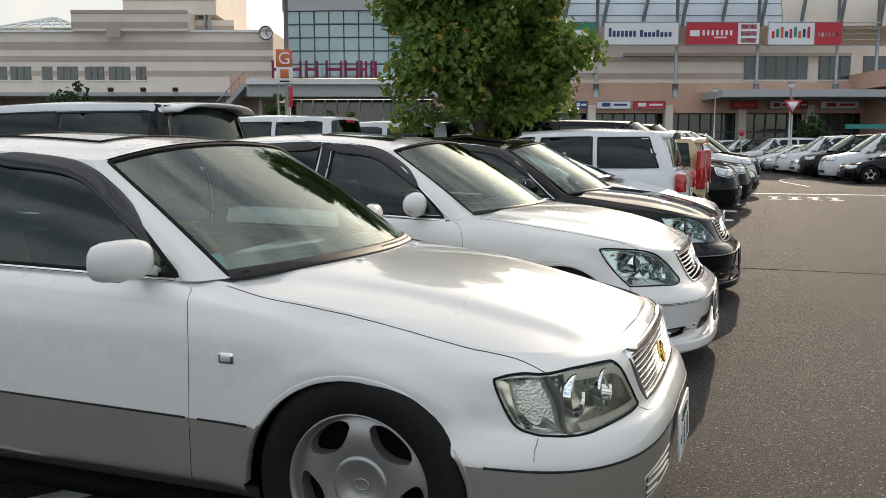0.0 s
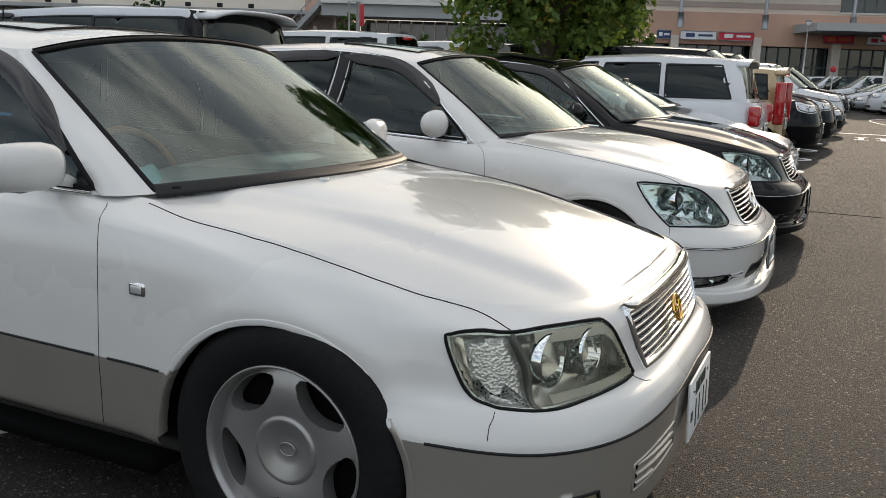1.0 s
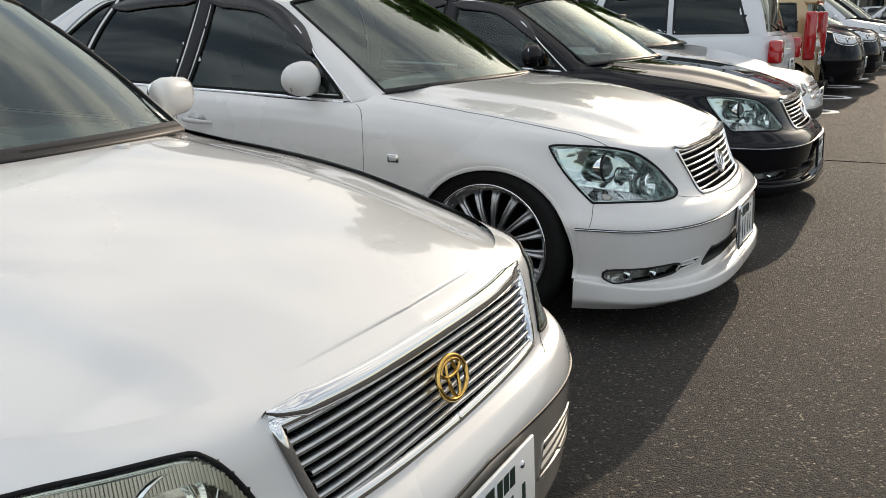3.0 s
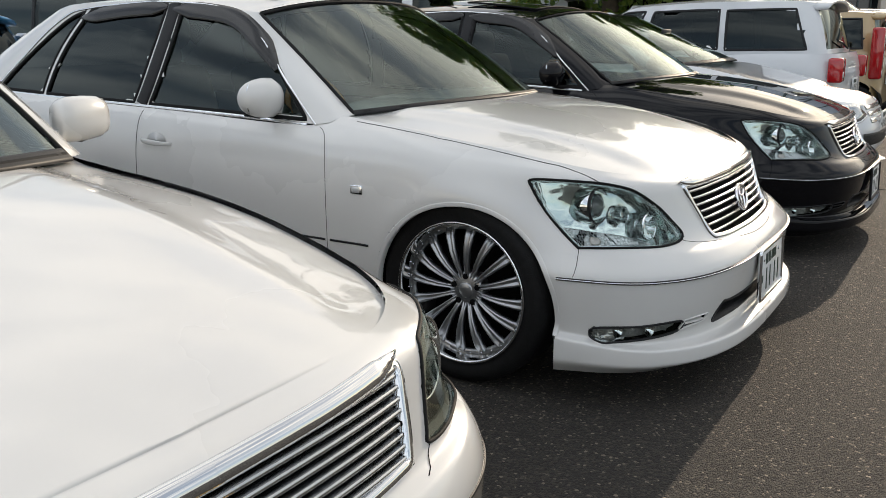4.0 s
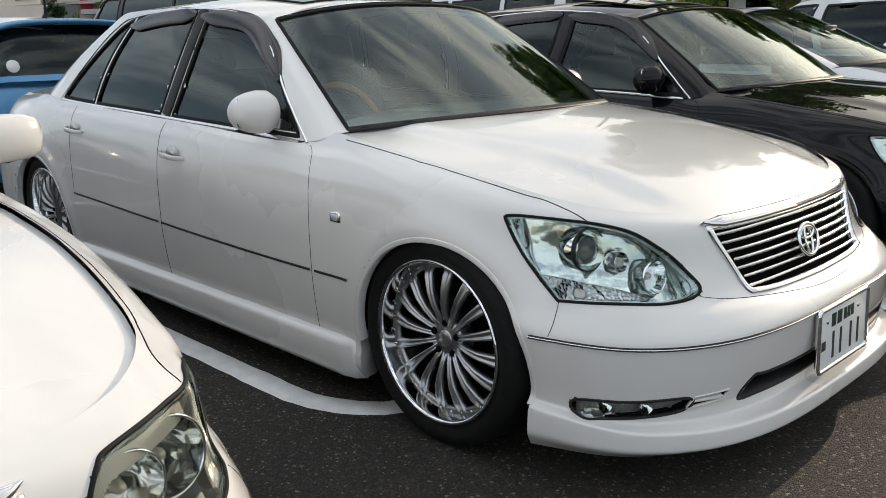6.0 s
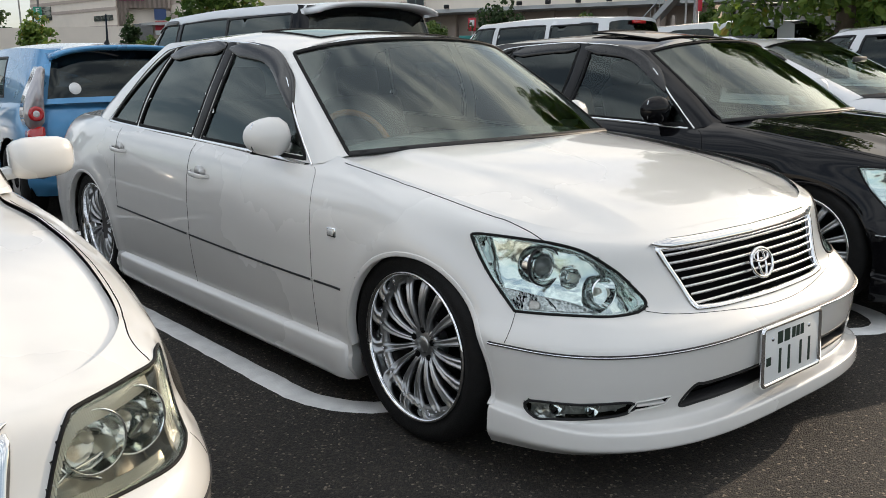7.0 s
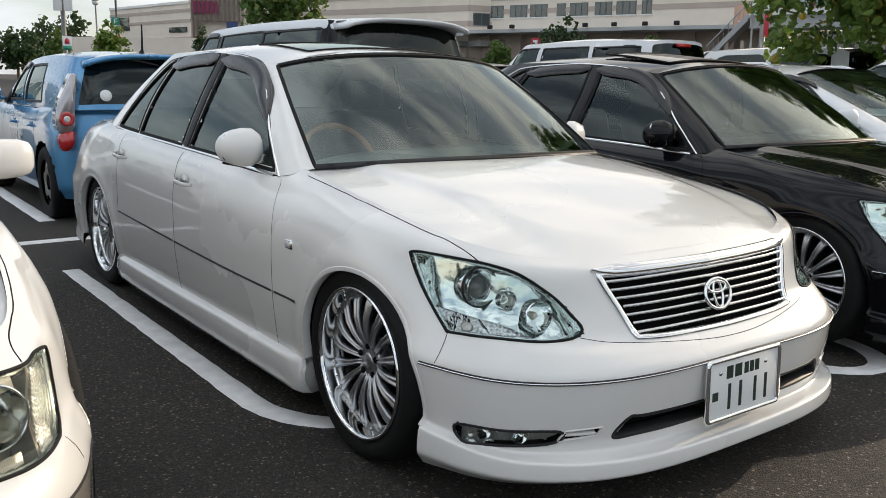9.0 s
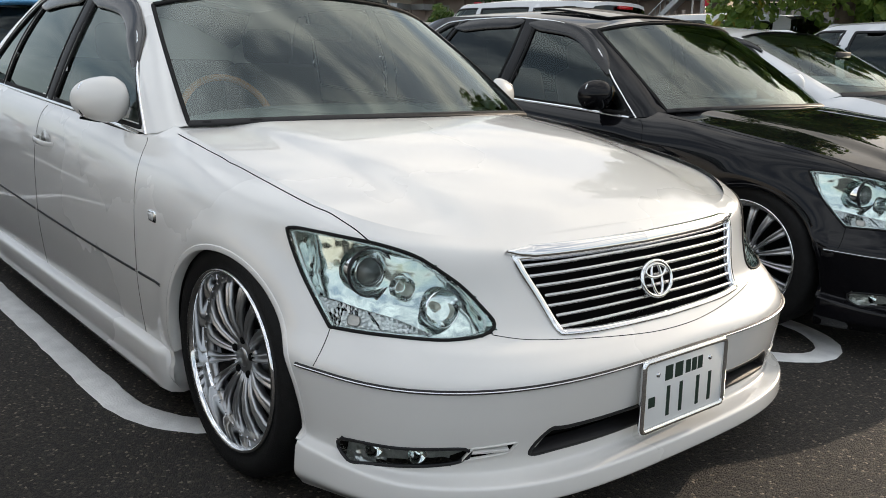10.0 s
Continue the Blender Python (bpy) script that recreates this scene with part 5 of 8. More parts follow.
CUPS_EARLY = [(.566, .643, .592, .062, "reflector"), (.635, .551, .600, .055, "reflector"), (.432, .734, .605, .040, "corner")]
PATCHES_EARLY = [([(.40, .742, .637), (.40, .742, .637), (.486, .705, .648), (.486, .705, .648), (.517, .692, .575), (.557, .704, .498), (.557, .704, .498), (.500, .740, .498), (.430, .748, .545)], CORNER_FACET, -.007, .002, "corner_facet")]
STRUTS_EARLY = [((.675, .5, .567), b, .0035) for b in ((.642, .513, .645), (.672, .461, .622), (.707, .434, .539), (.649, .563, .532), (.631, .575, .568))]


def late_options(name, label, paint, plate_frame, cabin=LEATHER):
    return dict(
        name=name, label=label, style="late", paint=paint,
        arches=((-.01, .285, .342), (-2.895, .285, .352)), arch_low=.20,
        head=[(.205, .826, .710), (.205, .826, .710), (.24, .815, .716), (.350, .770, .712), (.43, .712, .700), (.492, .650, .673), (.545, .583, .618), (.583, .538, .560), (.606, .523, .527), (.608, .556, .508), (.583, .639, .506), (.500, .740, .511), (.374, .816, .512), (.374, .816, .512), (.278, .824, .604)],
        grille=[(.70, .0, .486), (.69, .25, .490), (.670, .365, .495), (.670, .365, .495), (.63, .40, .58), (.566, .438, .662), (.566, .438, .662), (.60, .20, .664), (.605, .0, .664)],
        grille_top=[(.603, 0, .668), (.593, .22, .668), (.568, .40, .667), (.553, .458, .666)],
        grille_z=(.506, .646), slats=7, slat_half=.0045, slat_mat=SATIN, grille_frame=(.010, .019), emblem_z=.572, emblem_mat=CHROME, emblem_size=1.28,
        openings=[([(.433, .82, .262), (.56, .75, .270), (.655, .64, .274), (.650, .65, .240), (.55, .76, .222), (.46, .82, .222)], False),
                  ([(.664, .626, .275), (.664, .626, .275), (.712, .530, .280), (.712, .530, .280), (.70, .545, .256), (.70, .545, .256), (.65, .645, .244), (.65, .645, .244)], False),
                  ([(.752, .20, .298), (.742, .40, .298), (.735, .455, .298), (.718, .495, .242), (.73, .40, .242), (.75, .20, .242)], True)],
        opening_kind=["fog", "slot", "intake"],
        shut=(-.56, -1.585, -2.42), door_z=(None, (.14, .87), (.5, .89)), bumper_a=.36, bumper_row=5, bumper_z=.492, rear_a=-3.35, trim_row=5,
        seams=[[(.376, .814, .508), (.385, .85, .465), (.38, .865, .43)], [(.614, .538, .506), (.64, .48, .488), (.665, .41, .474), (.70, .28, .464), (.73, .1, .460), (.735, 0, .460)],
                                [(-.57, .88, .14), (-.562, .90, .35), (-.560, .90, .62), (-.575, .88, .75), (-.605, .85, .822), (-.64, .83, .845)]],
        mouldings=[(2.0, .325, PLASTIC, .0052, .0045), (2.0, .33, SATIN, .0022, .0075), (-.36, -.555, PLASTIC, .0042, .003), (-.565, -1.58, PLASTIC, .0042, .003), (-1.59, -2.45, PLASTIC, .0042, .003)],
        seam_end=[(.352, .745, .736), (.402, .732, .708)],
        lens=LENS, bowl=BOWL_CLEAR, cups=CUPS_LATE, gasket=.0040,
        patches=PATCHES_LATE, arcs=ARCS_LATE,
        marker=(-.42, .90, .638), marker_mat=LENS_WHITE, handles=((-1.45, .745), (-2.37, .79)),
        windows=[([(-.72, .82, .862), (-.72, .82, .862), (-.985, .71, 1.11), (-1.13, .66, 1.205), (-1.28, .645, 1.258), (-1.52, .64, 1.284), (-1.52, .64, 1.284), (-1.56, .83, .890), (-1.56, .83, .890)], GLASS_S, "front_door_glass"),
                 ([(-1.66, .83, .893), (-1.66, .83, .893), (-1.61, .64, 1.288), (-1.61, .64, 1.288), (-1.95, .64, 1.288), (-2.12, .64, 1.275), (-2.12, .64, 1.275), (-2.27, .82, .912), (-2.27, .82, .912)], GLASS_P, "rear_door_glass"),
                 ([(-2.30, .82, .914), (-2.30, .82, .914), (-2.16, .64, 1.268), (-2.16, .64, 1.268), (-2.28, .66, 1.225), (-2.50, .74, 1.05), (-2.655, .80, .925), (-2.655, .80, .925)], GLASS_P, "quarter_glass")],
        strips=[([(-.70, .84, .846), (-1.0, .84, .862), (-1.7, .84, .885), (-2.3, .84, .905), (-2.68, .82, .918)], .008, .008, CHROME, "belt_trim"),
                ([(-2.70, .815, .918), (-2.52, .75, 1.06), (-2.32, .655, 1.235), (-2.14, .64, 1.285), (-1.6, .64, 1.302), (-1.27, .65, 1.277), (-1.07, .68, 1.18), (-.855, .76, 1.0), (-.66, .83, .846)], .0045, .006, CHROME, "window_trim"),
                ([(-1.61, .83, .888), (-1.565, .64, 1.295)], .034, .006, PLASTIC, "pillar_cover"),
                ([(-.90, .75, 1.03), (-1.045, .69, 1.15), (-1.20, .655, 1.23), (-1.36, .645, 1.255), (-1.56, .64, 1.262)], .040, .007, VISOR_MAT, "rain_visor"),
                ([(-1.60, .64, 1.272), (-1.9, .645, 1.262), (-2.16, .655, 1.238)], .038, .007, VISOR_MAT, "rain_visor")],
        mirror=(-.875, .80, .935), mirror_size=.78, nozzles=((-.40, .26),), wheels=((-.025, .755, .318, .243, 0.0), (-2.90, .748, .318, .243, 0.0)),
        wheel_style="multi", wheel_mat=SPOKE_METAL, wheel_trim=WOOD, seat_mat=cabin,
        ridges=((.60, .47, .055, .013, -.62, .52),), hood_power=2.6, plate=(.785, .327, -.02, -2.0, plate_frame),
    )


VISOR_MAT = vary(mat("smoked_acrylic", (0.020, 0.019, 0.018), 0.12), 20, 0.2)
opt_b = late_options("pearl_saloon", "pearl white lowered saloon with chrome multi-spoke wheels", PEARL, CHROME)
opt_b["dash_item"] = None
opt_b["roof_panels"] = ((-1.22, -1.72, .40, GLASS_P, .0015, 0.0),)
sedan(pose(0, 0, 0), LATE_SEDAN, opt_b)
opt_c = late_options("black_saloon", "black lowered saloon with tilted open sunroof", BLACK_PAINT, PLASTIC, LEATHER)
opt_c["roof_panels"] = ((-1.22, -1.72, .40, BLACK_PAINT, .006, 0.028),)
sedan(pose(.075, 2.30, 0), LATE_SEDAN, opt_c)

opt_a = dict(
    name="two_tone_saloon", label="older pearl white saloon with grey-beige lower panels", style="early", paint=PEARL, lower=GREIGE,
    arches=((-.018, .285, .352), (-2.86, .29, .352)), arch_low=.27,
    head=[(.364, .756, .634), (.376, .750, .648), (.429, .727, .655), (.495, .703, .664), (.565, .632, .674), (.633, .528, .673), (.650, .496, .657), (.669, .470, .620), (.706, .436, .540), (.711, .435, .522), (.680, .526, .509), (.623, .643, .495), (.573, .700, .487), (.512, .736, .489), (.470, .750, .498), (.416, .754, .531)],
    grille=[(.732, 0, .509), (.722, .20, .510), (.700, .358, .512), (.700, .358, .512), (.700, .376, .57), (.655, .390, .648), (.655, .390, .648), (.70, .2, .655), (.71, 0, .658)],
    grille_top=[(.705, 0, .664), (.695, .2, .663), (.665, .35, .660), (.648, .398, .658)],
    grille_z=(.512, .645), slats=9, slat_half=.0042, slat_mat=SATIN, grille_frame=(.010, .018), emblem_z=.585, emblem_mat=GOLD,
    openings=[([(.445, .79, .297), (.445, .79, .297), (.57, .725, .296), (.681, .62, .303), (.681, .62, .303), (.687, .61, .240), (.687, .61, .240), (.568, .72, .228), (.456, .785, .232), (.456, .785, .232)], False),
              ([(.748, .515, .330), (.748, .515, .330), (.79, .40, .345), (.813, .262, .352), (.813, .262, .352), (.814, .245, .285), (.814, .245, .285), (.79, .40, .272), (.746, .515, .262), (.746, .515, .262)], False)],
    opening_kind=["fog", "vent"],
    shut=(-.555, -1.56, -2.36), door_z=(None, (.27, .87), (.5, .88)), bumper_a=.50, bumper_row=3, bumper_z=.490, rear_a=-3.3, trim_row=3,
    seams=[[(.485, .755, .485), (.478, .765, .46), (.482, .783, .437)], [(.710, .436, .520), (.735, .40, .505), (.742, .38, .497)], [(-.56, .85, .27), (-.555, .865, .42), (-.550, .862, .60), (-.560, .84, .75), (-.590, .785, .845), (-.60, .775, .858)]],
    mouldings=[(2.0, .352, PLASTIC, .0035, .003), (-.335, -.55, PLASTIC, .0035, .003), (-.56, -1.555, PLASTIC, .0035, .003), (-1.565, -2.45, PLASTIC, .0035, .003)],
    seam_end=[(.41, .694, .698), (.492, .698, .667)],
    lens=LENS_OLD, bowl=BOWL_OLD, cups=CUPS_EARLY, divider=[(.497, .701, .662), (.53, .684, .579), (.572, .700, .488)], flutes=True, gasket=.0036,
    patches=PATCHES_EARLY, struts=STRUTS_EARLY,
    marker=(-.42, .86, .661), marker_mat=LENS_WHITE, handles=((-1.42, .745), (-2.3, .775)),
    windows=[([(-.65, .77, .880), (-.65, .77, .880), (-.90, .69, 1.07), (-1.09, .655, 1.185), (-1.24, .64, 1.222), (-1.50, .64, 1.235), (-1.50, .64, 1.235), (-1.53, .78, .892), (-1.53, .78, .892)], GLASS_S, "front_door_glass"),
             ([(-1.62, .78, .895), (-1.62, .78, .895), (-1.59, .64, 1.236), (-1.59, .64, 1.236), (-1.9, .64, 1.232), (-2.05, .64, 1.21), (-2.05, .64, 1.21), (-2.2, .77, .905), (-2.2, .77, .905)], GLASS_P, "rear_door_glass"),
             ([(-2.24, .77, .907), (-2.24, .77, .907), (-2.10, .65, 1.20), (-2.10, .65, 1.20), (-2.3, .70, 1.08), (-2.5, .755, .915), (-2.5, .755, .915)], GLASS_P, "quarter_glass")],
    strips=[([(-.66, .78, .868), (-1.0, .78, .874), (-1.7, .785, .888), (-2.2, .78, .90), (-2.55, .77, .908)], .006, .006, CHROME, "belt_trim"),
            ([(-1.575, .78, .888), (-1.545, .64, 1.24)], .030, .005, PLASTIC, "pillar_cover"),
            ([(-.77, .74, .96), (-.96, .68, 1.11), (-1.13, .655, 1.198), (-1.33, .645, 1.222), (-1.54, .64, 1.226)], .032, .006, VISOR_MAT, "rain_visor"),
            ([(-1.58, .64, 1.226), (-1.85, .645, 1.224), (-2.06, .655, 1.207)], .034, .009, VISOR_MAT, "rain_visor")],
    mirror=(-.76, .795, .935), mirror_size=.80, nozzles=((-.285, .245),), wheels=((-.005, .74, .322, .212, 0.0), (-2.85, .73, .322, .212, 0.0)),
    wheel_style="five", wheel_mat=ALLOY_GREY, wheel_trim=WOOD, seat_mat=LEATHER, ridges=((.55, .43, .055, .012, -.60, .62),), hood_power=2.6, plate=(.806, .342, 0.0, -2.0, None),
    roof_panels=((-1.25, -1.75, .40, GREY_PAINT, .0015, 0.0),),
)
sedan(pose(.011, -2.608, 0), EARLY_SEDAN, opt_a)


# a light blue mask left on the dashboard of the two-tone saloon
mask_v, mask_f = [], []
for i in range(9):
    for j in range(9):
        a, b = (i - 4) / 4, (j - 4) / 4
        r = max(0, 1 - .5 * (a * a + b * b))
        mask_v.append((.045 * a, .06 * b, .055 * r + .006 * math.sin(5 * a + 3 * b)))
for i in range(8):
    for j in range(8):
        k = i * 9 + j
        mask_f.append((k, k + 9, k + 10, k + 1))
MASK_BLUE = vary(mat("pale_blue_cloth", (0.35, 0.68, 0.72), 0.8), 40, 0.1)
mask = tagged(part("face_mask", mask_v, mask_f, MASK_BLUE), "pale blue cloth face mask lying on the dashboard", "mask")
mask.matrix_world = pose(.011, -2.608, 0) @ pose(-.66, -.57, .868, 0, 8, 30)
loop = [(.02 + .04 * math.cos(a), .05 + .05 * math.sin(a), .008) for a in np.linspace(0, 5.5, 20)]
part("ear_loop", *tube(loop, .002, 5), WHITE_PAINT, mask)


# ---- other parked vehicles ----
def auto_spec(L, W, H, nose, cowl, cowl_z, ws_top, belt, rt, rb, low=.20, nF=3.0, nR=4.0, over=.85, notch=False):
    """Curves of a plainer car: half width W, roof height H; x runs back from the front axle."""
    xF, xR = over, over - L
    x0R = xR + .55
    mid = (ws_top + rt) / 2
    lv = []
    for f, (df, ds, dr) in ((0.0, (.05, .05, .05)), (.16, (.0, .01, .0)), (.42, (.0, .0, .0)), (.70, (.05, .005, .01)), (.90, (.11, .035, .03)), (1.0, (.22, .07, .06))):
        zf, zc, zs = low + (nose - low) * f, low + (cowl_z - low) * f, low + (belt - low) * f
        zr = low + (belt + .02 - low) * f
        lv.append(((0, zf, df), (.5, zf, df * .9), (.72, zf + (zc - zf) * .25, df * .7), (1, zf + (zc - zf) * .7, ds + (.06 if f == 1 else 0)), (cowl + .08, zc, ds + (.08 if f == 1 else 0)), (cowl - .10, zs, ds), (mid, zs, ds), (x0R, zr, ds), (2.5, zr, dr), (3, zr, dr)))
    rx = rb
    base = ((cowl + .26, 0, cowl_z + .03), (cowl + .20, .45 * W, cowl_z + .02), (cowl + .02, .82 * W, cowl_z), (cowl - .08, W - .08, belt), (mid, W - .075, belt + .005), (rx + .28, W - .08, belt + .01), (rx + .05, W - .16, belt + .015), (rx, .5 * W, belt + .02), (rx - .02, 0, belt + .02))
    tw = W - .24
    top = ((ws_top, 0, H - .045), (ws_top - .02, .5 * tw, H - .05), (ws_top - .10, tw, H - .105), (ws_top - .18, tw + .02, H - .09), (mid, tw + .03, H - .05), (rt + .22, tw + .01, H - .06), (rt + .05, tw - .06, H - .075), (rt, .5 * tw, H - .05), (rt - .01, 0, H - .045))
    return dict(x0F=-.15, xF=xF, x0R=x0R, xR=xR, W=W, nF=nF, nR=nR, levels=lv, base=base, top=top, L=L, H=H, belt=belt, tw=tw, nose=nose, cowl=cowl, cowl_z=cowl_z, notch=notch,
                hood=((cowl - .05, cowl_z + .035), (cowl * .4, cowl_z * .6 + nose * .4 + .035), (xF - .22, nose)), roof=((rt - .01, H - .045), (mid, H), (ws_top, H - .045)),
                trunk=((xR + .05, belt + .02), (xR + .4, belt + .04), (rb + .1, belt + .05)))


def auto(pos, name, label, sp, paint, wb, panes, R=.31, rim=.20, glass_side=GLASS_S, glass_rear=GLASS_P, lamps="wide", tails="high", group="cars in the parking row", fine=1, visor=False, wiper=False, plate=True, spoiler=None, rails=False, seats=True, pillar=None):
    """A parked car from auto_spec; panes: door and quarter glasses as (x low front, x low back, x high front, x high back, glass)."""
    car = thing(name, pos, label, "car", group)
    nu, per = (((44, 70, 26), 6), ((20, 34, 12), 3))[0 if fine else 1]
    sh = body_shell(sp, nu, per)
    P, A, W, H, belt = sh.P0, sh.A0, sp["W"], sp["H"], sp["belt"]
    for cx in (0.0, -wb):
        r = R + .045
        ring = [(cx + r * math.cos(a), W - .02, R + r * math.sin(a)) for a in np.linspace(math.radians(185), math.radians(-5), 26)]
        d = [tuple(sh.dom(q)) for q in ring]
        sh.cut(np.array([(d[0][0], -.2)] + d + [(d[-1][0], -.2)]), 0)
    mid = (sh.P[:-1, :-1] + sh.P[1:, 1:]) / 2
    ua = A[:-1, 0, 0][:, None].repeat(mid.shape[1], 1)
    row = np.arange(mid.shape[1])[None].repeat(mid.shape[0], 0)
    free = sh.label < 0
    fb, rbm = (ua > .25) & (row < 3 * per), (ua < sp["xR"] + .45) & (row < 2 * per)
    g = sh.geo(free & fb)
    part("front_bumper", *join(g, flip(g)), paint, car)
    g = sh.geo(free & rbm)
    part("rear_bumper", *join(g, flip(g)), paint, car)
    g = sh.geo(free & ~fb & ~rbm)
    part("body", *join(g, flip(g)), paint, car)
    edge = P[:int((P[:, -1, 0] > sp["cowl"]).sum()), -1].copy()
    hood = deck_shell(edge, sp["hood"], 21)
    part("bonnet", *hood.geo(hood.label < 0), paint, car)
    if sp["notch"]:
        boot = deck_shell(P[int((P[:, -1, 0] > sp["base"][5][0]).sum()):, -1].copy(), sp["trunk"], 17, 2.6)
        part("boot_lid", *boot.geo(boot.label < 0), paint, car)
    cab = cabin_shell(sp["base"], sp["top"], .05 if fine else .12, 12 if fine else 7)
    arcs, Hc = cab.A0[:, 0, 0], cab.A0[0, -1, 1]
    at_k = lambda k: float(np.interp(k, cab.K, arcs))
    cab.cut(np.array([(-.2, .02), (at_k(1.9), .02), (at_k(1.9), Hc - .02), (-.2, Hc - .02)]), 1)
    cab.cut(np.array([(at_k(6.1), .06), (arcs[-1] + .2, .06), (arcs[-1] + .2, Hc - .05), (at_k(6.1), Hc - .05)]), 2)
    polys = []
    for i, (a, b, c, d, gm) in enumerate(panes):
        pts = [(a, W - .09, belt + .05)] * 2 + [(c, sp["tw"] + .03, H - .15)] * 2 + [(d, sp["tw"] + .03, H - .14)] * 2 + [(b, W - .09, belt + .06)] * 2
        q = spline(cab.doms(pts), .05, True)
        polys.append(q)
        cab.cut(q, 10 + i)
    g = cab.geo(cab.label < 0)
    part("pillar_frame", *join(g, flip(g)), pillar or paint, car)
    g = cab.geo(cab.label == 1, -.004)
    part("windscreen", *weld(join(g, flip(g))), GLASS_F, car)
    g = cab.geo(cab.label == 2, -.004)
    if len(g[1]):
        part("rear_window", *weld(join(g, flip(g))), glass_rear, car)
    for i, pn in enumerate(panes):
        g = cab.geo(cab.label == 10 + i, -.005)
        if not len(g[1]):
            continue
        for s in (1, -1):
            o = part("side_window", *(g if s > 0 else flip(g)), pn[4], car)
            if fine:
                st = cab.strip(polys[i], .012, .004, True)
                part("window_seal", *(st if s > 0 else flip(st)), PLASTIC, o)
    roof = deck_shell(cab.P0[:, -1].copy(), sp["roof"], 15, 2.6)
    part("roof", *roof.geo(roof.label < 0), paint, car)
    if fine:
        e = cab.strip(np.array([(a, .012) for a in np.linspace(0, at_k(1.9), 20)]), .03, .004)
        part("cowl_panel", *join(e, flip(e)), PLASTIC, car)
    if visor:
        v = cab.strip(spline(cab.doms([(panes[0][2] + .16, W - .2, H - .22), (panes[0][2], sp["tw"] + .03, H - .15), (panes[0][3], sp["tw"] + .03, H - .14)]), .05), .03, .016, taper=True, sink=0)
        for s in (1, -1):
            part("rain_visor", *(v if s > 0 else flip(v)), VISOR_MAT, car)
    xF, xR = sp["xF"], sp["xR"]
    nose = sp["nose"]
    # lamps
    z1, z0 = nose - .02, nose - (.19 if lamps == "wide" else .30)
    pts = [(xF - .42, W - .06, z1 + .05), (xF - .20, W * .72, z1), (xF - .12, W * .48, z1 - .03), (xF - .11, W * .46, z0 + .05), (xF - .16, W * .70, z0), (xF - .36, W - .05, z0 + .06)]
    poly = spline(sh.doms(pts), .05, True)
    c = poly.mean(0)
    ring = [[sh.at(c + (q - c) * k, h)[0] for q in poly] for k, h in ((1.0, -.006), (.97, .008), (.6, .012), (.1, .013))]
    g = loft(ring, True, True)
    ring2 = sh.strip(poly, .010, .008, True)
    for s in (1, -1):
        fl = (lambda q: q) if s > 0 else flip
        o = part("headlamp", *fl(g), LAMP_FAR, car)
        if fine:
            part("lamp_rim", *fl(ring2), CHROME, o)
            p, n = sh.at(c, .010)
            part("reflector", *fl(moved(lathe([(.06, -.004), (.055, .006), (.03, .002), (0, -.002)], 20, "x"), Matrix.Translation(p) @ pose(0, 0, 0, 0, 0, 25))), CHROME, o)
    amax = A[:, 0, 0].max()
    gp = np.array([(amax, nose - .20), (amax - W * .42, nose - .19), (amax - W * .44, nose - .07), (amax, nose - .06)])
    ring = [[sh.at(q, h)[0] for q in spline(gp, .06)] for h in (-.002, .006)]
    gb = []
    for zz in (nose - .18, nose - .13, nose - .08):
        st = sh.strip(np.array([(a, zz) for a in np.linspace(amax, amax - W * .43, 9)]), .020, .006)
        gb.append(join(st, flip(st)))
    for q in gb:
        part("grille_bar", *q, CHROME if fine else PLASTIC, car)
    st = sh.strip(np.array([(a, .34) for a in np.linspace(amax, amax - W * .62, 9)]), .05, .006)
    part("lower_intake", *join(st, flip(st)), PLASTIC, car)
    if plate:
        p, n = sh.at((amax, .46))
        number_plate(car, p[0] + .012, .46)
        rp_ = number_plate(car, xR - .006, .62, name="rear_plate")
        rp_.matrix_local = pose(xR - .012, 0, .62, 0, 0, 180)
    tz = {"high": (belt - .10, belt + .28), "tall": (.62, belt + .30), "low": (belt - .26, belt - .02), "drop": (0, 0)}[tails]
    tx = xR if tails != "tall" else xR
    for s in (1, -1) if tails == "drop" else ():
        # a clear slim lamp that wraps the corner, with a ringed red lamp at its foot
        pts = [(W - .045, belt - .16), (W - .02, belt - .06), (W - .045, belt + .06), (W - .11, belt + .20), (W - .16, belt + .30), (W - .18, belt + .28), (W - .15, belt + .08), (W - .135, belt - .12)]
        g = prism(spline(pts, .03, True), xR - .006, xR + .20, "x")
        o = part("tail_lamp", *(g if s > 0 else flip(g)), TAIL_CLEAR, car)
        for r0, r1, m, nm in ((.0, .026, LENS_WHITE, "reverse_lamp"), (.026, .056, LENS_RED, "red_ring")):
            g = moved(lathe([(r0, -.014), ((r0 + r1) / 2, -.020), (r1, -.014), (r1, .02)], 24, "x"), Matrix.Translation((xR - .004, W - .083, belt - .05)))
            part(nm, *(g if s > 0 else flip(g)), m, o)
        pts = [(W - .05, belt - .30), (W - .03, belt - .18), (W - .13, belt - .15), (W - .12, belt - .26)]
        g = prism(spline(pts, .03, True), xR - .008, xR + .14, "x")
        part("lower_lamp", *(g if s > 0 else flip(g)), LENS_RED, o)
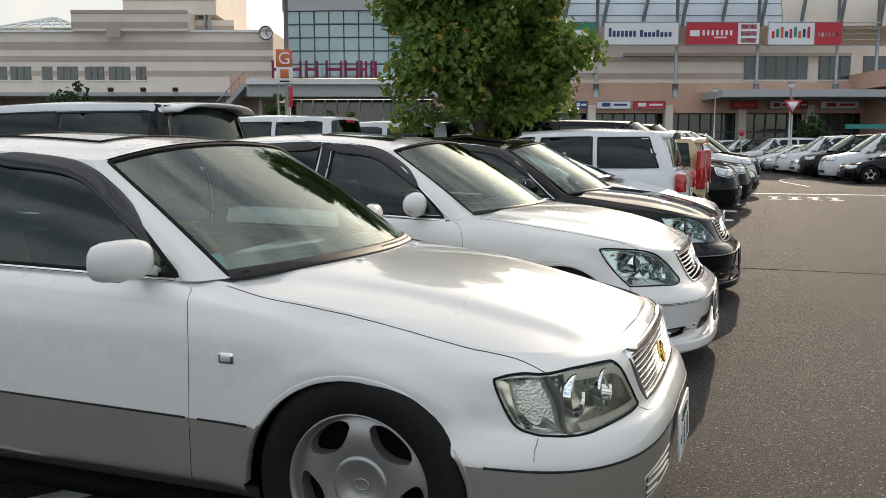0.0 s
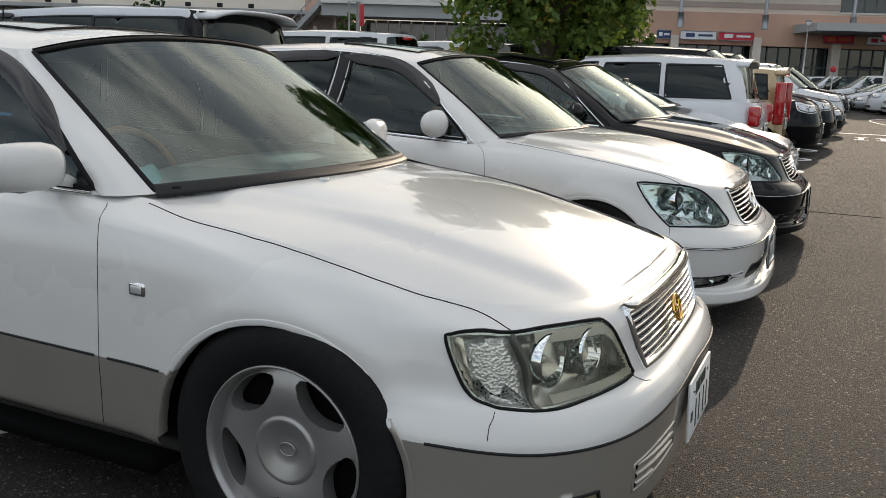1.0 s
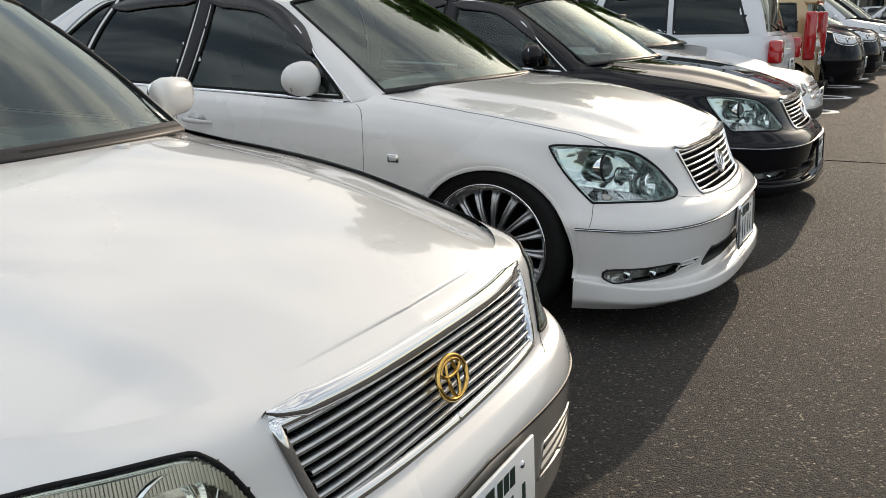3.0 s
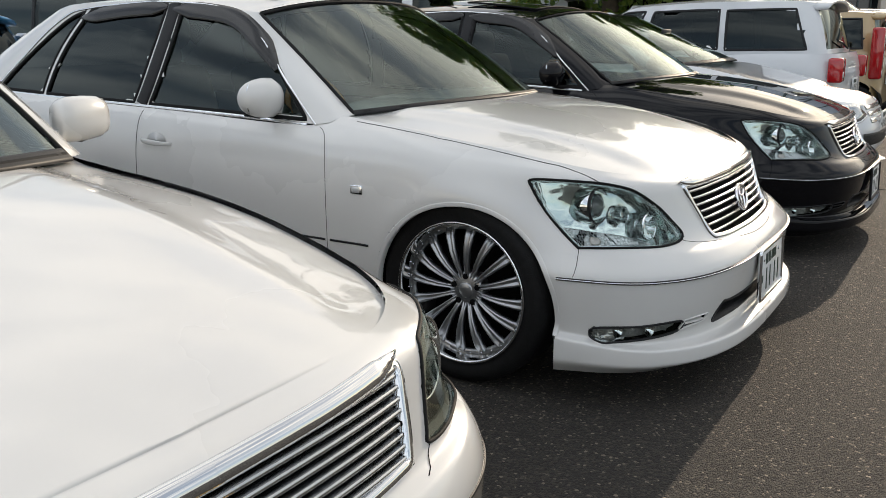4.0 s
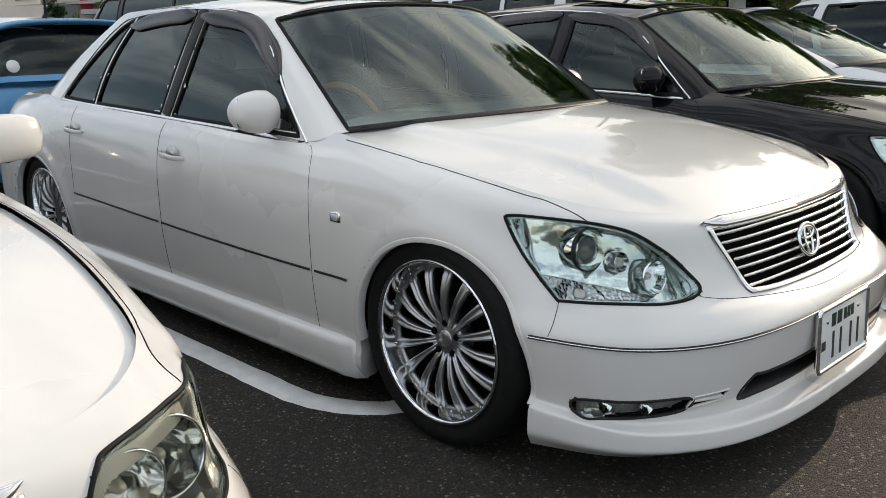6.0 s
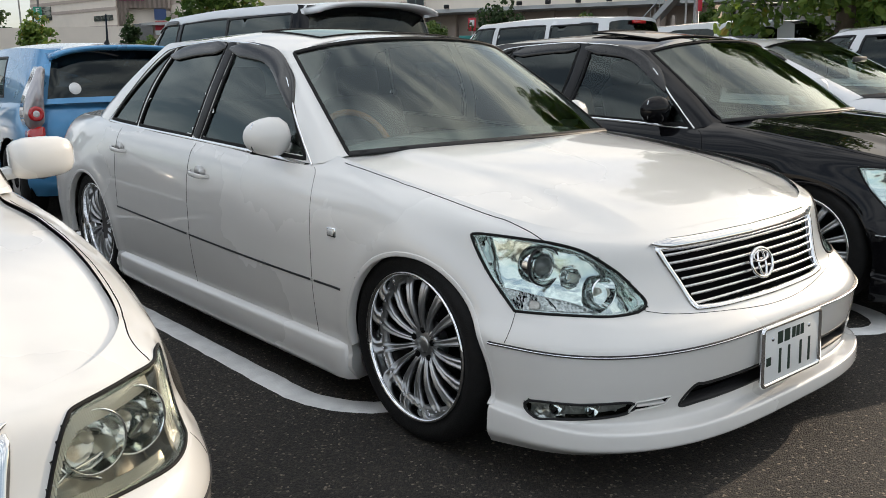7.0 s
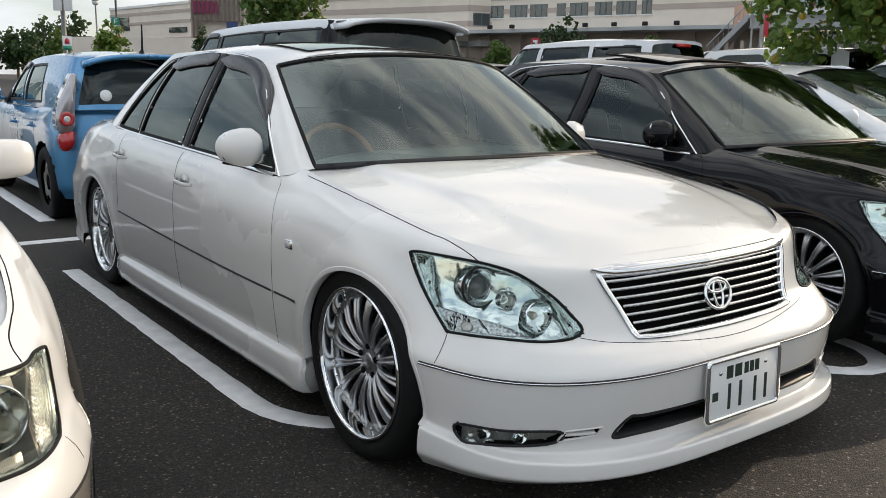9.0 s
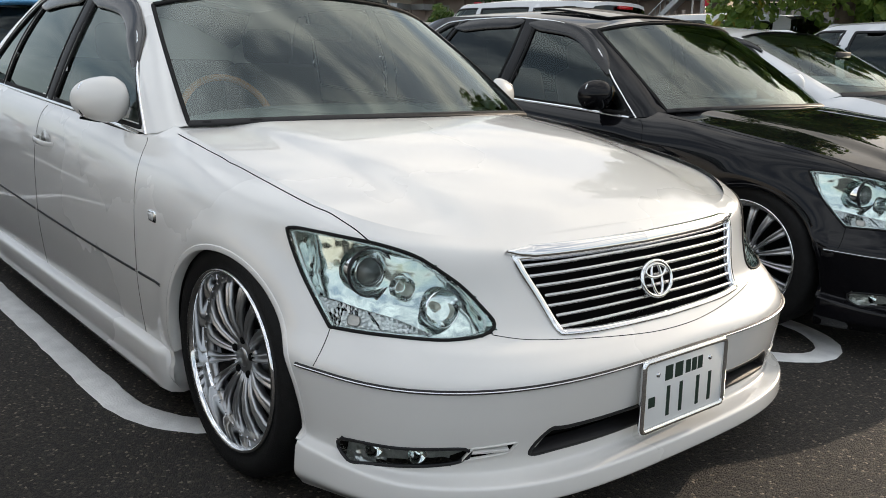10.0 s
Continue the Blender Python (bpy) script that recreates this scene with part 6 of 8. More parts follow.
    for s in (1, -1) if tails != "drop" else ():
        top_z = tz[1] if tails == "tall" else min(tz[1], belt + .05)
        g = box(xR - .012, xR + .13, W - (.15 if tails == "tall" else .20), W - .012, tz[0], top_z, .03, 3)
        o = part("tail_lamp", *(g if s > 0 else flip(g)), LENS_RED, car)
        g = box(xR - .016, xR + .08, W - (.125 if tails == "tall" else .17), W - .035, tz[0] + .04, tz[0] + .11, .015, 2)
        part("reverse_lamp", *(g if s > 0 else flip(g)), LENS_WHITE, o)
    for s in (1, -1):
        door_mirror(car, sp["cowl"] - .22, s * (W - .03), belt + .10, s, paint, .8, chrome=False)
    if fine:
        for hx in [pn[1] + .14 for pn in panes[:2]]:
            door_handle(car, sh, hx, belt - .13, paint)
        for xv in (panes[0][0] + .06, panes[0][1] - .04, panes[1][1] + .0 if len(panes) > 1 else panes[0][1] - .6):
            k = int(np.argmin(np.abs(A[:, 0, 0] - xv)))
            st = sh.strip(A[k, 3:-1:2], .003, .0008)
            for s in (1, -1):
                part("shut_line", *(st if s > 0 else flip(st)), DARK, car)
    if wiper:
        wp = tube([(sp["base"][8][0] - .02, .0, belt + .06), (sp["base"][8][0] + .0, .25, belt + .12), (sp["base"][8][0] + .02, .40, belt + .14)], .010, 6)
        part("rear_wiper", *wp, PLASTIC, car)
    if spoiler:
        rt = sp["top"][8][0]
        sw = sp["tw"] - .02
        rings = []
        for k in np.linspace(-1, 1, 17):
            y = sw * k
            drop = .05 * abs(k) ** 4
            zz = H - .035 - drop - .02 * k * k
            rings.append([(rt + .16, y, zz + .01), (rt - spoiler * (1 - .25 * abs(k) ** 5), y, zz - .005), (rt - spoiler * (1 - .25 * abs(k) ** 5) - .012, y, zz - .022), (rt - spoiler * .8, y, zz - .045), (rt + .1, y, zz - .05)])
        part("roof_spoiler", *loft(rings), paint, car)
    if pillar:
        st = cab.strip(np.array([(a, Hc - .045) for a in np.linspace(at_k(2.2), at_k(5.9), 24)]), .045, .006)
        for s in (1, -1):
            part("cant_rail", *(st if s > 0 else flip(st)), paint, car)
    if rails:
        for s in (1, -1):
            y = sp["tw"] - .03
            part("roof_rail", *tube([(sp["roof"][2][0] - .25, s * y, H - .06), (sp["roof"][2][0] - .40, s * y, H - .02), (sp["roof"][0][0] + .5, s * y, H - .02), (sp["roof"][0][0] + .35, s * y, H - .06)], .016, 8), SATIN, car)
    if fine and seats:
        cabin_fittings(car, dict(W=W), LEATHER_DARK, LEATHER, base_x=sp["base"][0][0], belt=belt, bench=False, back=max(-3.1, sp["xR"] + .25))
    else:
        part("cabin_floor", *box(rt_x(sp), sp["cowl"], -W + .12, W - .12, belt - .12, belt - .06, .01), LEATHER_DARK, car)
    for wx in (0.0, -wb):
        for s in (1, -1):
            tyre, barrel, back, extra = WHEELS.setdefault((R, rim), wheel_geo("five", R, rim, .20))
            wh = part("wheel", *extra["disc"], ALLOY_GREY, car)
            wh.matrix_local = pose(wx, s * (W - .105), R, 0, 0, 0 if s > 0 else 180)
            part("tyre", *tyre, TYRE, wh)
            # near-black disc: the shade behind the openings, as colour
            part("shade_disc", *back, DARK, wh)
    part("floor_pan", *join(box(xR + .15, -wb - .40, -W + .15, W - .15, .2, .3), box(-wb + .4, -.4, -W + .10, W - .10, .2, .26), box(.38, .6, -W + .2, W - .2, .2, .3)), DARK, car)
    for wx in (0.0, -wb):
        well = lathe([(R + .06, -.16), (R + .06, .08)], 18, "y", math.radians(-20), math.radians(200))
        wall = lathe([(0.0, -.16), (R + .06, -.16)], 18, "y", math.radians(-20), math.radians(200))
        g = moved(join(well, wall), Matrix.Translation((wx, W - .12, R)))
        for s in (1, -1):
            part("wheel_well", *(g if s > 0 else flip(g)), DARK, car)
    return car


def rt_x(sp):
    return sp["top"][8][0]


TAIL_CLEAR = mat("clear_tail_lens", (0.42, 0.40, 0.41), 0.08, 0.4, 1.0)
LAMP_FAR = mat("headlamp_unit", (0.55, 0.57, 0.58), 0.06, 0.75, 1.0)
G, S_ = GLASS_P, GLASS_S
# white estate next to the black saloon, nose out
estate = auto_spec(4.4, .88, 1.38, .66, -.68, .90, -1.42, .87, -3.15, -3.45)
auto(pose(-.22, 4.76, 0), "white_estate", "white estate car with roof rails, nose to the lane", estate, WHITE_PAINT, 2.65,
     [(-1.0, -1.72, -1.45, -1.70, S_), (-1.82, -2.5, -1.80, -2.42, G), (-2.6, -3.2, -2.5, -2.95, G)], visor=True, rails=True)
# white wagon with its tail to the lane
wagon = auto_spec(4.5, .90, 1.53, .74, -.62, .96, -1.30, .94, -3.35, -3.52, nR=5.0)
auto(pose(-3.57, 6.95, 0, 0, 0, 180), "white_wagon", "white wagon with red tail lamps and dark rear glass", wagon, WHITE_PAINT, 2.70,
     [(-.95, -1.62, -1.35, -1.60, S_), (-1.72, -2.42, -1.70, -2.40, G), (-2.50, -3.30, -2.48, -3.15, G)], tails="low", wiper=True, spoiler=.10)
# beige box-shaped minicar, tail to the lane
minicar = auto_spec(3.4, .74, 1.46, .82, -.42, .98, -.80, .92, -2.58, -2.62, nR=6.0, over=.70)
auto(pose(-2.52, 9.0, 0, 0, 0, 180), "beige_minicar", "tan beige box-shaped minicar with tall red tail lamps", minicar, BEIGE_PAINT, 2.40,
     [(-.65, -1.30, -.85, -1.28, S_), (-1.38, -2.0, -1.36, -1.98, G), (-2.08, -2.48, -2.06, -2.42, G)], tails="tall", R=.28, rim=.18, spoiler=.08)
# black people carriers beyond, nose out
carrier = auto_spec(4.8, .88, 1.80, .92, -.42, 1.08, -1.05, 1.02, -3.75, -3.82, nR=5.0)
carrier_panes = [(-.80, -1.45, -1.12, -1.42, S_), (-1.55, -2.45, -1.53, -2.43, G), (-2.55, -3.6, -2.53, -3.5, G)]
blk = auto(pose(-.22, 11.45, 0), "black_people_carrier", "black people carrier parked nose to the lane", carrier, BLACK_PAINT, 2.85, carrier_panes, R=.33, rim=.21)
copy_thing(blk, pose(-.06, 13.65, 0))
# tall white people carrier behind the saloons, tail towards them
tall = auto_spec(4.9, .92, 1.76, .96, -.40, 1.12, -1.00, 1.05, -3.88, -3.98, nR=5.0)
auto(pose(-8.40, 2.25, 0, 0, 0, 180), "tall_people_carrier", "tall white people carrier with black glass and roof spoiler", tall, WHITE_PAINT, 2.95,
     [(-.80, -1.50, -1.10, -1.47, S_), (-1.58, -2.60, -1.56, -2.58, G), (-2.62, -3.80, -2.60, -3.72, G)], R=.34, rim=.22, visor=True, spoiler=.20, tails="low", pillar=BLACK_PAINT)
# small white van with a high roof
van = auto_spec(4.2, .80, 1.79, .98, -.30, 1.12, -.78, 1.08, -3.30, -3.34, nR=5.5)
white_van = auto(pose(-8.60, 7.13, 0, 0, 0, 180), "white_van", "small white high-roofed van with dark side glass", van, WHITE_PAINT, 2.6,
     [(-.62, -1.28, -.85, -1.25, S_), (-1.38, -2.28, -1.36, -2.26, G), (-2.38, -3.2, -2.36, -3.15, G)], tails="low")
part("brake_lamp", *box(-3.375, -3.33, -.13, .13, 1.655, 1.70, .01), LENS_RED, white_van)
# light blue hatchback behind the pearl saloon
hatch = auto_spec(3.95, .845, 1.40, .70, -.55, .95, -1.15, .90, -2.95, -3.12, nR=4.5)
blue = auto(pose(-8.10, .22, 0, 0, 0, 180), "blue_hatchback", "light blue hatchback with red and white tail lamps", hatch, BLUE_PAINT, 2.55,
     [(-.90, -1.50, -1.25, -1.48, S_), (-1.60, -2.25, -1.58, -2.15, G)], R=.30, rim=.19, tails="drop", visor=True, spoiler=.12)
part("roof_aerial", *tube([(-2.60, 0, 1.37), (-2.62, 0, 1.41), (-2.64, 0, 1.62)], [.030, .010, .005], 8), PLASTIC, blue)
part("window_sticker", *moved(lathe([(0, -.004), (.045, -.004), (.047, 0)], 20, "x"), Matrix.Translation((-3.085, .45, 1.03)) @ pose(0, 0, 0, 0, 14, 0)), PLATE_WHITE, blue)
saloon = auto_spec(4.5, .86, 1.40, .68, -.62, .90, -1.32, .87, -2.75, -3.25, notch=True)
saloon_panes = [(-.95, -1.55, -1.40, -1.52, S_), (-1.65, -2.35, -1.62, -2.28, G)]
far_white = auto(pose(-9.3, -2.1, 0), "white_people_carrier", "white people carrier with dark glass, parked nose out", carrier, WHITE_PAINT, 2.85, carrier_panes, fine=0)
far_silver = auto(pose(-8.2, 4.35, 0, 0, 0, 180), "silver_saloon", "silver saloon parked between taller cars", saloon, SILVER_PAINT, 2.6, saloon_panes, fine=0, tails="low", group="cars of the rows behind")
far_black = auto(pose(12.6, 33.6, 0), "dark_saloon", "black saloon in the far row, sun on its roof", saloon, BLACK_PAINT, 2.6, saloon_panes, fine=0, tails="low", group="cars of the far row")
far_hatch = auto(pose(12.4, 36.0, 0), "silver_hatchback", "silver hatchback in the far row", hatch, SILVER_PAINT, 2.55, [(-.90, -1.50, -1.25, -1.48, S_), (-1.60, -2.25, -1.58, -2.15, G)], R=.30, rim=.19, fine=0, group="cars of the far row")
far_pw = auto(pose(-8.4, 8.7, 0, 0, 0, 180), "white_hatchback", "white hatchback parked in the row behind", hatch, WHITE_PAINT, 2.55, [(-.90, -1.50, -1.25, -1.48, S_), (-1.60, -2.25, -1.58, -2.15, G)], R=.30, rim=.19, fine=0, group="cars of the rows behind")
far_carrier_b = auto(pose(12.5, 38.4, 0), "dark_people_carrier", "black people carrier in the far row", carrier, BLACK_PAINT, 2.85, carrier_panes, R=.33, rim=.21, fine=0, group="cars of the far row")
auto(pose(.0, 30.5, 0), "orange_minicar", "orange box-shaped minicar in the far row", minicar, ORANGE_PAINT, 2.40, [(-.65, -1.30, -.85, -1.28, S_), (-1.38, -2.0, -1.36, -1.98, G)], R=.28, rim=.18, fine=0, group="cars of the far row")
auto(pose(-.2, 15.9, 0), "grey_hatchback", "dark grey hatchback parked nose to the lane", hatch, GREY_PAINT, 2.55, [(-.90, -1.50, -1.25, -1.48, S_), (-1.60, -2.25, -1.58, -2.15, G)], R=.30, rim=.19, fine=0, group="cars in the parking row")
rng = random.Random(4)
kinds = (far_white, far_black, far_hatch, far_pw, far_carrier_b, far_silver)
# the row across the lane, noses towards it
for i, k in enumerate((1, 0, 4, 3, 0, 2, 3, 1, 0, 2, 4, 3, 0, 5, 2, 0, 4, 3, 2)):
    y = 28.2 + 2.5 * i
    copy_thing(kinds[k], pose(4.4 - .216 * (y - 28.2) + rng.uniform(-.15, .15), y, 0, 0, 0, 190 + rng.uniform(-2, 2)))
# further along the near row
for i, k in enumerate((1, 3, 0, 5, 4, 2, 0, 3, 1)):
    copy_thing(kinds[k], pose(-.1 + rng.uniform(-.2, .2), 18.2 + 2.4 * i + (1.2 if i > 4 else 0), 0, 0, 0, rng.uniform(-1.5, 1.5)))
# the rows behind
for x, y, k, yaw in ((-8.5, 10.9, 0, 180), (-8.3, 13.2, 3, 180), (-8.4, 15.6, 1, 180), (-8.3, 18.1, 2, 180), (-9.0, -4.6, 2, 0), (-16.5, 3.0, 3, 0), (-16.4, 5.5, 1, 0), (-16.5, 8.0, 0, 0), (-16.3, 12.8, 2, 0), (-16.6, 15.3, 3, 0), (-15.6, -.5, 0, 0), (-16.5, -2.3, 5, 0), (-16.5, -5.0, 3, 0), (-22.0, 20.0, 0, 180), (-22.0, 10.0, 3, 180), (-22, -7.6, 2, 0), (-30, 26, 3, 180), (-30, 31, 0, 180)):
    copy_thing(kinds[k], pose(x, y, 0, 0, 0, yaw))


# ---- the shopping mall ----
def mall_frame():
    m = Matrix(((.937, -.349, 0, 1.04), (.349, .937, 0, -5.56), (0, 0, 1, 0), (0, 0, 0, 1)))
    return m


MALL_WALL = vary(mat("beige_render", (0.74, 0.66, 0.57), 0.85), 0.6, 0.07, 0.2, 8)
MALL_STRIPE = vary(mat("taupe_stripe", (0.46, 0.38, 0.33), 0.85), 0.6, 0.07, 0.2, 8)
MALL_SALMON = vary(mat("salmon_tile", (0.60, 0.38, 0.28), 0.8), 0.7, 0.08, 0.2, 8)
MALL_GREY = vary(mat("grey_fascia", (0.42, 0.43, 0.43), 0.6), 0.5, 0.06)
MALL_WHITE = vary(mat("white_fascia", (0.78, 0.77, 0.74), 0.6), 0.5, 0.05)
MALL_GLASS = vary(mat("curtain_glass", (0.30, 0.42, 0.43), 0.08, 0.1, 1.0), 0.15, 0.35)
MALL_DARK_GLASS = vary(mat("shop_glass", (0.035, 0.042, 0.045), 0.08, 0.0, 1.0), 0.3, 0.4)
MALL_MULLION = mat("mullion", (0.10, 0.13, 0.13), 0.5, 0.4)
MALL_STEEL = vary(mat("galvanised_steel", (0.34, 0.36, 0.38), 0.45, 0.6), 3, 0.08)
MALL_SLAT = vary(mat("brown_slat", (0.16, 0.125, 0.10), 0.7), 0.6, 0.08)
CANOPY = vary(mat("canopy_sheet", (0.62, 0.68, 0.74), 0.25), 0.4, 0.08)
MAROON = mat("maroon_letters", (0.22, 0.01, 0.07), 0.5)
RED_SIGN = mat("red_sign", (0.52, 0.025, 0.045), 0.5)
WHITE_SIGN = vary(mat("white_sign", (0.80, 0.81, 0.82), 0.5), 1, 0.05)
NAVY = mat("navy_marks", (0.03, 0.06, 0.16), 0.5)
TEAL = mat("teal_sign", (0.03, 0.24, 0.22), 0.5)
ORANGE_SIGN = mat("orange_sign", (0.62, 0.15, 0.05), 0.5)
GREEN_SIGN = mat("green_sign", (0.02, 0.25, 0.16), 0.5)

mall = thing("shopping_mall", mall_frame(), "long beige shopping mall with taupe stripes and glass front", "building")


def slab(name, u0, u1, d0, d1, z0, z1, material, parent, label="", bevel=0.0):
    return part(name, *box(u0, u1, d0, d1, z0, z1, bevel), material, parent, label, smooth=False)


def ribbon_window(parent, u0, u1, d, z0, z1, n, material=None):
    """A framed window of n panes set into a wall whose face lies at depth d."""
    w_ = slab("window", u0, u1, d - .06, d + .1, z0, z1, MALL_MULLION, parent)
    step = (u1 - u0) / n
    for k in range(n):
        slab("pane", u0 + k * step + .08, u0 + (k + 1) * step - .08, d - .075, d - .05, z0 + .08, z1 - .08, material or MALL_DARK_GLASS, w_)
    slab("window_sill", u0 - .1, u1 + .1, d - .14, d + .02, z0 - .12, z0, MALL_WHITE, w_)
    return w_

wall_left = slab("wall", -101.13, -17.54, 92.0, 122.0, 0, 13.16, MALL_WALL, mall)
slab("parapet", -101.13, -17.54, 91.75, 92.3, 13.04, 13.28, MALL_WHITE, wall_left)
slab("stripe", -101.13, -17.54, 91.94, 92.05, 11.3, 12.08, MALL_STRIPE, wall_left)
slab("stripe", -101.13, -17.54, 91.94, 92.05, 10.1, 10.64, MALL_STRIPE, wall_left)
slab("stripe", -101.13, -17.54, 91.94, 92.05, 8.6, 9.14, MALL_STRIPE, wall_left)
tower = slab("stair_tower", -38.07, -26.06, 91.2, 110.0, 13.1, 15.08, MALL_WALL, mall)
slab("tower_wing", -26.06, -21.98, 94.0, 110.0, 13.1, 14.6, MALL_WALL, tower)
slab("tower_top", -33.51, -23.72, 93.5, 108.0, 15.08, 19.29, MALL_WALL, tower)
slab("stripe", -38.07, -26.06, 91.14, 91.24, 13.4, 14.0, MALL_STRIPE, tower)
slab("stripe", -38.07, -26.06, 91.14, 91.24, 14.84, 15.2, MALL_STRIPE, tower)
slab("stripe", -26.06, -21.98, 93.95, 94.05, 13.52, 14.0, MALL_STRIPE, tower)
slab("stripe", -33.51, -23.72, 93.45, 93.55, 16.52, 16.88, MALL_STRIPE, tower)
slab("stripe", -33.51, -23.72, 93.45, 93.55, 17.84, 18.32, MALL_STRIPE, tower)
slab("louvre_panel", -34.47, -33.03, 91.12, 91.22, 12.44, 13.76, MALL_STRIPE, tower)
slab("roof_ladder", -25.1, -24.92, 93.6, 93.9, 13.52, 16.16, MALL_STEEL, tower)
slab("roof_ladder", -24.62, -24.44, 93.6, 93.9, 13.52, 16.16, MALL_STEEL, tower)
for u0, u1, n_ in ((-41.68, -40.6, 1), (-40.11, -37.95, 3), (-37.17, -35.19, 3), (-34.71, -32.49, 3), (-31.89, -30.81, 2), (-44.98, -42.82, 3), (-47.56, -45.34, 3), (-50.68, -48.4, 3), (-53.69, -51.4, 3)):
    ribbon_window(wall_left, u0, u1, 92.0, 8.18, 9.56, n_)
slab("deck_edge", -101.13, -17.05, 86.0, 92.0, 6.19, 6.55, MALL_GREY, wall_left)
slab("undercroft", -101.13, -17.05, 90.8, 91.9, 0, 6.19, MALL_STRIPE, wall_left)
for k in range(22):
    slab("post", -99.93 + 3.9 * k, -99.93 + 3.9 * k + .4, 89.8, 90.3, 0, 6.19, MALL_STRIPE, wall_left)
for u_ in (-46.48, -43.78, -35.37, -32.25, -29.07, -25.94):
    part("floodlight", *moved(box(-.25, .25, -.3, .1, -.2, .2, .06), Matrix.Translation((u_, 85.8, 6.79))), PLASTIC, wall_left)
pyr = part("skylight", [(-43.8-4.9, 96.0, 14.06), (-43.8+4.9, 96.0, 14.06), (-43.8+4.9, 105.0, 14.06), (-43.8-4.9, 105.0, 14.06), (-43.8, 100.5, 15.76)], [(0, 1, 4), (1, 2, 4), (2, 3, 4), (3, 0, 4)], MALL_GLASS, mall, "glazed pyramid roof light", smooth=False)
for k in range(7):
    x_ = -43.8 - 4.9 + 9.8 * k / 6
    part("glazing_bar", *tube([(x_, 95.98, 14.06), (-43.8 + (x_ - -43.8) * .05, 100.4, 15.76)], .10, 5), MALL_WHITE, pyr)
for f in (.0, .33, .66):
    part("glazing_bar", *tube([(-43.8 - 4.9 * (1 - f), 96.0 + 4.5 * f - .03, 14.06 + (15.76 - 14.06) * f), (-43.8 + 4.9 * (1 - f), 96.0 + 4.5 * f - .03, 14.06 + (15.76 - 14.06) * f)], .09, 5), MALL_WHITE, pyr)
clock = part("wall_clock", *moved(lathe([(0, 0), (.60, 0), (.68, .05), (.68, .25)], 32, "y"), Matrix.Translation((-18.2, 91.5, 12.98)) @ pose(0, 0, 0, 0, 0, 180) @ pose(0, -.25, 0)), WHITE_SIGN, mall, "round white clock with black hands")
part("clock_rim", *tube([(-18.2 + .68 * math.cos(a), 91.72, 12.98 + .68 * math.sin(a)) for a in np.linspace(0, 6.28, 33)[:-1]], .06, 6, True), PLASTIC, clock)
part("clock_hand", *tube([(-18.2, 91.68, 12.98), (-18.2 + .28, 91.68, 12.98 - .38)], .04, 5), PLASTIC, clock)
part("clock_hand", *tube([(-18.2, 91.66, 12.98), (-18.2 + .25, 91.66, 12.98 + .40)], .035, 5), PLASTIC, clock)
stairs = part("outside_stair", *loft([[(-22.3, 83.5, 3.0), (-22.3, 85.5, 3.0), (-22.3, 85.5, 3.6), (-22.3, 83.5, 3.6)], [(-18.75, 83.5, 6.75), (-18.75, 85.5, 6.75), (-18.75, 85.5, 7.4), (-18.75, 83.5, 7.4)]]), MALL_GREY, mall, "grey outside stair with handrail", smooth=False)
part("handrail", *tube([(-22.3, 83.5, 4.5), (-18.75, 83.5, 8.3), (-16.9, 83.5, 8.3)], .05, 5), MALL_STEEL, stairs)
for k in range(9):
    part("baluster", *tube([(-22.1 + .42 * k, 83.5, 3.8 + .445 * k), (-22.1 + .42 * k, 83.5, 4.7 + .445 * k)], .03, 4), MALL_STEEL, stairs)
slab("stair_landing", -18.75, -16.9, 83.5, 92.0, 6.9, 7.4, MALL_GREY, stairs)
slab("stair_wall", -20.6, -18.9, 85.6, 85.8, 6.4, 8.2, MALL_SALMON, stairs)
for u_ in (-20.6, -19.2, -17.3):
    slab("stair_post", u_ - .15, u_ + .15, 83.8, 84.1, 0, 7.0 if u_ > -19 else 5.0, MALL_STRIPE, stairs)

# glazed front with a gentle bow
def bow(u):
    return 84.0 + .012 * (u - -7.9) ** 2


g_u0, g_u1, g_z0, g_z1 = -14.91, -0.77, 7.85, 14.05
rot = part("glass_front", *loft([[(u, bow(u), g_z0), (u, bow(u), g_z1)] for u in np.linspace(g_u0, g_u1, 25)], False, False), MALL_GLASS, mall, "bowed green-grey glass front")
for k, z in enumerate(np.linspace(g_z0, g_z1, 6)):
    part("transom", *tube([(u, bow(u) - .05, z) for u in np.linspace(g_u0, g_u1, 16)], .07, 5), MALL_MULLION, rot)
for u in np.linspace(g_u0, g_u1, 11):
    part("mullion", *tube([(u, bow(u) - .05, g_z0), (u, bow(u) - .05, g_z1)], .055, 5), MALL_MULLION, rot)
part("roof_band", *loft([[(u, bow(u) - .3, g_z1), (u, bow(u) - .3, 15.09), (u, bow(u) + 12, 15.09), (u, bow(u) + 12, g_z1)] for u in np.linspace(g_u0 - .2, g_u1, 16)]), MALL_GREY, rot, smooth=False)
slab("roof_block", -13.93, -3.51, 88.0, 100.0, 15.09, 16.18, MALL_STRIPE, rot)
slab("return_wall", g_u0 - .1, g_u0 + .1, bow(g_u0), 94.0, 0, 15.09, MALL_GREY, rot)
slab("return_wall", g_u1 - .1, g_u1 + .1, bow(g_u1), 94.0, 0, 15.09, MALL_GREY, rot)
slab("porch_fascia", -18.04, 0.33, 81.0, 86.0, 6.97, 7.47, MALL_WHITE, rot)
slab("porch_beam", -18.04, 0.33, 81.4, 86.0, 5.88, 6.97, MALL_GREY, rot)
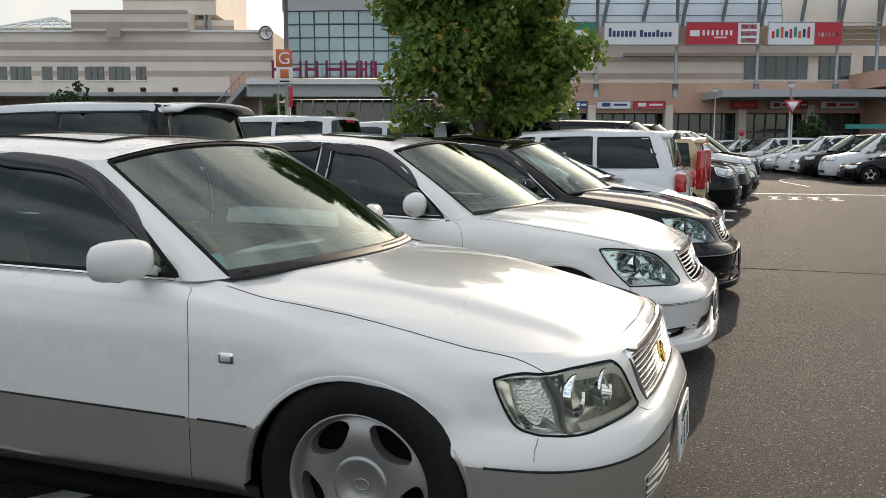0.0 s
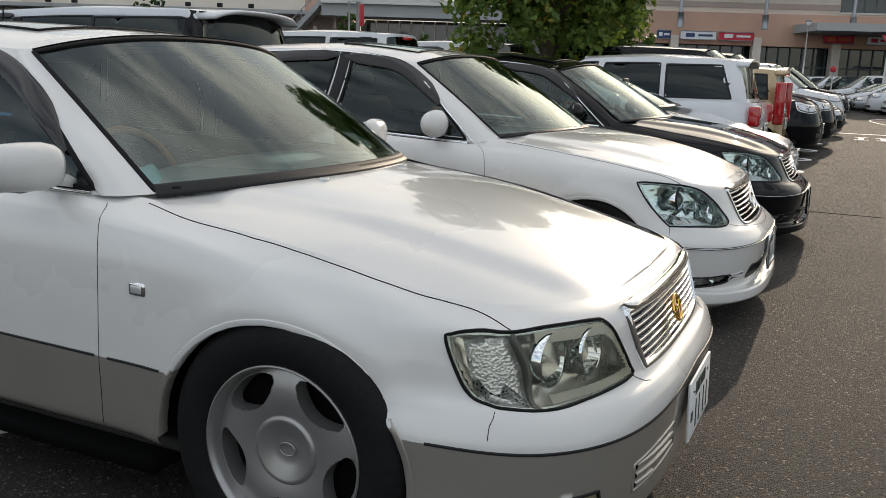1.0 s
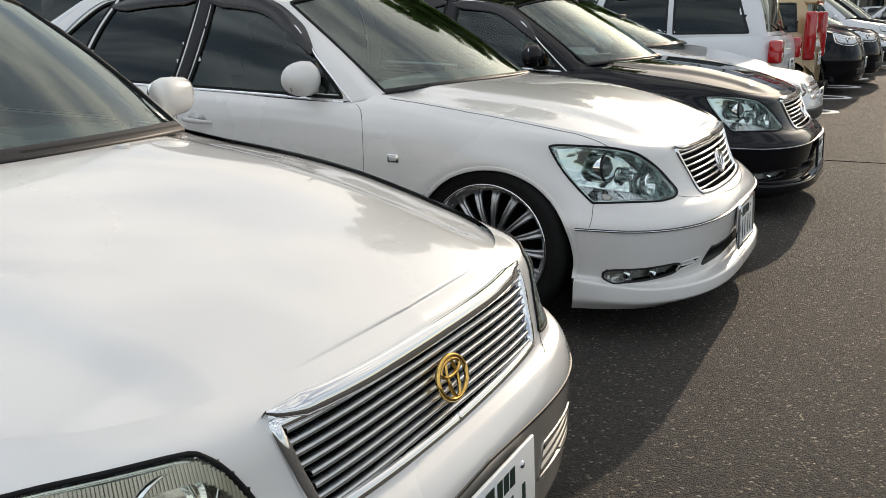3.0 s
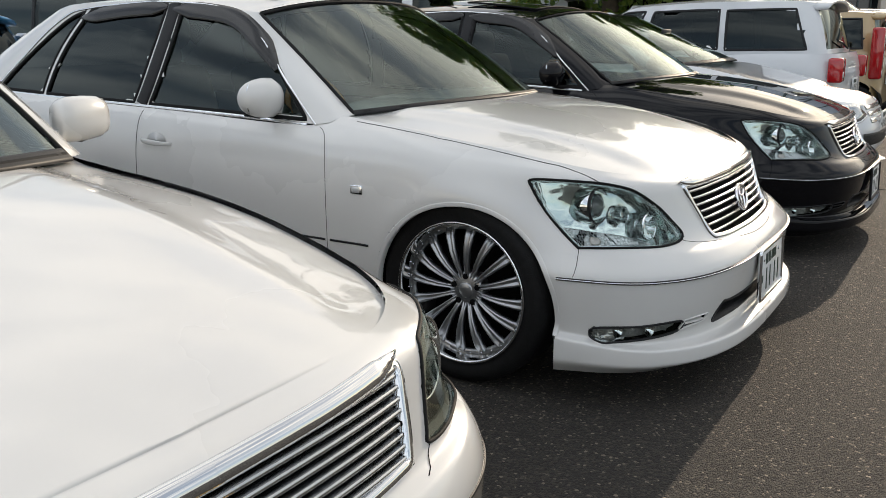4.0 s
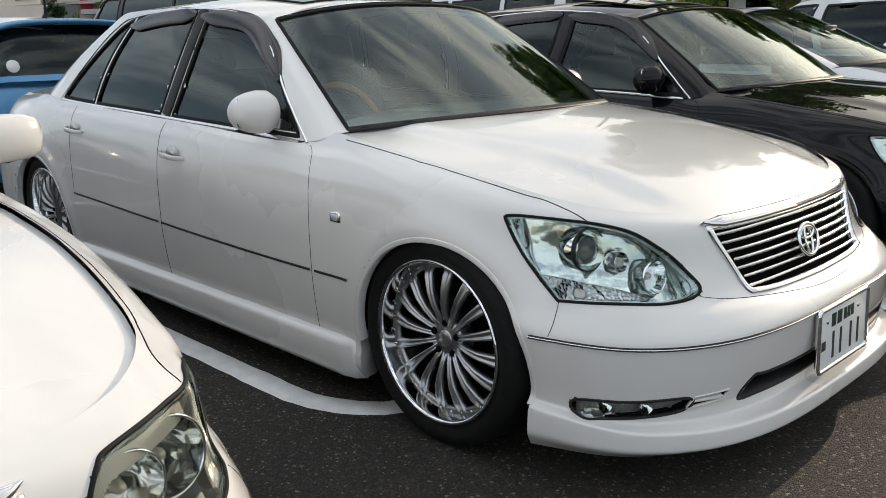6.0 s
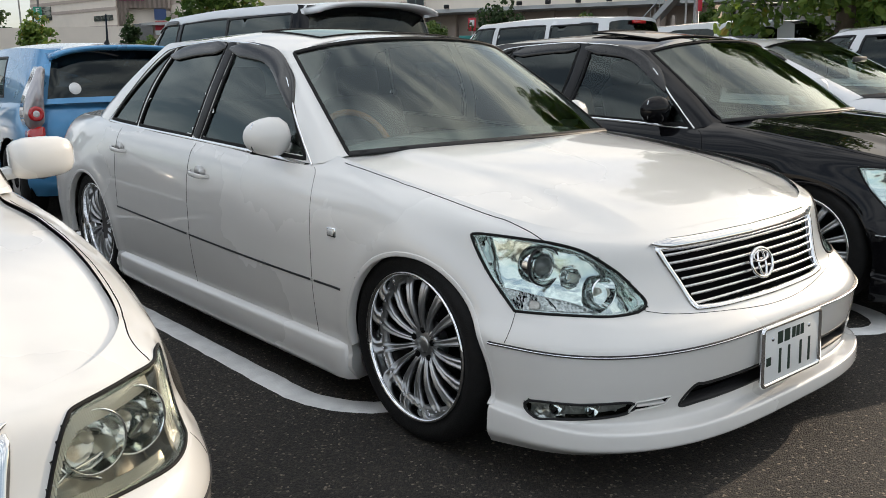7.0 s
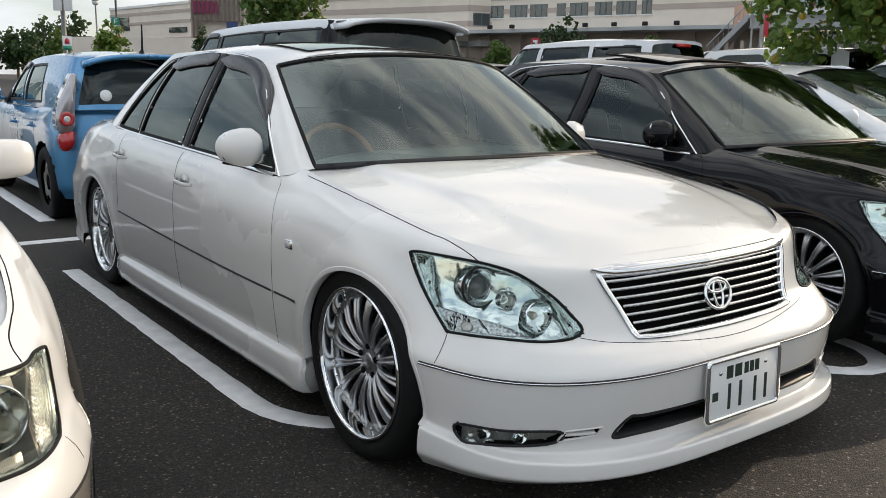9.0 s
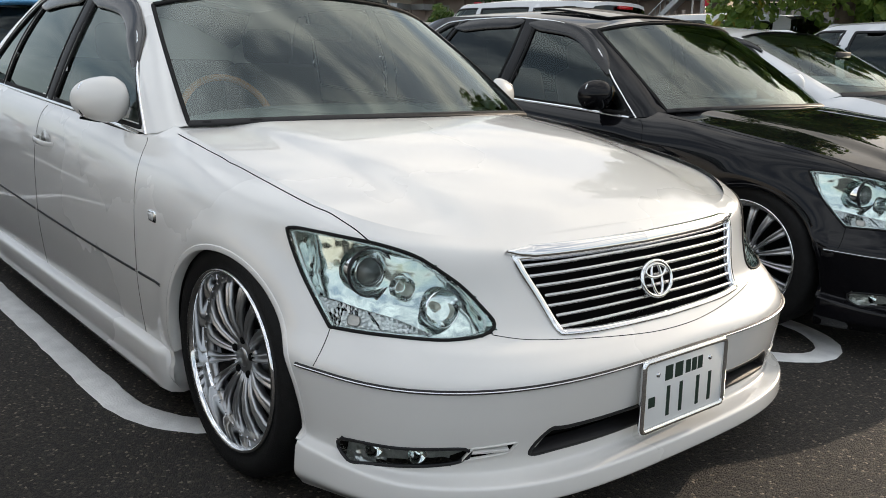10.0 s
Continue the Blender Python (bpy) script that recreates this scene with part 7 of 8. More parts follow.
slab("porch_glass", -15.57, 0.33, 87.0, 87.2, 0, 5.88, MALL_DARK_GLASS, rot)
for u in np.linspace(-15.02, 0.05, 14):
    slab("porch_mullion", u - .07, u + .07, 86.85, 87.0, 0, 5.88, MALL_WHITE, rot)
slab("porch_rail", -15.57, 0.33, 86.8, 87.0, 2.3, 2.45, MALL_WHITE, rot)
# name in tall plain blocks along the porch
for k, (a, b) in enumerate(((-15.57, -14.91), (-14.58, -12.83), (-12.5, -11.3), (-10.64, -9.1), (-8.88, -7.62), (-7.46, -6.8), (-6.52, -5.92))):
    slab("letter_block", a, a + .22, 80.8, 81.0, 7.52, 9.11, MAROON, rot)
    slab("letter_block", b - .22, b, 80.8, 81.0, 7.52, 9.06, MAROON, rot)
    slab("letter_block", a + .1, b - .1, 80.81, 80.99, 8.18, 8.45, MAROON, rot)

# right-hand wing
wing = slab("wall", -0.73, 79.16, 83.0, 120.0, 7.22, 10.67, MALL_WALL, mall)
slab("wing_base", -0.73, 39.74, 82.4, 83.2, 4.4, 7.22, MALL_SALMON, wing)
for a, b in ((9.21, 9.63), (7.69, 8.16)):
    slab("stripe", -0.73, 28.51, 82.9, 83.1, a, b, MALL_STRIPE, wing)
slab("upper_wall", -0.73, 79.16, 89.0, 120.0, 10.67, 17.98, MALL_WALL, wing)
slab("eaves_vent", 17.13, 38.43, 82.5, 83.0, 9.68, 9.99, MALL_STRIPE, wing)
ribbon_window(wing, 28.51, 34.52, 83.0, 7.54, 9.73, 6)
ribbon_window(wing, 35.56, 38.54, 83.0, 7.54, 9.73, 3)
ribbon_window(wing, 39.74, 53.05, 83.0, 7.54, 9.73, 10)
slab("shop_front", -0.73, 79.16, 84.0, 84.4, 0, 4.61, MALL_DARK_GLASS, wing)
for u in np.linspace(14.41, 40.52, 26):
    slab("shop_mullion", u - .05, u + .05, 83.85, 84.0, 0, 4.61, MALL_MULLION, wing)
slab("shop_transom", 11.28, 42.61, 83.8, 84.0, 2.6, 2.75, MALL_MULLION, wing)
slab("shop_lintel", -0.73, 79.16, 82.6, 84.0, 4.56, 4.93, MALL_SALMON, wing)
for u0 in (13.73, 20.99, 27.89, 34.26):
    slab("column", u0, u0 + .72, 82.0, 83.0, 0, 5.13, MALL_WALL, wing)
slab("side_column", 39.74, 40.94, 76.0, 83.0, 0, 7.75, MALL_SALMON, wing)
slab("side_block", 38.43, 79.16, 76.0, 83.0, 6.49, 7.95, MALL_SALMON, wing)
porch = part("entrance_canopy", *loft([[(u, 80.0 - 4.5 + .010 * (u - 32.17) ** 2, 5.55), (u, 80.0 - 4.5 + .010 * (u - 32.17) ** 2, 6.18), (u, 83.0, 6.34), (u, 83.0, 5.55)] for u in np.linspace(24.44, 39.9, 20)]), MALL_GREY, wing, "grey bowed entrance canopy", smooth=False)
# steel masts and the banners between them
for u in (14.26, 21.57, 29.03, 36.34, 40.0):
    mast = part("banner_mast", *tube([(u, 81.0, 5.87), (u, 81.0, 15.37)], .16, 8), MALL_STEEL, wing)
    part("mast_foot", *tube([(u, 81.0, 5.76), (u, 81.0, 7.01)], .28, 8), MALL_STEEL, mast)


def banner(name, u0, u1, z0, z1, d, material, marks, parent):
    b_ = slab(name, u0, u1, d, d + .12, z0, z1, material, parent, bevel=.0)
    for a, b, c, e, m_ in marks:
        slab("sign_mark", u0 + (u1 - u0) * a, u0 + (u1 - u0) * b, d - .04, d + .02, z0 + (z1 - z0) * c, z0 + (z1 - z0) * e, m_, b_)
    part("sign_edge", *tube([(u0, d, z0), (u1, d, z0), (u1, d, z1), (u0, d, z1)], .05, 5, True), MALL_STEEL, b_)
    return b_


zb0, zb1 = 10.41, 12.44
banner("banner", 7.62, 13.99, zb0, zb1, 80.0, GREEN_SIGN, [(.1, .9, .35, .65, WHITE_SIGN)], wing)
banner("banner", 14.73, 21.46, zb0, zb1, 80.0, WHITE_SIGN, [(.06 + .055 * k, .06 + .055 * k + .036, .36, .62 + .12 * (k == 0), NAVY) for k in range(7)] + [(.48 + .055 * k, .48 + .055 * k + .038, .36, .56 + .1 * (k in (0, 4)), NAVY) for k in range(8)], wing)
banner("banner", 22.14, 28.83, zb0, zb1, 80.0, RED_SIGN, [(.05, .18, .38, .64, WHITE_SIGN)] + [(.22 + .062 * k, .22 + .062 * k + .03, .42, .64, WHITE_SIGN) for k in range(7)] + [(.38, .55, .3, .36, WHITE_SIGN), (.70, .99, .04, .96, WHITE_SIGN)] + [(.74, .95, .10 + .30 * k, .30 + .30 * k, RED_SIGN) for k in range(3)], wing)
banner("banner", 29.56, 36.24, zb0, zb1, 80.0, WHITE_SIGN, [(.05 + .06 * k, .05 + .06 * k + .035, .3 + .04 * (k % 2), .6 + .1 * (k % 3), (RED_SIGN, GREEN_SIGN, ORANGE_SIGN, NAVY)[k % 4]) for k in range(9)] + [(.63, .995, .02, .98, RED_SIGN)] + [(.67 + .05 * k, .70 + .05 * k, .36, .54, WHITE_SIGN) for k in range(6)], wing)
for z in np.linspace(zb0, zb1, 5):
    part("screen_bar", *tube([(36.45, 80.4, z), (39.9, 80.4, z)], .06, 5), MALL_STEEL, wing)
for u0, u1, m_, k_ in ((14.52, 17.65, WHITE_SIGN, NAVY), (17.91, 20.94, RED_SIGN, WHITE_SIGN), (26.95, 29.56, RED_SIGN, ORANGE_SIGN), (30.7, 32.95, WHITE_SIGN, RED_SIGN), (32.95, 34.26, RED_SIGN, WHITE_SIGN), (35.46, 38.96, WHITE_SIGN, RED_SIGN), (12.43, 13.68, NAVY, WHITE_SIGN)):
    banner("shop_sign", u0, u1, 4.77, 5.5 , 81.8, m_, [(.15, .4, .3, .75, k_), (.5, .9, .4, .65, k_)], wing)
slab("kiosk_sign", 34.26, 38.43, 74.0, 74.2, 2.78, 3.15, TEAL, wing)
# arched roof light over the banners, with dark curved ribs
arch = part("arched_roof", *loft([[(u, 88.8 - 6.5 * math.cos(a), 12.44 + 6.2 * math.sin(a)) for a in np.linspace(.0, 1.5, 12)] for u in np.linspace(10.5, 31.64, 24)], False, False), CANOPY, wing, "arched translucent roof sheet")
part("arched_roof", *loft([[(u, 88.9 - 6.5 * math.cos(a), 12.44 + 6.2 * math.sin(a)) for a in np.linspace(.0, 1.5, 12)] for u in np.linspace(31.75, 79.16, 24)], False, False), MALL_WALL, wing)
for k in range(16):
    u = 11.28 + 3.64 * k
    part("roof_rib", *tube([(u + 2.2 * math.sin(a) ** 1.5, 88.4 - 6.9 * math.cos(a), 12.34 + 6.3 * math.sin(a)) for a in np.linspace(.0, 1.5, 12)], .17, 6), MALL_MULLION, arch)
for a in np.linspace(.15, 1.3, 7):
    part("sheet_joint", *tube([(u, 88.75 - 6.5 * math.cos(a), 12.44 + 6.22 * math.sin(a)) for u in (10.5, 31.64)], .035, 4), MALL_STEEL, arch)

# the wing that stands out towards the far left
side = thing("mall_side_wing", pose(0, 0, 0), "beige striped mall wing with a row of windows", "building")


def leaf_wall(name, a, b, z0, z1, thick, material, parent):
    """An upright wall panel from a to b on the plan."""
    a, b = Vector((*a, 0)), Vector((*b, 0))
    t = (b - a).normalized()
    n_ = Vector((t.y, -t.x, 0)) * thick
    return part(name, *loft([[tuple(a + Vector((0, 0, z0))), tuple(a + n_ + Vector((0, 0, z0))), tuple(a + n_ + Vector((0, 0, z1))), tuple(a + Vector((0, 0, z1)))], [tuple(b + Vector((0, 0, z0))), tuple(b + n_ + Vector((0, 0, z0))), tuple(b + n_ + Vector((0, 0, z1))), tuple(b + Vector((0, 0, z1)))]]), material, parent, smooth=False)


c_in, c_out, c_end = (-76.5, 71.5), (-78.5, 60.3), (-111.7, 47.26)
for a, b in ((c_out, c_in), (c_end, c_out)):
    w_ = leaf_wall("wall", a, b, 3.6, 13.2, -1.0, MALL_WALL, side)
    for z0, z1 in ((10.6, 11.4), (8.9, 9.55), (7.2, 7.8)):
        leaf_wall("stripe", a, b, z0, z1, .08, MALL_STRIPE, w_)
    leaf_wall("deck_edge", a, b, 4.9, 5.5, 3.0, MALL_GREY, w_)
    leaf_wall("undercroft", a, b, 0, 4.9, .3, MALL_STRIPE, w_)
for k in range(4):
    f0, f1 = .05 + .235 * k, .05 + .235 * k + .19
    lerp = lambda f: (c_out[0] + (c_in[0] - c_out[0]) * f, c_out[1] + (c_in[1] - c_out[1]) * f)
    win = leaf_wall("window", lerp(f0), lerp(f1), 7.3, 8.7, .10, MALL_MULLION, side)
    leaf_wall("pane", lerp(f0 + .012), lerp((f0 + f1) / 2 - .006), 7.4, 8.6, .13, MALL_DARK_GLASS, win)
    leaf_wall("pane", lerp((f0 + f1) / 2 + .006), lerp(f1 - .012), 7.4, 8.6, .13, MALL_DARK_GLASS, win)
# the entrance block with its brown screen and signs, and the low car deck beyond
ent = thing("entrance_block", pose(-111.4, 47.1, 0, 0, 0, 68), "mall entrance block with brown slatted screen and signs", "building")
slab("wall", -6.6, 0, .6, 9, 0, 11.6, MALL_WALL, ent)
scr = slab("screen", -6.6, 0, -.2, .3, 8.4, 12.0, MALL_STRIPE, ent)
for k in range(11):
    slab("screen_slat", -6.6 + .6 * k, -6.3 + .6 * k, -.45, -.2, 8.4, 12.0, MALL_SLAT, scr)
pier = slab("screen_pier", -6.6, -5.2, -.2, .5, 0, 8.4, MALL_STRIPE, ent)
for k in range(3):
    slab("screen_slat", -6.5 + .5 * k, -6.25 + .5 * k, -.45, -.2, 0, 8.4, MALL_SLAT, pier)
for k in range(6):
    slab("letter_block", -6.3 + .55 * k, -5.95 + .55 * k, -.6, -.45, 9.3, 10.9, MAROON, scr)
slab("sign_panel", -2.1, -.6, -.6, -.4, 6.9, 8.3, NAVY, ent)
slab("sign_panel", -2.1, -.6, -.6, -.4, 5.2, 6.7, RED_SIGN, ent)
slab("doorway", -4.8, -2.4, .4, .6, 0, 6.4, MALL_DARK_GLASS, ent)
deck = thing("parking_deck", pose(0, 0, 0), "beige parking deck with dark openings and a low ramp", "building")
d_in, d_out = (-114.0, 40.9), (-137.2, 37.0)
deck_at = lambda f: (d_in[0] + (d_out[0] - d_in[0]) * f, d_in[1] + (d_out[1] - d_in[1]) * f)
dw = leaf_wall("wall", d_out, d_in, 0, 10.7, -1.0, MALL_WALL, deck)
leaf_wall("parapet", d_out, d_in, 10.6, 10.95, .15, MALL_WHITE, dw)
for z0, z1 in ((9.55, 9.95), (8.2, 8.6), (5.9, 6.3)):
    leaf_wall("stripe", d_out, d_in, z0, z1, .08, MALL_STRIPE, dw)
for f0, f1, z0, z1 in ((.74, .985, 7.5, 9.4), (.17, .24, 6.9, 7.6), (.04, .16, 6.9, 7.6)):
    leaf_wall("opening", deck_at(f1), deck_at(f0), z0, z1, .12, MALL_DARK_GLASS, dw)
leaf_wall("ramp_wall", (-117.0, 24.0), (-104.0, 38.0), 0, 5.7, -.6, MALL_WALL, deck)


# ---- trees, posts and signs ----
BARK = vary(mat("bark", (0.11, 0.085, 0.06), 0.9), 14, 0.3, 0.6, 40)


def leaf_material(name, c1, c2, c3):
    m = mat(name, c1, 0.5)
    n, l = m.node_tree.nodes, m.node_tree.links
    b = n["Principled BSDF"]
    ge = n.new("ShaderNodeNewGeometry")
    r = n.new("ShaderNodeValToRGB")
    r.color_ramp.elements[0].color, r.color_ramp.elements[0].position = (*c1, 1), 0.0
    r.color_ramp.elements[1].color, r.color_ramp.elements[1].position = (*c3, 1), 1.0
    e = r.color_ramp.elements.new(0.92)
    e.color = (*c2, 1)
    l.new(ge.outputs["Random Per Island"], r.inputs["Fac"])
    l.new(r.outputs["Color"], b.inputs["Base Color"])
    t = n.new("ShaderNodeBsdfTranslucent")
    mx = n.new("ShaderNodeMixShader")
    mx.inputs["Fac"].default_value = 0.5
    l.new(r.outputs["Color"], t.inputs["Color"])
    l.new(b.outputs[0], mx.inputs[1])
    l.new(t.outputs[0], mx.inputs[2])
    l.new(mx.outputs[0], n["Material Output"].inputs["Surface"])
    return m


LEAF = leaf_material("maple_leaf", (0.085, 0.165, 0.028), (0.20, 0.28, 0.05), (0.45, 0.31, 0.05))
LEAF_LIGHT = leaf_material("light_leaf", (0.06, 0.12, 0.025), (0.12, 0.19, 0.04), (0.24, 0.22, 0.05))
LEAF_DARK = leaf_material("dark_leaf", (0.022, 0.055, 0.016), (0.05, 0.09, 0.025), (0.07, 0.10, 0.03))


def tree(name, x, y, h, crown_r, crown_z, leaves, size, leaf, label, seed, trunk_r=.11, tall=1.0, group=""):
    """A tapered trunk, limbs, and a crown of single leaves set in uneven clumps along the twigs."""
    rg = random.Random(seed)
    t = thing(name, pose(x, y, 0, 0, 0, rg.uniform(0, 360)), label, "tree", group)
    path = [(rg.uniform(-.03, .03) * k, rg.uniform(-.03, .03) * k, h * .86 * k / 6) for k in range(7)]
    part("trunk", *tube(path, [trunk_r * (1.25 - .95 * k / 6) for k in range(7)], 10), BARK, t)
    tips = []
    for i in range(15):
        z0 = crown_z + (h - crown_z) * (.02 + .75 * i / 15)
        a = i * 2.4 + rg.uniform(-.4, .4)
        f = (z0 - crown_z) / (h - crown_z)
        reach = crown_r * (1.0 - .55 * f * f) * rg.uniform(.62, .95)
        p = [(0, 0, z0 - .25 * h * .2), (reach * .4 * math.cos(a), reach * .4 * math.sin(a), z0 + .10 * reach), (reach * math.cos(a + .2), reach * math.sin(a + .2), z0 + .22 * reach * tall)]
        part("limb", *tube(spline(p, .25), [trunk_r * (.42 - .32 * k / max(1, len(spline(p, .25)) - 1)) for k in range(len(spline(p, .25)))], 6), BARK, t)
        for s in np.linspace(.35, 1.0, 5):
            q = Vector(p[0]).lerp(Vector(p[2]), s)
            for _ in range(2):
                tips.append((q + Vector((rg.gauss(0, .16), rg.gauss(0, .16), rg.gauss(0, .14))) * crown_r, crown_r * rg.uniform(.16, .34)))
    for _ in range(26):
        a, f = rg.uniform(0, 6.28), rg.random()
        z0 = crown_z + (h - crown_z) * f
        rr = crown_r * math.sqrt(max(.04, 1 - abs(2 * f - .85) ** 2.2)) * rg.uniform(.55, 1.0)
        tips.append((Vector((rr * math.cos(a), rr * math.sin(a), z0)), crown_r * rg.uniform(.14, .30)))
    vs, fs = [], []
    for _ in range(leaves):
        c, r = tips[rg.randrange(len(tips))]
        d = Vector((rg.gauss(0, 1), rg.gauss(0, 1), rg.gauss(0, .8))).normalized()
        p = c + d * r * rg.random() ** .45
        if p.z < crown_z - .12 * crown_r:
            continue
        s = size * rg.uniform(.6, 1.25)
        nrm = (d + Vector((rg.gauss(0, .5), rg.gauss(0, .5), rg.gauss(.3, .5)))).normalized()
        u = nrm.cross(Vector((rg.gauss(0, 1), rg.gauss(0, 1), -.6))).normalized()
        v = nrm.cross(u)
        k = len(vs)
        dip = nrm * (-.18 * s)
        for a, b, m in ((0, -.55, 0), (.5, -.12, 1), (.28, .5, 1), (0, .62, 0), (-.28, .5, 1), (-.5, -.12, 1)):
            vs.append(tuple(p + u * (a * s) + v * (b * s) + dip * m))
        fs += [(k, k + 1, k + 2, k + 3), (k, k + 3, k + 4, k + 5)]
    part("crown", vs, fs, leaf, t, smooth=False)
    return t


tree("car_park_tree", -4.2, 10.7, 8.2, 2.05, 1.72, 42000, .118, LEAF, "broad green car park tree with some yellow leaves", 3, .13)
tree("car_park_tree", -6.0, 20.5, 4.4, 1.5, 1.7, 4500, .15, LEAF_LIGHT, "small green tree between the parked cars", 5, .09)
tree("car_park_tree", -29.8, 13.5, 5.6, 1.9, 1.9, 3400, .2, LEAF_LIGHT, "light green car park tree behind the cars", 8, .1)
# planting along the mall
for k, (x, y, h, r, lf) in enumerate(((-55.4, 45.6, 4.6, 1.5, LEAF_LIGHT), (-40.9, 39.3, 5.4, 1.7, LEAF_DARK), (-43.5, 51.0, 5.0, 1.2, LEAF_LIGHT), (-39.5, 52.5, 3.4, 1.1, LEAF_LIGHT), (-36.0, 56.0, 5.6, 1.2, LEAF_LIGHT), (-30.5, 58.0, 4.0, 1.3, LEAF_LIGHT), (-27.0, 60.0, 3.6, 1.6, LEAF_DARK), (-24.0, 60.0, 4.4, 1.9, LEAF_DARK), (-62.0, 47.0, 3.2, 1.4, LEAF_LIGHT), (-85.5, 17.5, 5.4, 1.3, LEAF_LIGHT), (-55.5, 13.9, 4.4, 1.3, LEAF), (-86.3, 31.8, 6.0, 1.3, LEAF_DARK), (-70.0, 27.0, 3.6, 1.2, LEAF_LIGHT), (4.0, 60.0, 3.4, 1.0, LEAF_DARK))):
    tree("mall_tree", x, y, h, r, h * .22, 2200, .22, lf, "bushy ornamental tree in front of the mall", 20 + k, .08, group="trees along the mall")
for k in range(9):
    tree("far_tree", -150 - 4 * (k % 3), -4 + 5.0 * k, 8 + 1.8 * ((k * 7) % 3), 4.2, 2.0, 1400, .55, LEAF_DARK, "dark tree on the far edge of the car park", 60 + k, .2, group="far trees")

POST_STEEL = vary(mat("painted_post", (0.20, 0.20, 0.20), 0.5, 0.3), 4, 0.1)
WHITE_POST = vary(mat("white_post", (0.62, 0.62, 0.6), 0.5), 4, 0.08)
LAMP_GLOBE = mat("lamp_globe", (0.75, 0.76, 0.76), 0.25, 0, 0.6)


def zone_post(x, y, letter, colour, yaw, h=9.5, low=3.1):
    p = thing("zone_sign_post", pose(x, y, 0, 0, 0, yaw), "tall lamp post carrying a lettered parking zone board", "sign post")
    part("post", *tube([(.12, 0, 0), (.12, 0, h)], [.13, .10], 12), POST_STEEL, p)
    for s in (-.22, .22):
        part("side_pole", *tube([(s - .1, -.14, 0), (s - .1, -.14, low + .05)], .045, 8), WHITE_POST, p)
    b = part("zone_board", *box(-.39, .39, -.26, -.18, low + .0, low + 1.62, .015), WHITE_SIGN, p)
    part("zone_colour", *box(-.39, .39, -.275, -.255, low + .80, low + 1.62, .008), colour, b)
    if letter:
        cu = bpy.data.curves.new("zone_letter", 'FONT')
        cu.body, cu.size, cu.extrude, cu.align_x = letter, .82, .01, 'CENTER'
        tmp = bpy.data.objects.new("zone_letter_curve", cu)
        me = bpy.data.meshes.new_from_object(tmp)
        bpy.data.objects.remove(tmp)
        me.materials.append(WHITE_SIGN)
        o = new("zone_letter", me)
        o.parent = b
        o.matrix_local = pose(0, -.285, low + .93, 90, 0, 0)
    part("zone_mark", *box(-.20, .20, -.275, -.258, low + .27, low + .68, .01), colour, b)
    part("zone_bar", *box(-.24, .24, -.272, -.258, low + .08, low + .15), PLASTIC, b)
    part("red_flag", *box(.20, .38, -.30, -.28, low - 1.1, low - .12, .01), RED_SIGN, p)
    return p


zone_post(-21.05, 31.9, "G", ORANGE_SIGN, 30, 11.5, 4.30)
zone_post(-93.8, 25.3, "F", GREEN_SIGN, 73, 11.0, 5.4)
# a zone board on the same kind of post, with a house mark below
tree_post = thing("zone_sign_post", pose(-44.4, 8.65, 0, 0, 0, 76), "grey post with green tree boards and a lower mark", "sign post")
part("post", *tube([(0, 0, 0), (0, 0, 7.5)], [.12, .10], 12), POST_STEEL, tree_post)
for u in (-.42, .06):
    tb = part("zone_board", *box(u, u + .40, -.24, -.16, 4.2, 5.75, .012), WHITE_SIGN, tree_post)
    part("zone_mark", *prism([(u + .08, 4.75), (u + .32, 4.75), (u + .2, 5.35)], -.25, -.24), GREEN_SIGN, tb)
tb = part("zone_board", *box(-.1, .32, -.24, -.16, 2.34, 3.0, .012), WHITE_SIGN, tree_post)
part("zone_mark", *prism([(0, 2.62), (.22, 2.62), (.22, 2.8), (.11, 2.92), (0, 2.8)], -.25, -.24), RED_SIGN, tb)
part("zone_bar", *box(-.1, .32, -.25, -.24, 2.34, 2.52), GREEN_SIGN, tb)


def globe_lamp(x, y, h=4.2):
    p = thing("globe_lamp_post", pose(x, y, 0), "thin white lamp post with a round globe", "street lamp", "globe lamps")
    part("post", *tube([(0, 0, 0), (0, 0, h - .2)], [.06, .045], 10), WHITE_POST, p)
    part("globe", *moved(lathe([(0, -.02), (.10, -.02), (.17, .06), (.20, .17), (.18, .28), (.11, .36), (0, .39)], 20, "z"), Matrix.Translation((0, 0, h - .2))), LAMP_GLOBE, p)
    part("globe_cap", *moved(lathe([(0, .42), (.16, .34), (.21, .26), (.19, .24)], 20, "z"), Matrix.Translation((0, 0, h - .2))), POST_STEEL, p)
    return p


for x, y, h in ((-2.6, 62.0, 5.4), (2.2, 45.5, 4.6), (-55.6, 13.2, 5.6)):
    globe_lamp(x, y, h)
st = thing("give_way_sign", pose(2.3, 45.2, 0, 0, 0, 8), "red and white triangular road sign on a post", "road sign")
part("post", *tube([(0, 0, 0), (0, 0, 3.9)], .04, 8), WHITE_POST, st)
part("sign_plate", *prism([(-.45, 3.75), (.45, 3.75), (0, 2.95)], -.06, -.04), RED_SIGN, st)
part("sign_inner", *prism([(-.30, 3.67), (.30, 3.67), (0, 3.13)], -.07, -.058), WHITE_SIGN, st)
rs = thing("small_round_sign", pose(-.4, 52.0, 0), "small red round sign on a thin post", "road sign")
part("post", *tube([(0, 0, 0), (0, 0, 2.3)], .03, 8), WHITE_POST, rs)
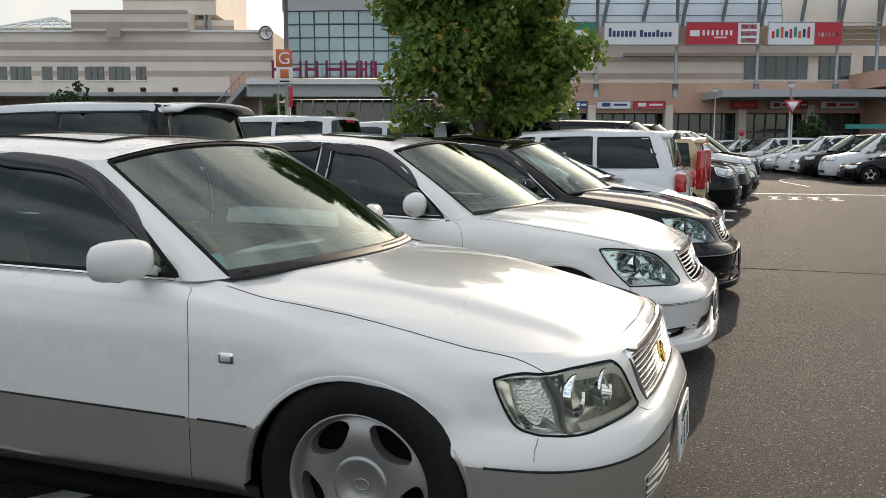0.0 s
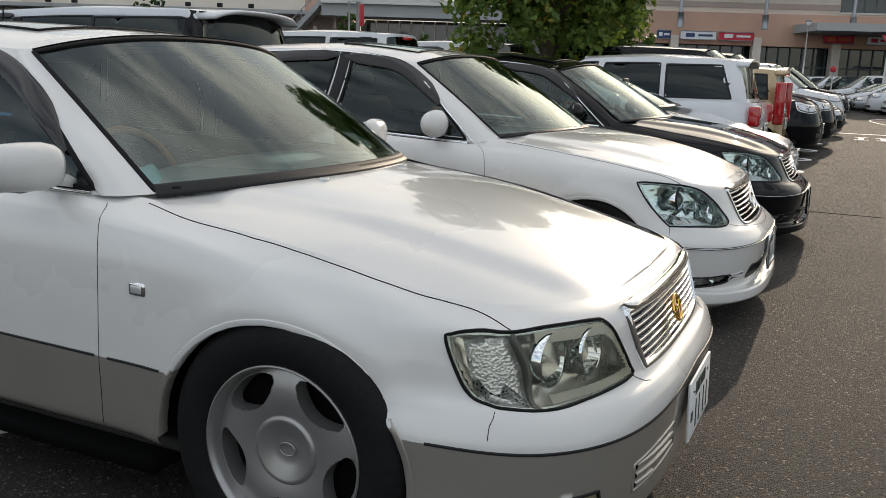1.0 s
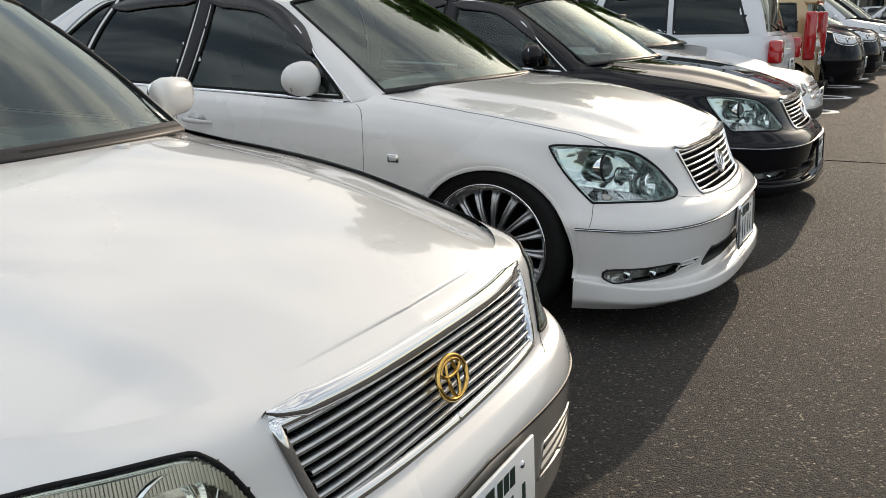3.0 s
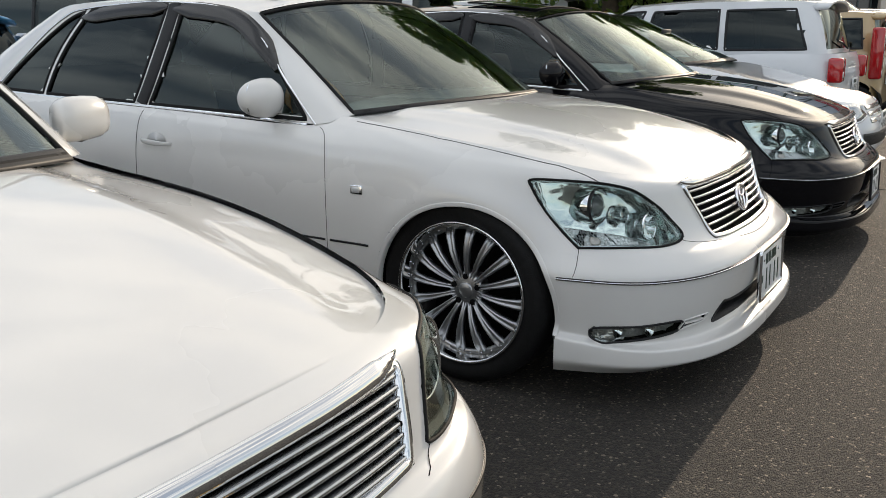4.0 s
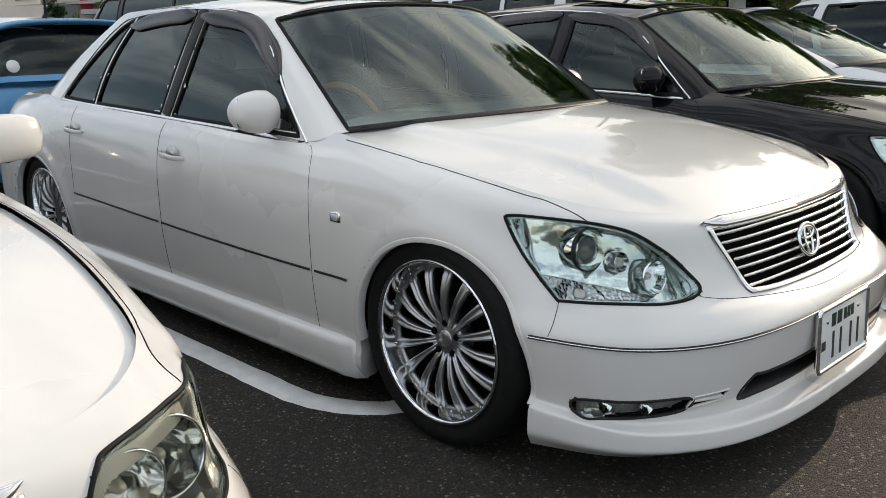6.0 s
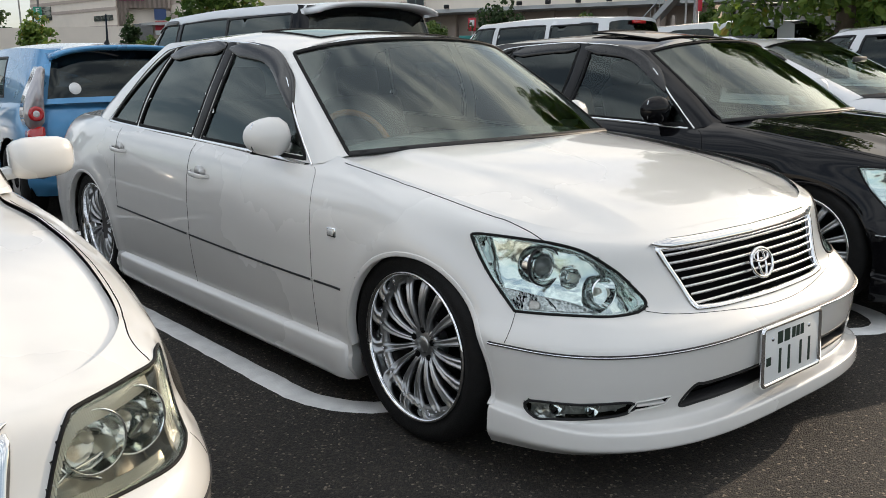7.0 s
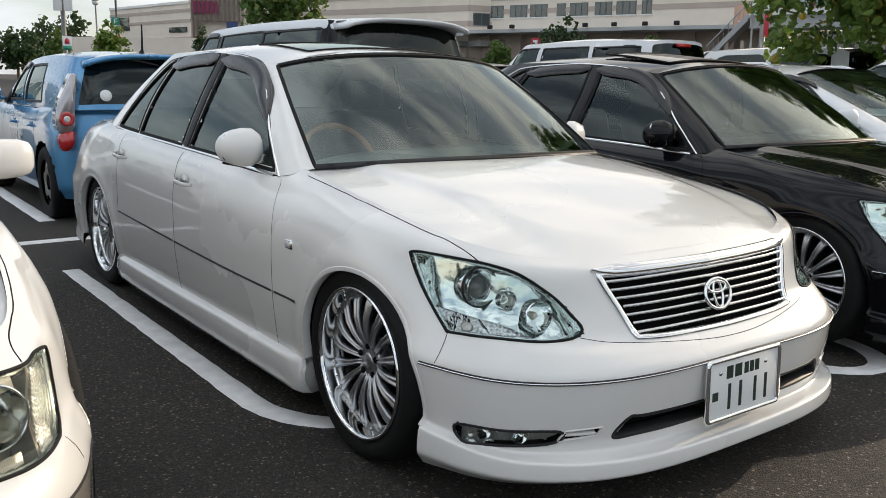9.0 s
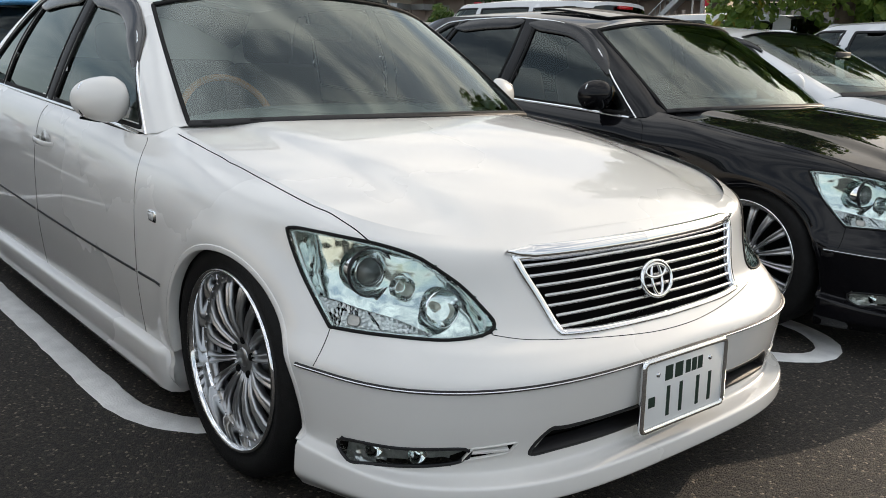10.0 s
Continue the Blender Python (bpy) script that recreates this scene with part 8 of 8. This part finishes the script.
part("sign_plate", *moved(lathe([(0, -.02), (.17, -.02), (.17, .02), (0, .02)], 20, "y"), Matrix.Translation((0, -.05, 2.1))), RED_SIGN, rs)

bs = thing("car_park_board", pose(-44.0, 39.5, 0, 0, 0, 48), "red and white parking board on a teal foot", "sign")
part("post", *box(-.04, .04, -.04, .04, 0, 4.1, .01), WHITE_POST, bs)
part("sign_plate", *box(-.28, .28, -.09, -.05, 3.2, 4.1, .02), RED_SIGN, bs)
part("sign_inner", *box(-.16, .16, -.10, -.088, 3.55, 3.95, .01), WHITE_SIGN, bs)
part("foot_panel", *box(-.9, .5, -.08, -.04, 2.3, 2.9, .02), TEAL, bs)

# ---- ground and its markings ----
gn = 24
gv, gf = [], []
for i in range(gn + 1):
    for j in range(gn + 1):
        gv.append((-600 + 50 * i, -600 + 50 * j, 0))
for i in range(gn):
    for j in range(gn):
        a = i * (gn + 1) + j
        gf.append((a, a + gn + 1, a + gn + 2, a + 1))
tagged(part("ground", gv, gf, ASPHALT), "worn dark asphalt of the car park", "ground", kind="structure")


def painted_line(pts, width, label="white painted parking bay line on asphalt", closed=False):
    """A painted band with slightly ragged edges, a few millimetres thick."""
    rg = random.Random(int(abs(pts[0][0]) * 97 + abs(pts[0][1]) * 31))
    p = spline(pts, .06)
    v, f = [], []
    for k, q in enumerate(p):
        a, b = p[max(k - 1, 0)], p[min(k + 1, len(p) - 1)]
        t = (b - a) / max(np.linalg.norm(b - a), 1e-9)
        nrm = np.array((-t[1], t[0]))
        w0, w1 = width / 2 * rg.uniform(.93, 1.05), width / 2 * rg.uniform(.93, 1.05)
        for s, z in ((w0, 0.0005), (w0 - .006, .004), (-w1 + .006, .004), (-w1, 0.0005)):
            v.append((*(q + nrm * s), z))
        if k:
            o = 4 * k
            f += [(o - 4 + c, o - 3 + c, o + 1 + c, o + c) for c in range(3)]
    return tagged(part("bay_line", v, f, LINE_PAINT), label, "road marking", "bay lines", "structure")


def hairpin(y0, y1, apex, back, width=.105):
    r = (y1 - y0) / 2
    arc = [(apex - r * 1.5 + r * 1.5 * math.sin(a), (y0 + y1) / 2 - r * math.cos(a)) for a in np.linspace(0, math.pi, 13)]
    run = np.arange(back, apex - r * 1.5 - .05, .08)
    painted_line([(x, y0) for x in run] + arc + [(x, y1) for x in run[::-1]], width)


hairpin(-.95, -.40, -.28, -3.36)
hairpin(1.15, 1.72, .46, -3.3)
painted_line([(-4.2, -3.62), (-1.75, -3.62), (-1.45, -3.38), (-1.22, -2.97), (-1.15, -2.6)], .12)
for k in range(9):
    hairpin(3.40 + 2.2 * k, 3.96 + 2.2 * k, .52, -4.2)
painted_line([(-4.44, -3.2), (-4.44, 16.0)], .13, "long white line behind the parking bays")
for k in range(-2, 8):
    painted_line([(-9.8, -.62 + 2.2 * k), (-5.35, -.66 + 2.2 * k)], .13)
painted_line([(.6, 19.6), (5.4, 19.9)], .22, "white stop line across the lane")
for k in range(4):
    for a, b, c, d in ((0, .30, 0, .12), (.09, .21, .2, 1.0), (0, .30, 1.05, 1.2)):
        painted_line([(1.15 + .46 * k + (a + b) / 2, 16.9 + c), (1.15 + .46 * k + (a + b) / 2, 16.9 + d)], b - a, "faded white road lettering as plain bars")
painted_line([(3.0, 34.0), (1.6, 30.0), (2.4, 24.5)], .07, "faded white arrow line on the lane")
# a tarred joint across the lane and a few leaves
part_joint = painted_line([(.7, 4.0), (2.2, 4.02), (5.0, 3.96), (12.0, 4.0)], .02, "dark tarred joint across the asphalt")
part_joint.data.materials[0] = DARK
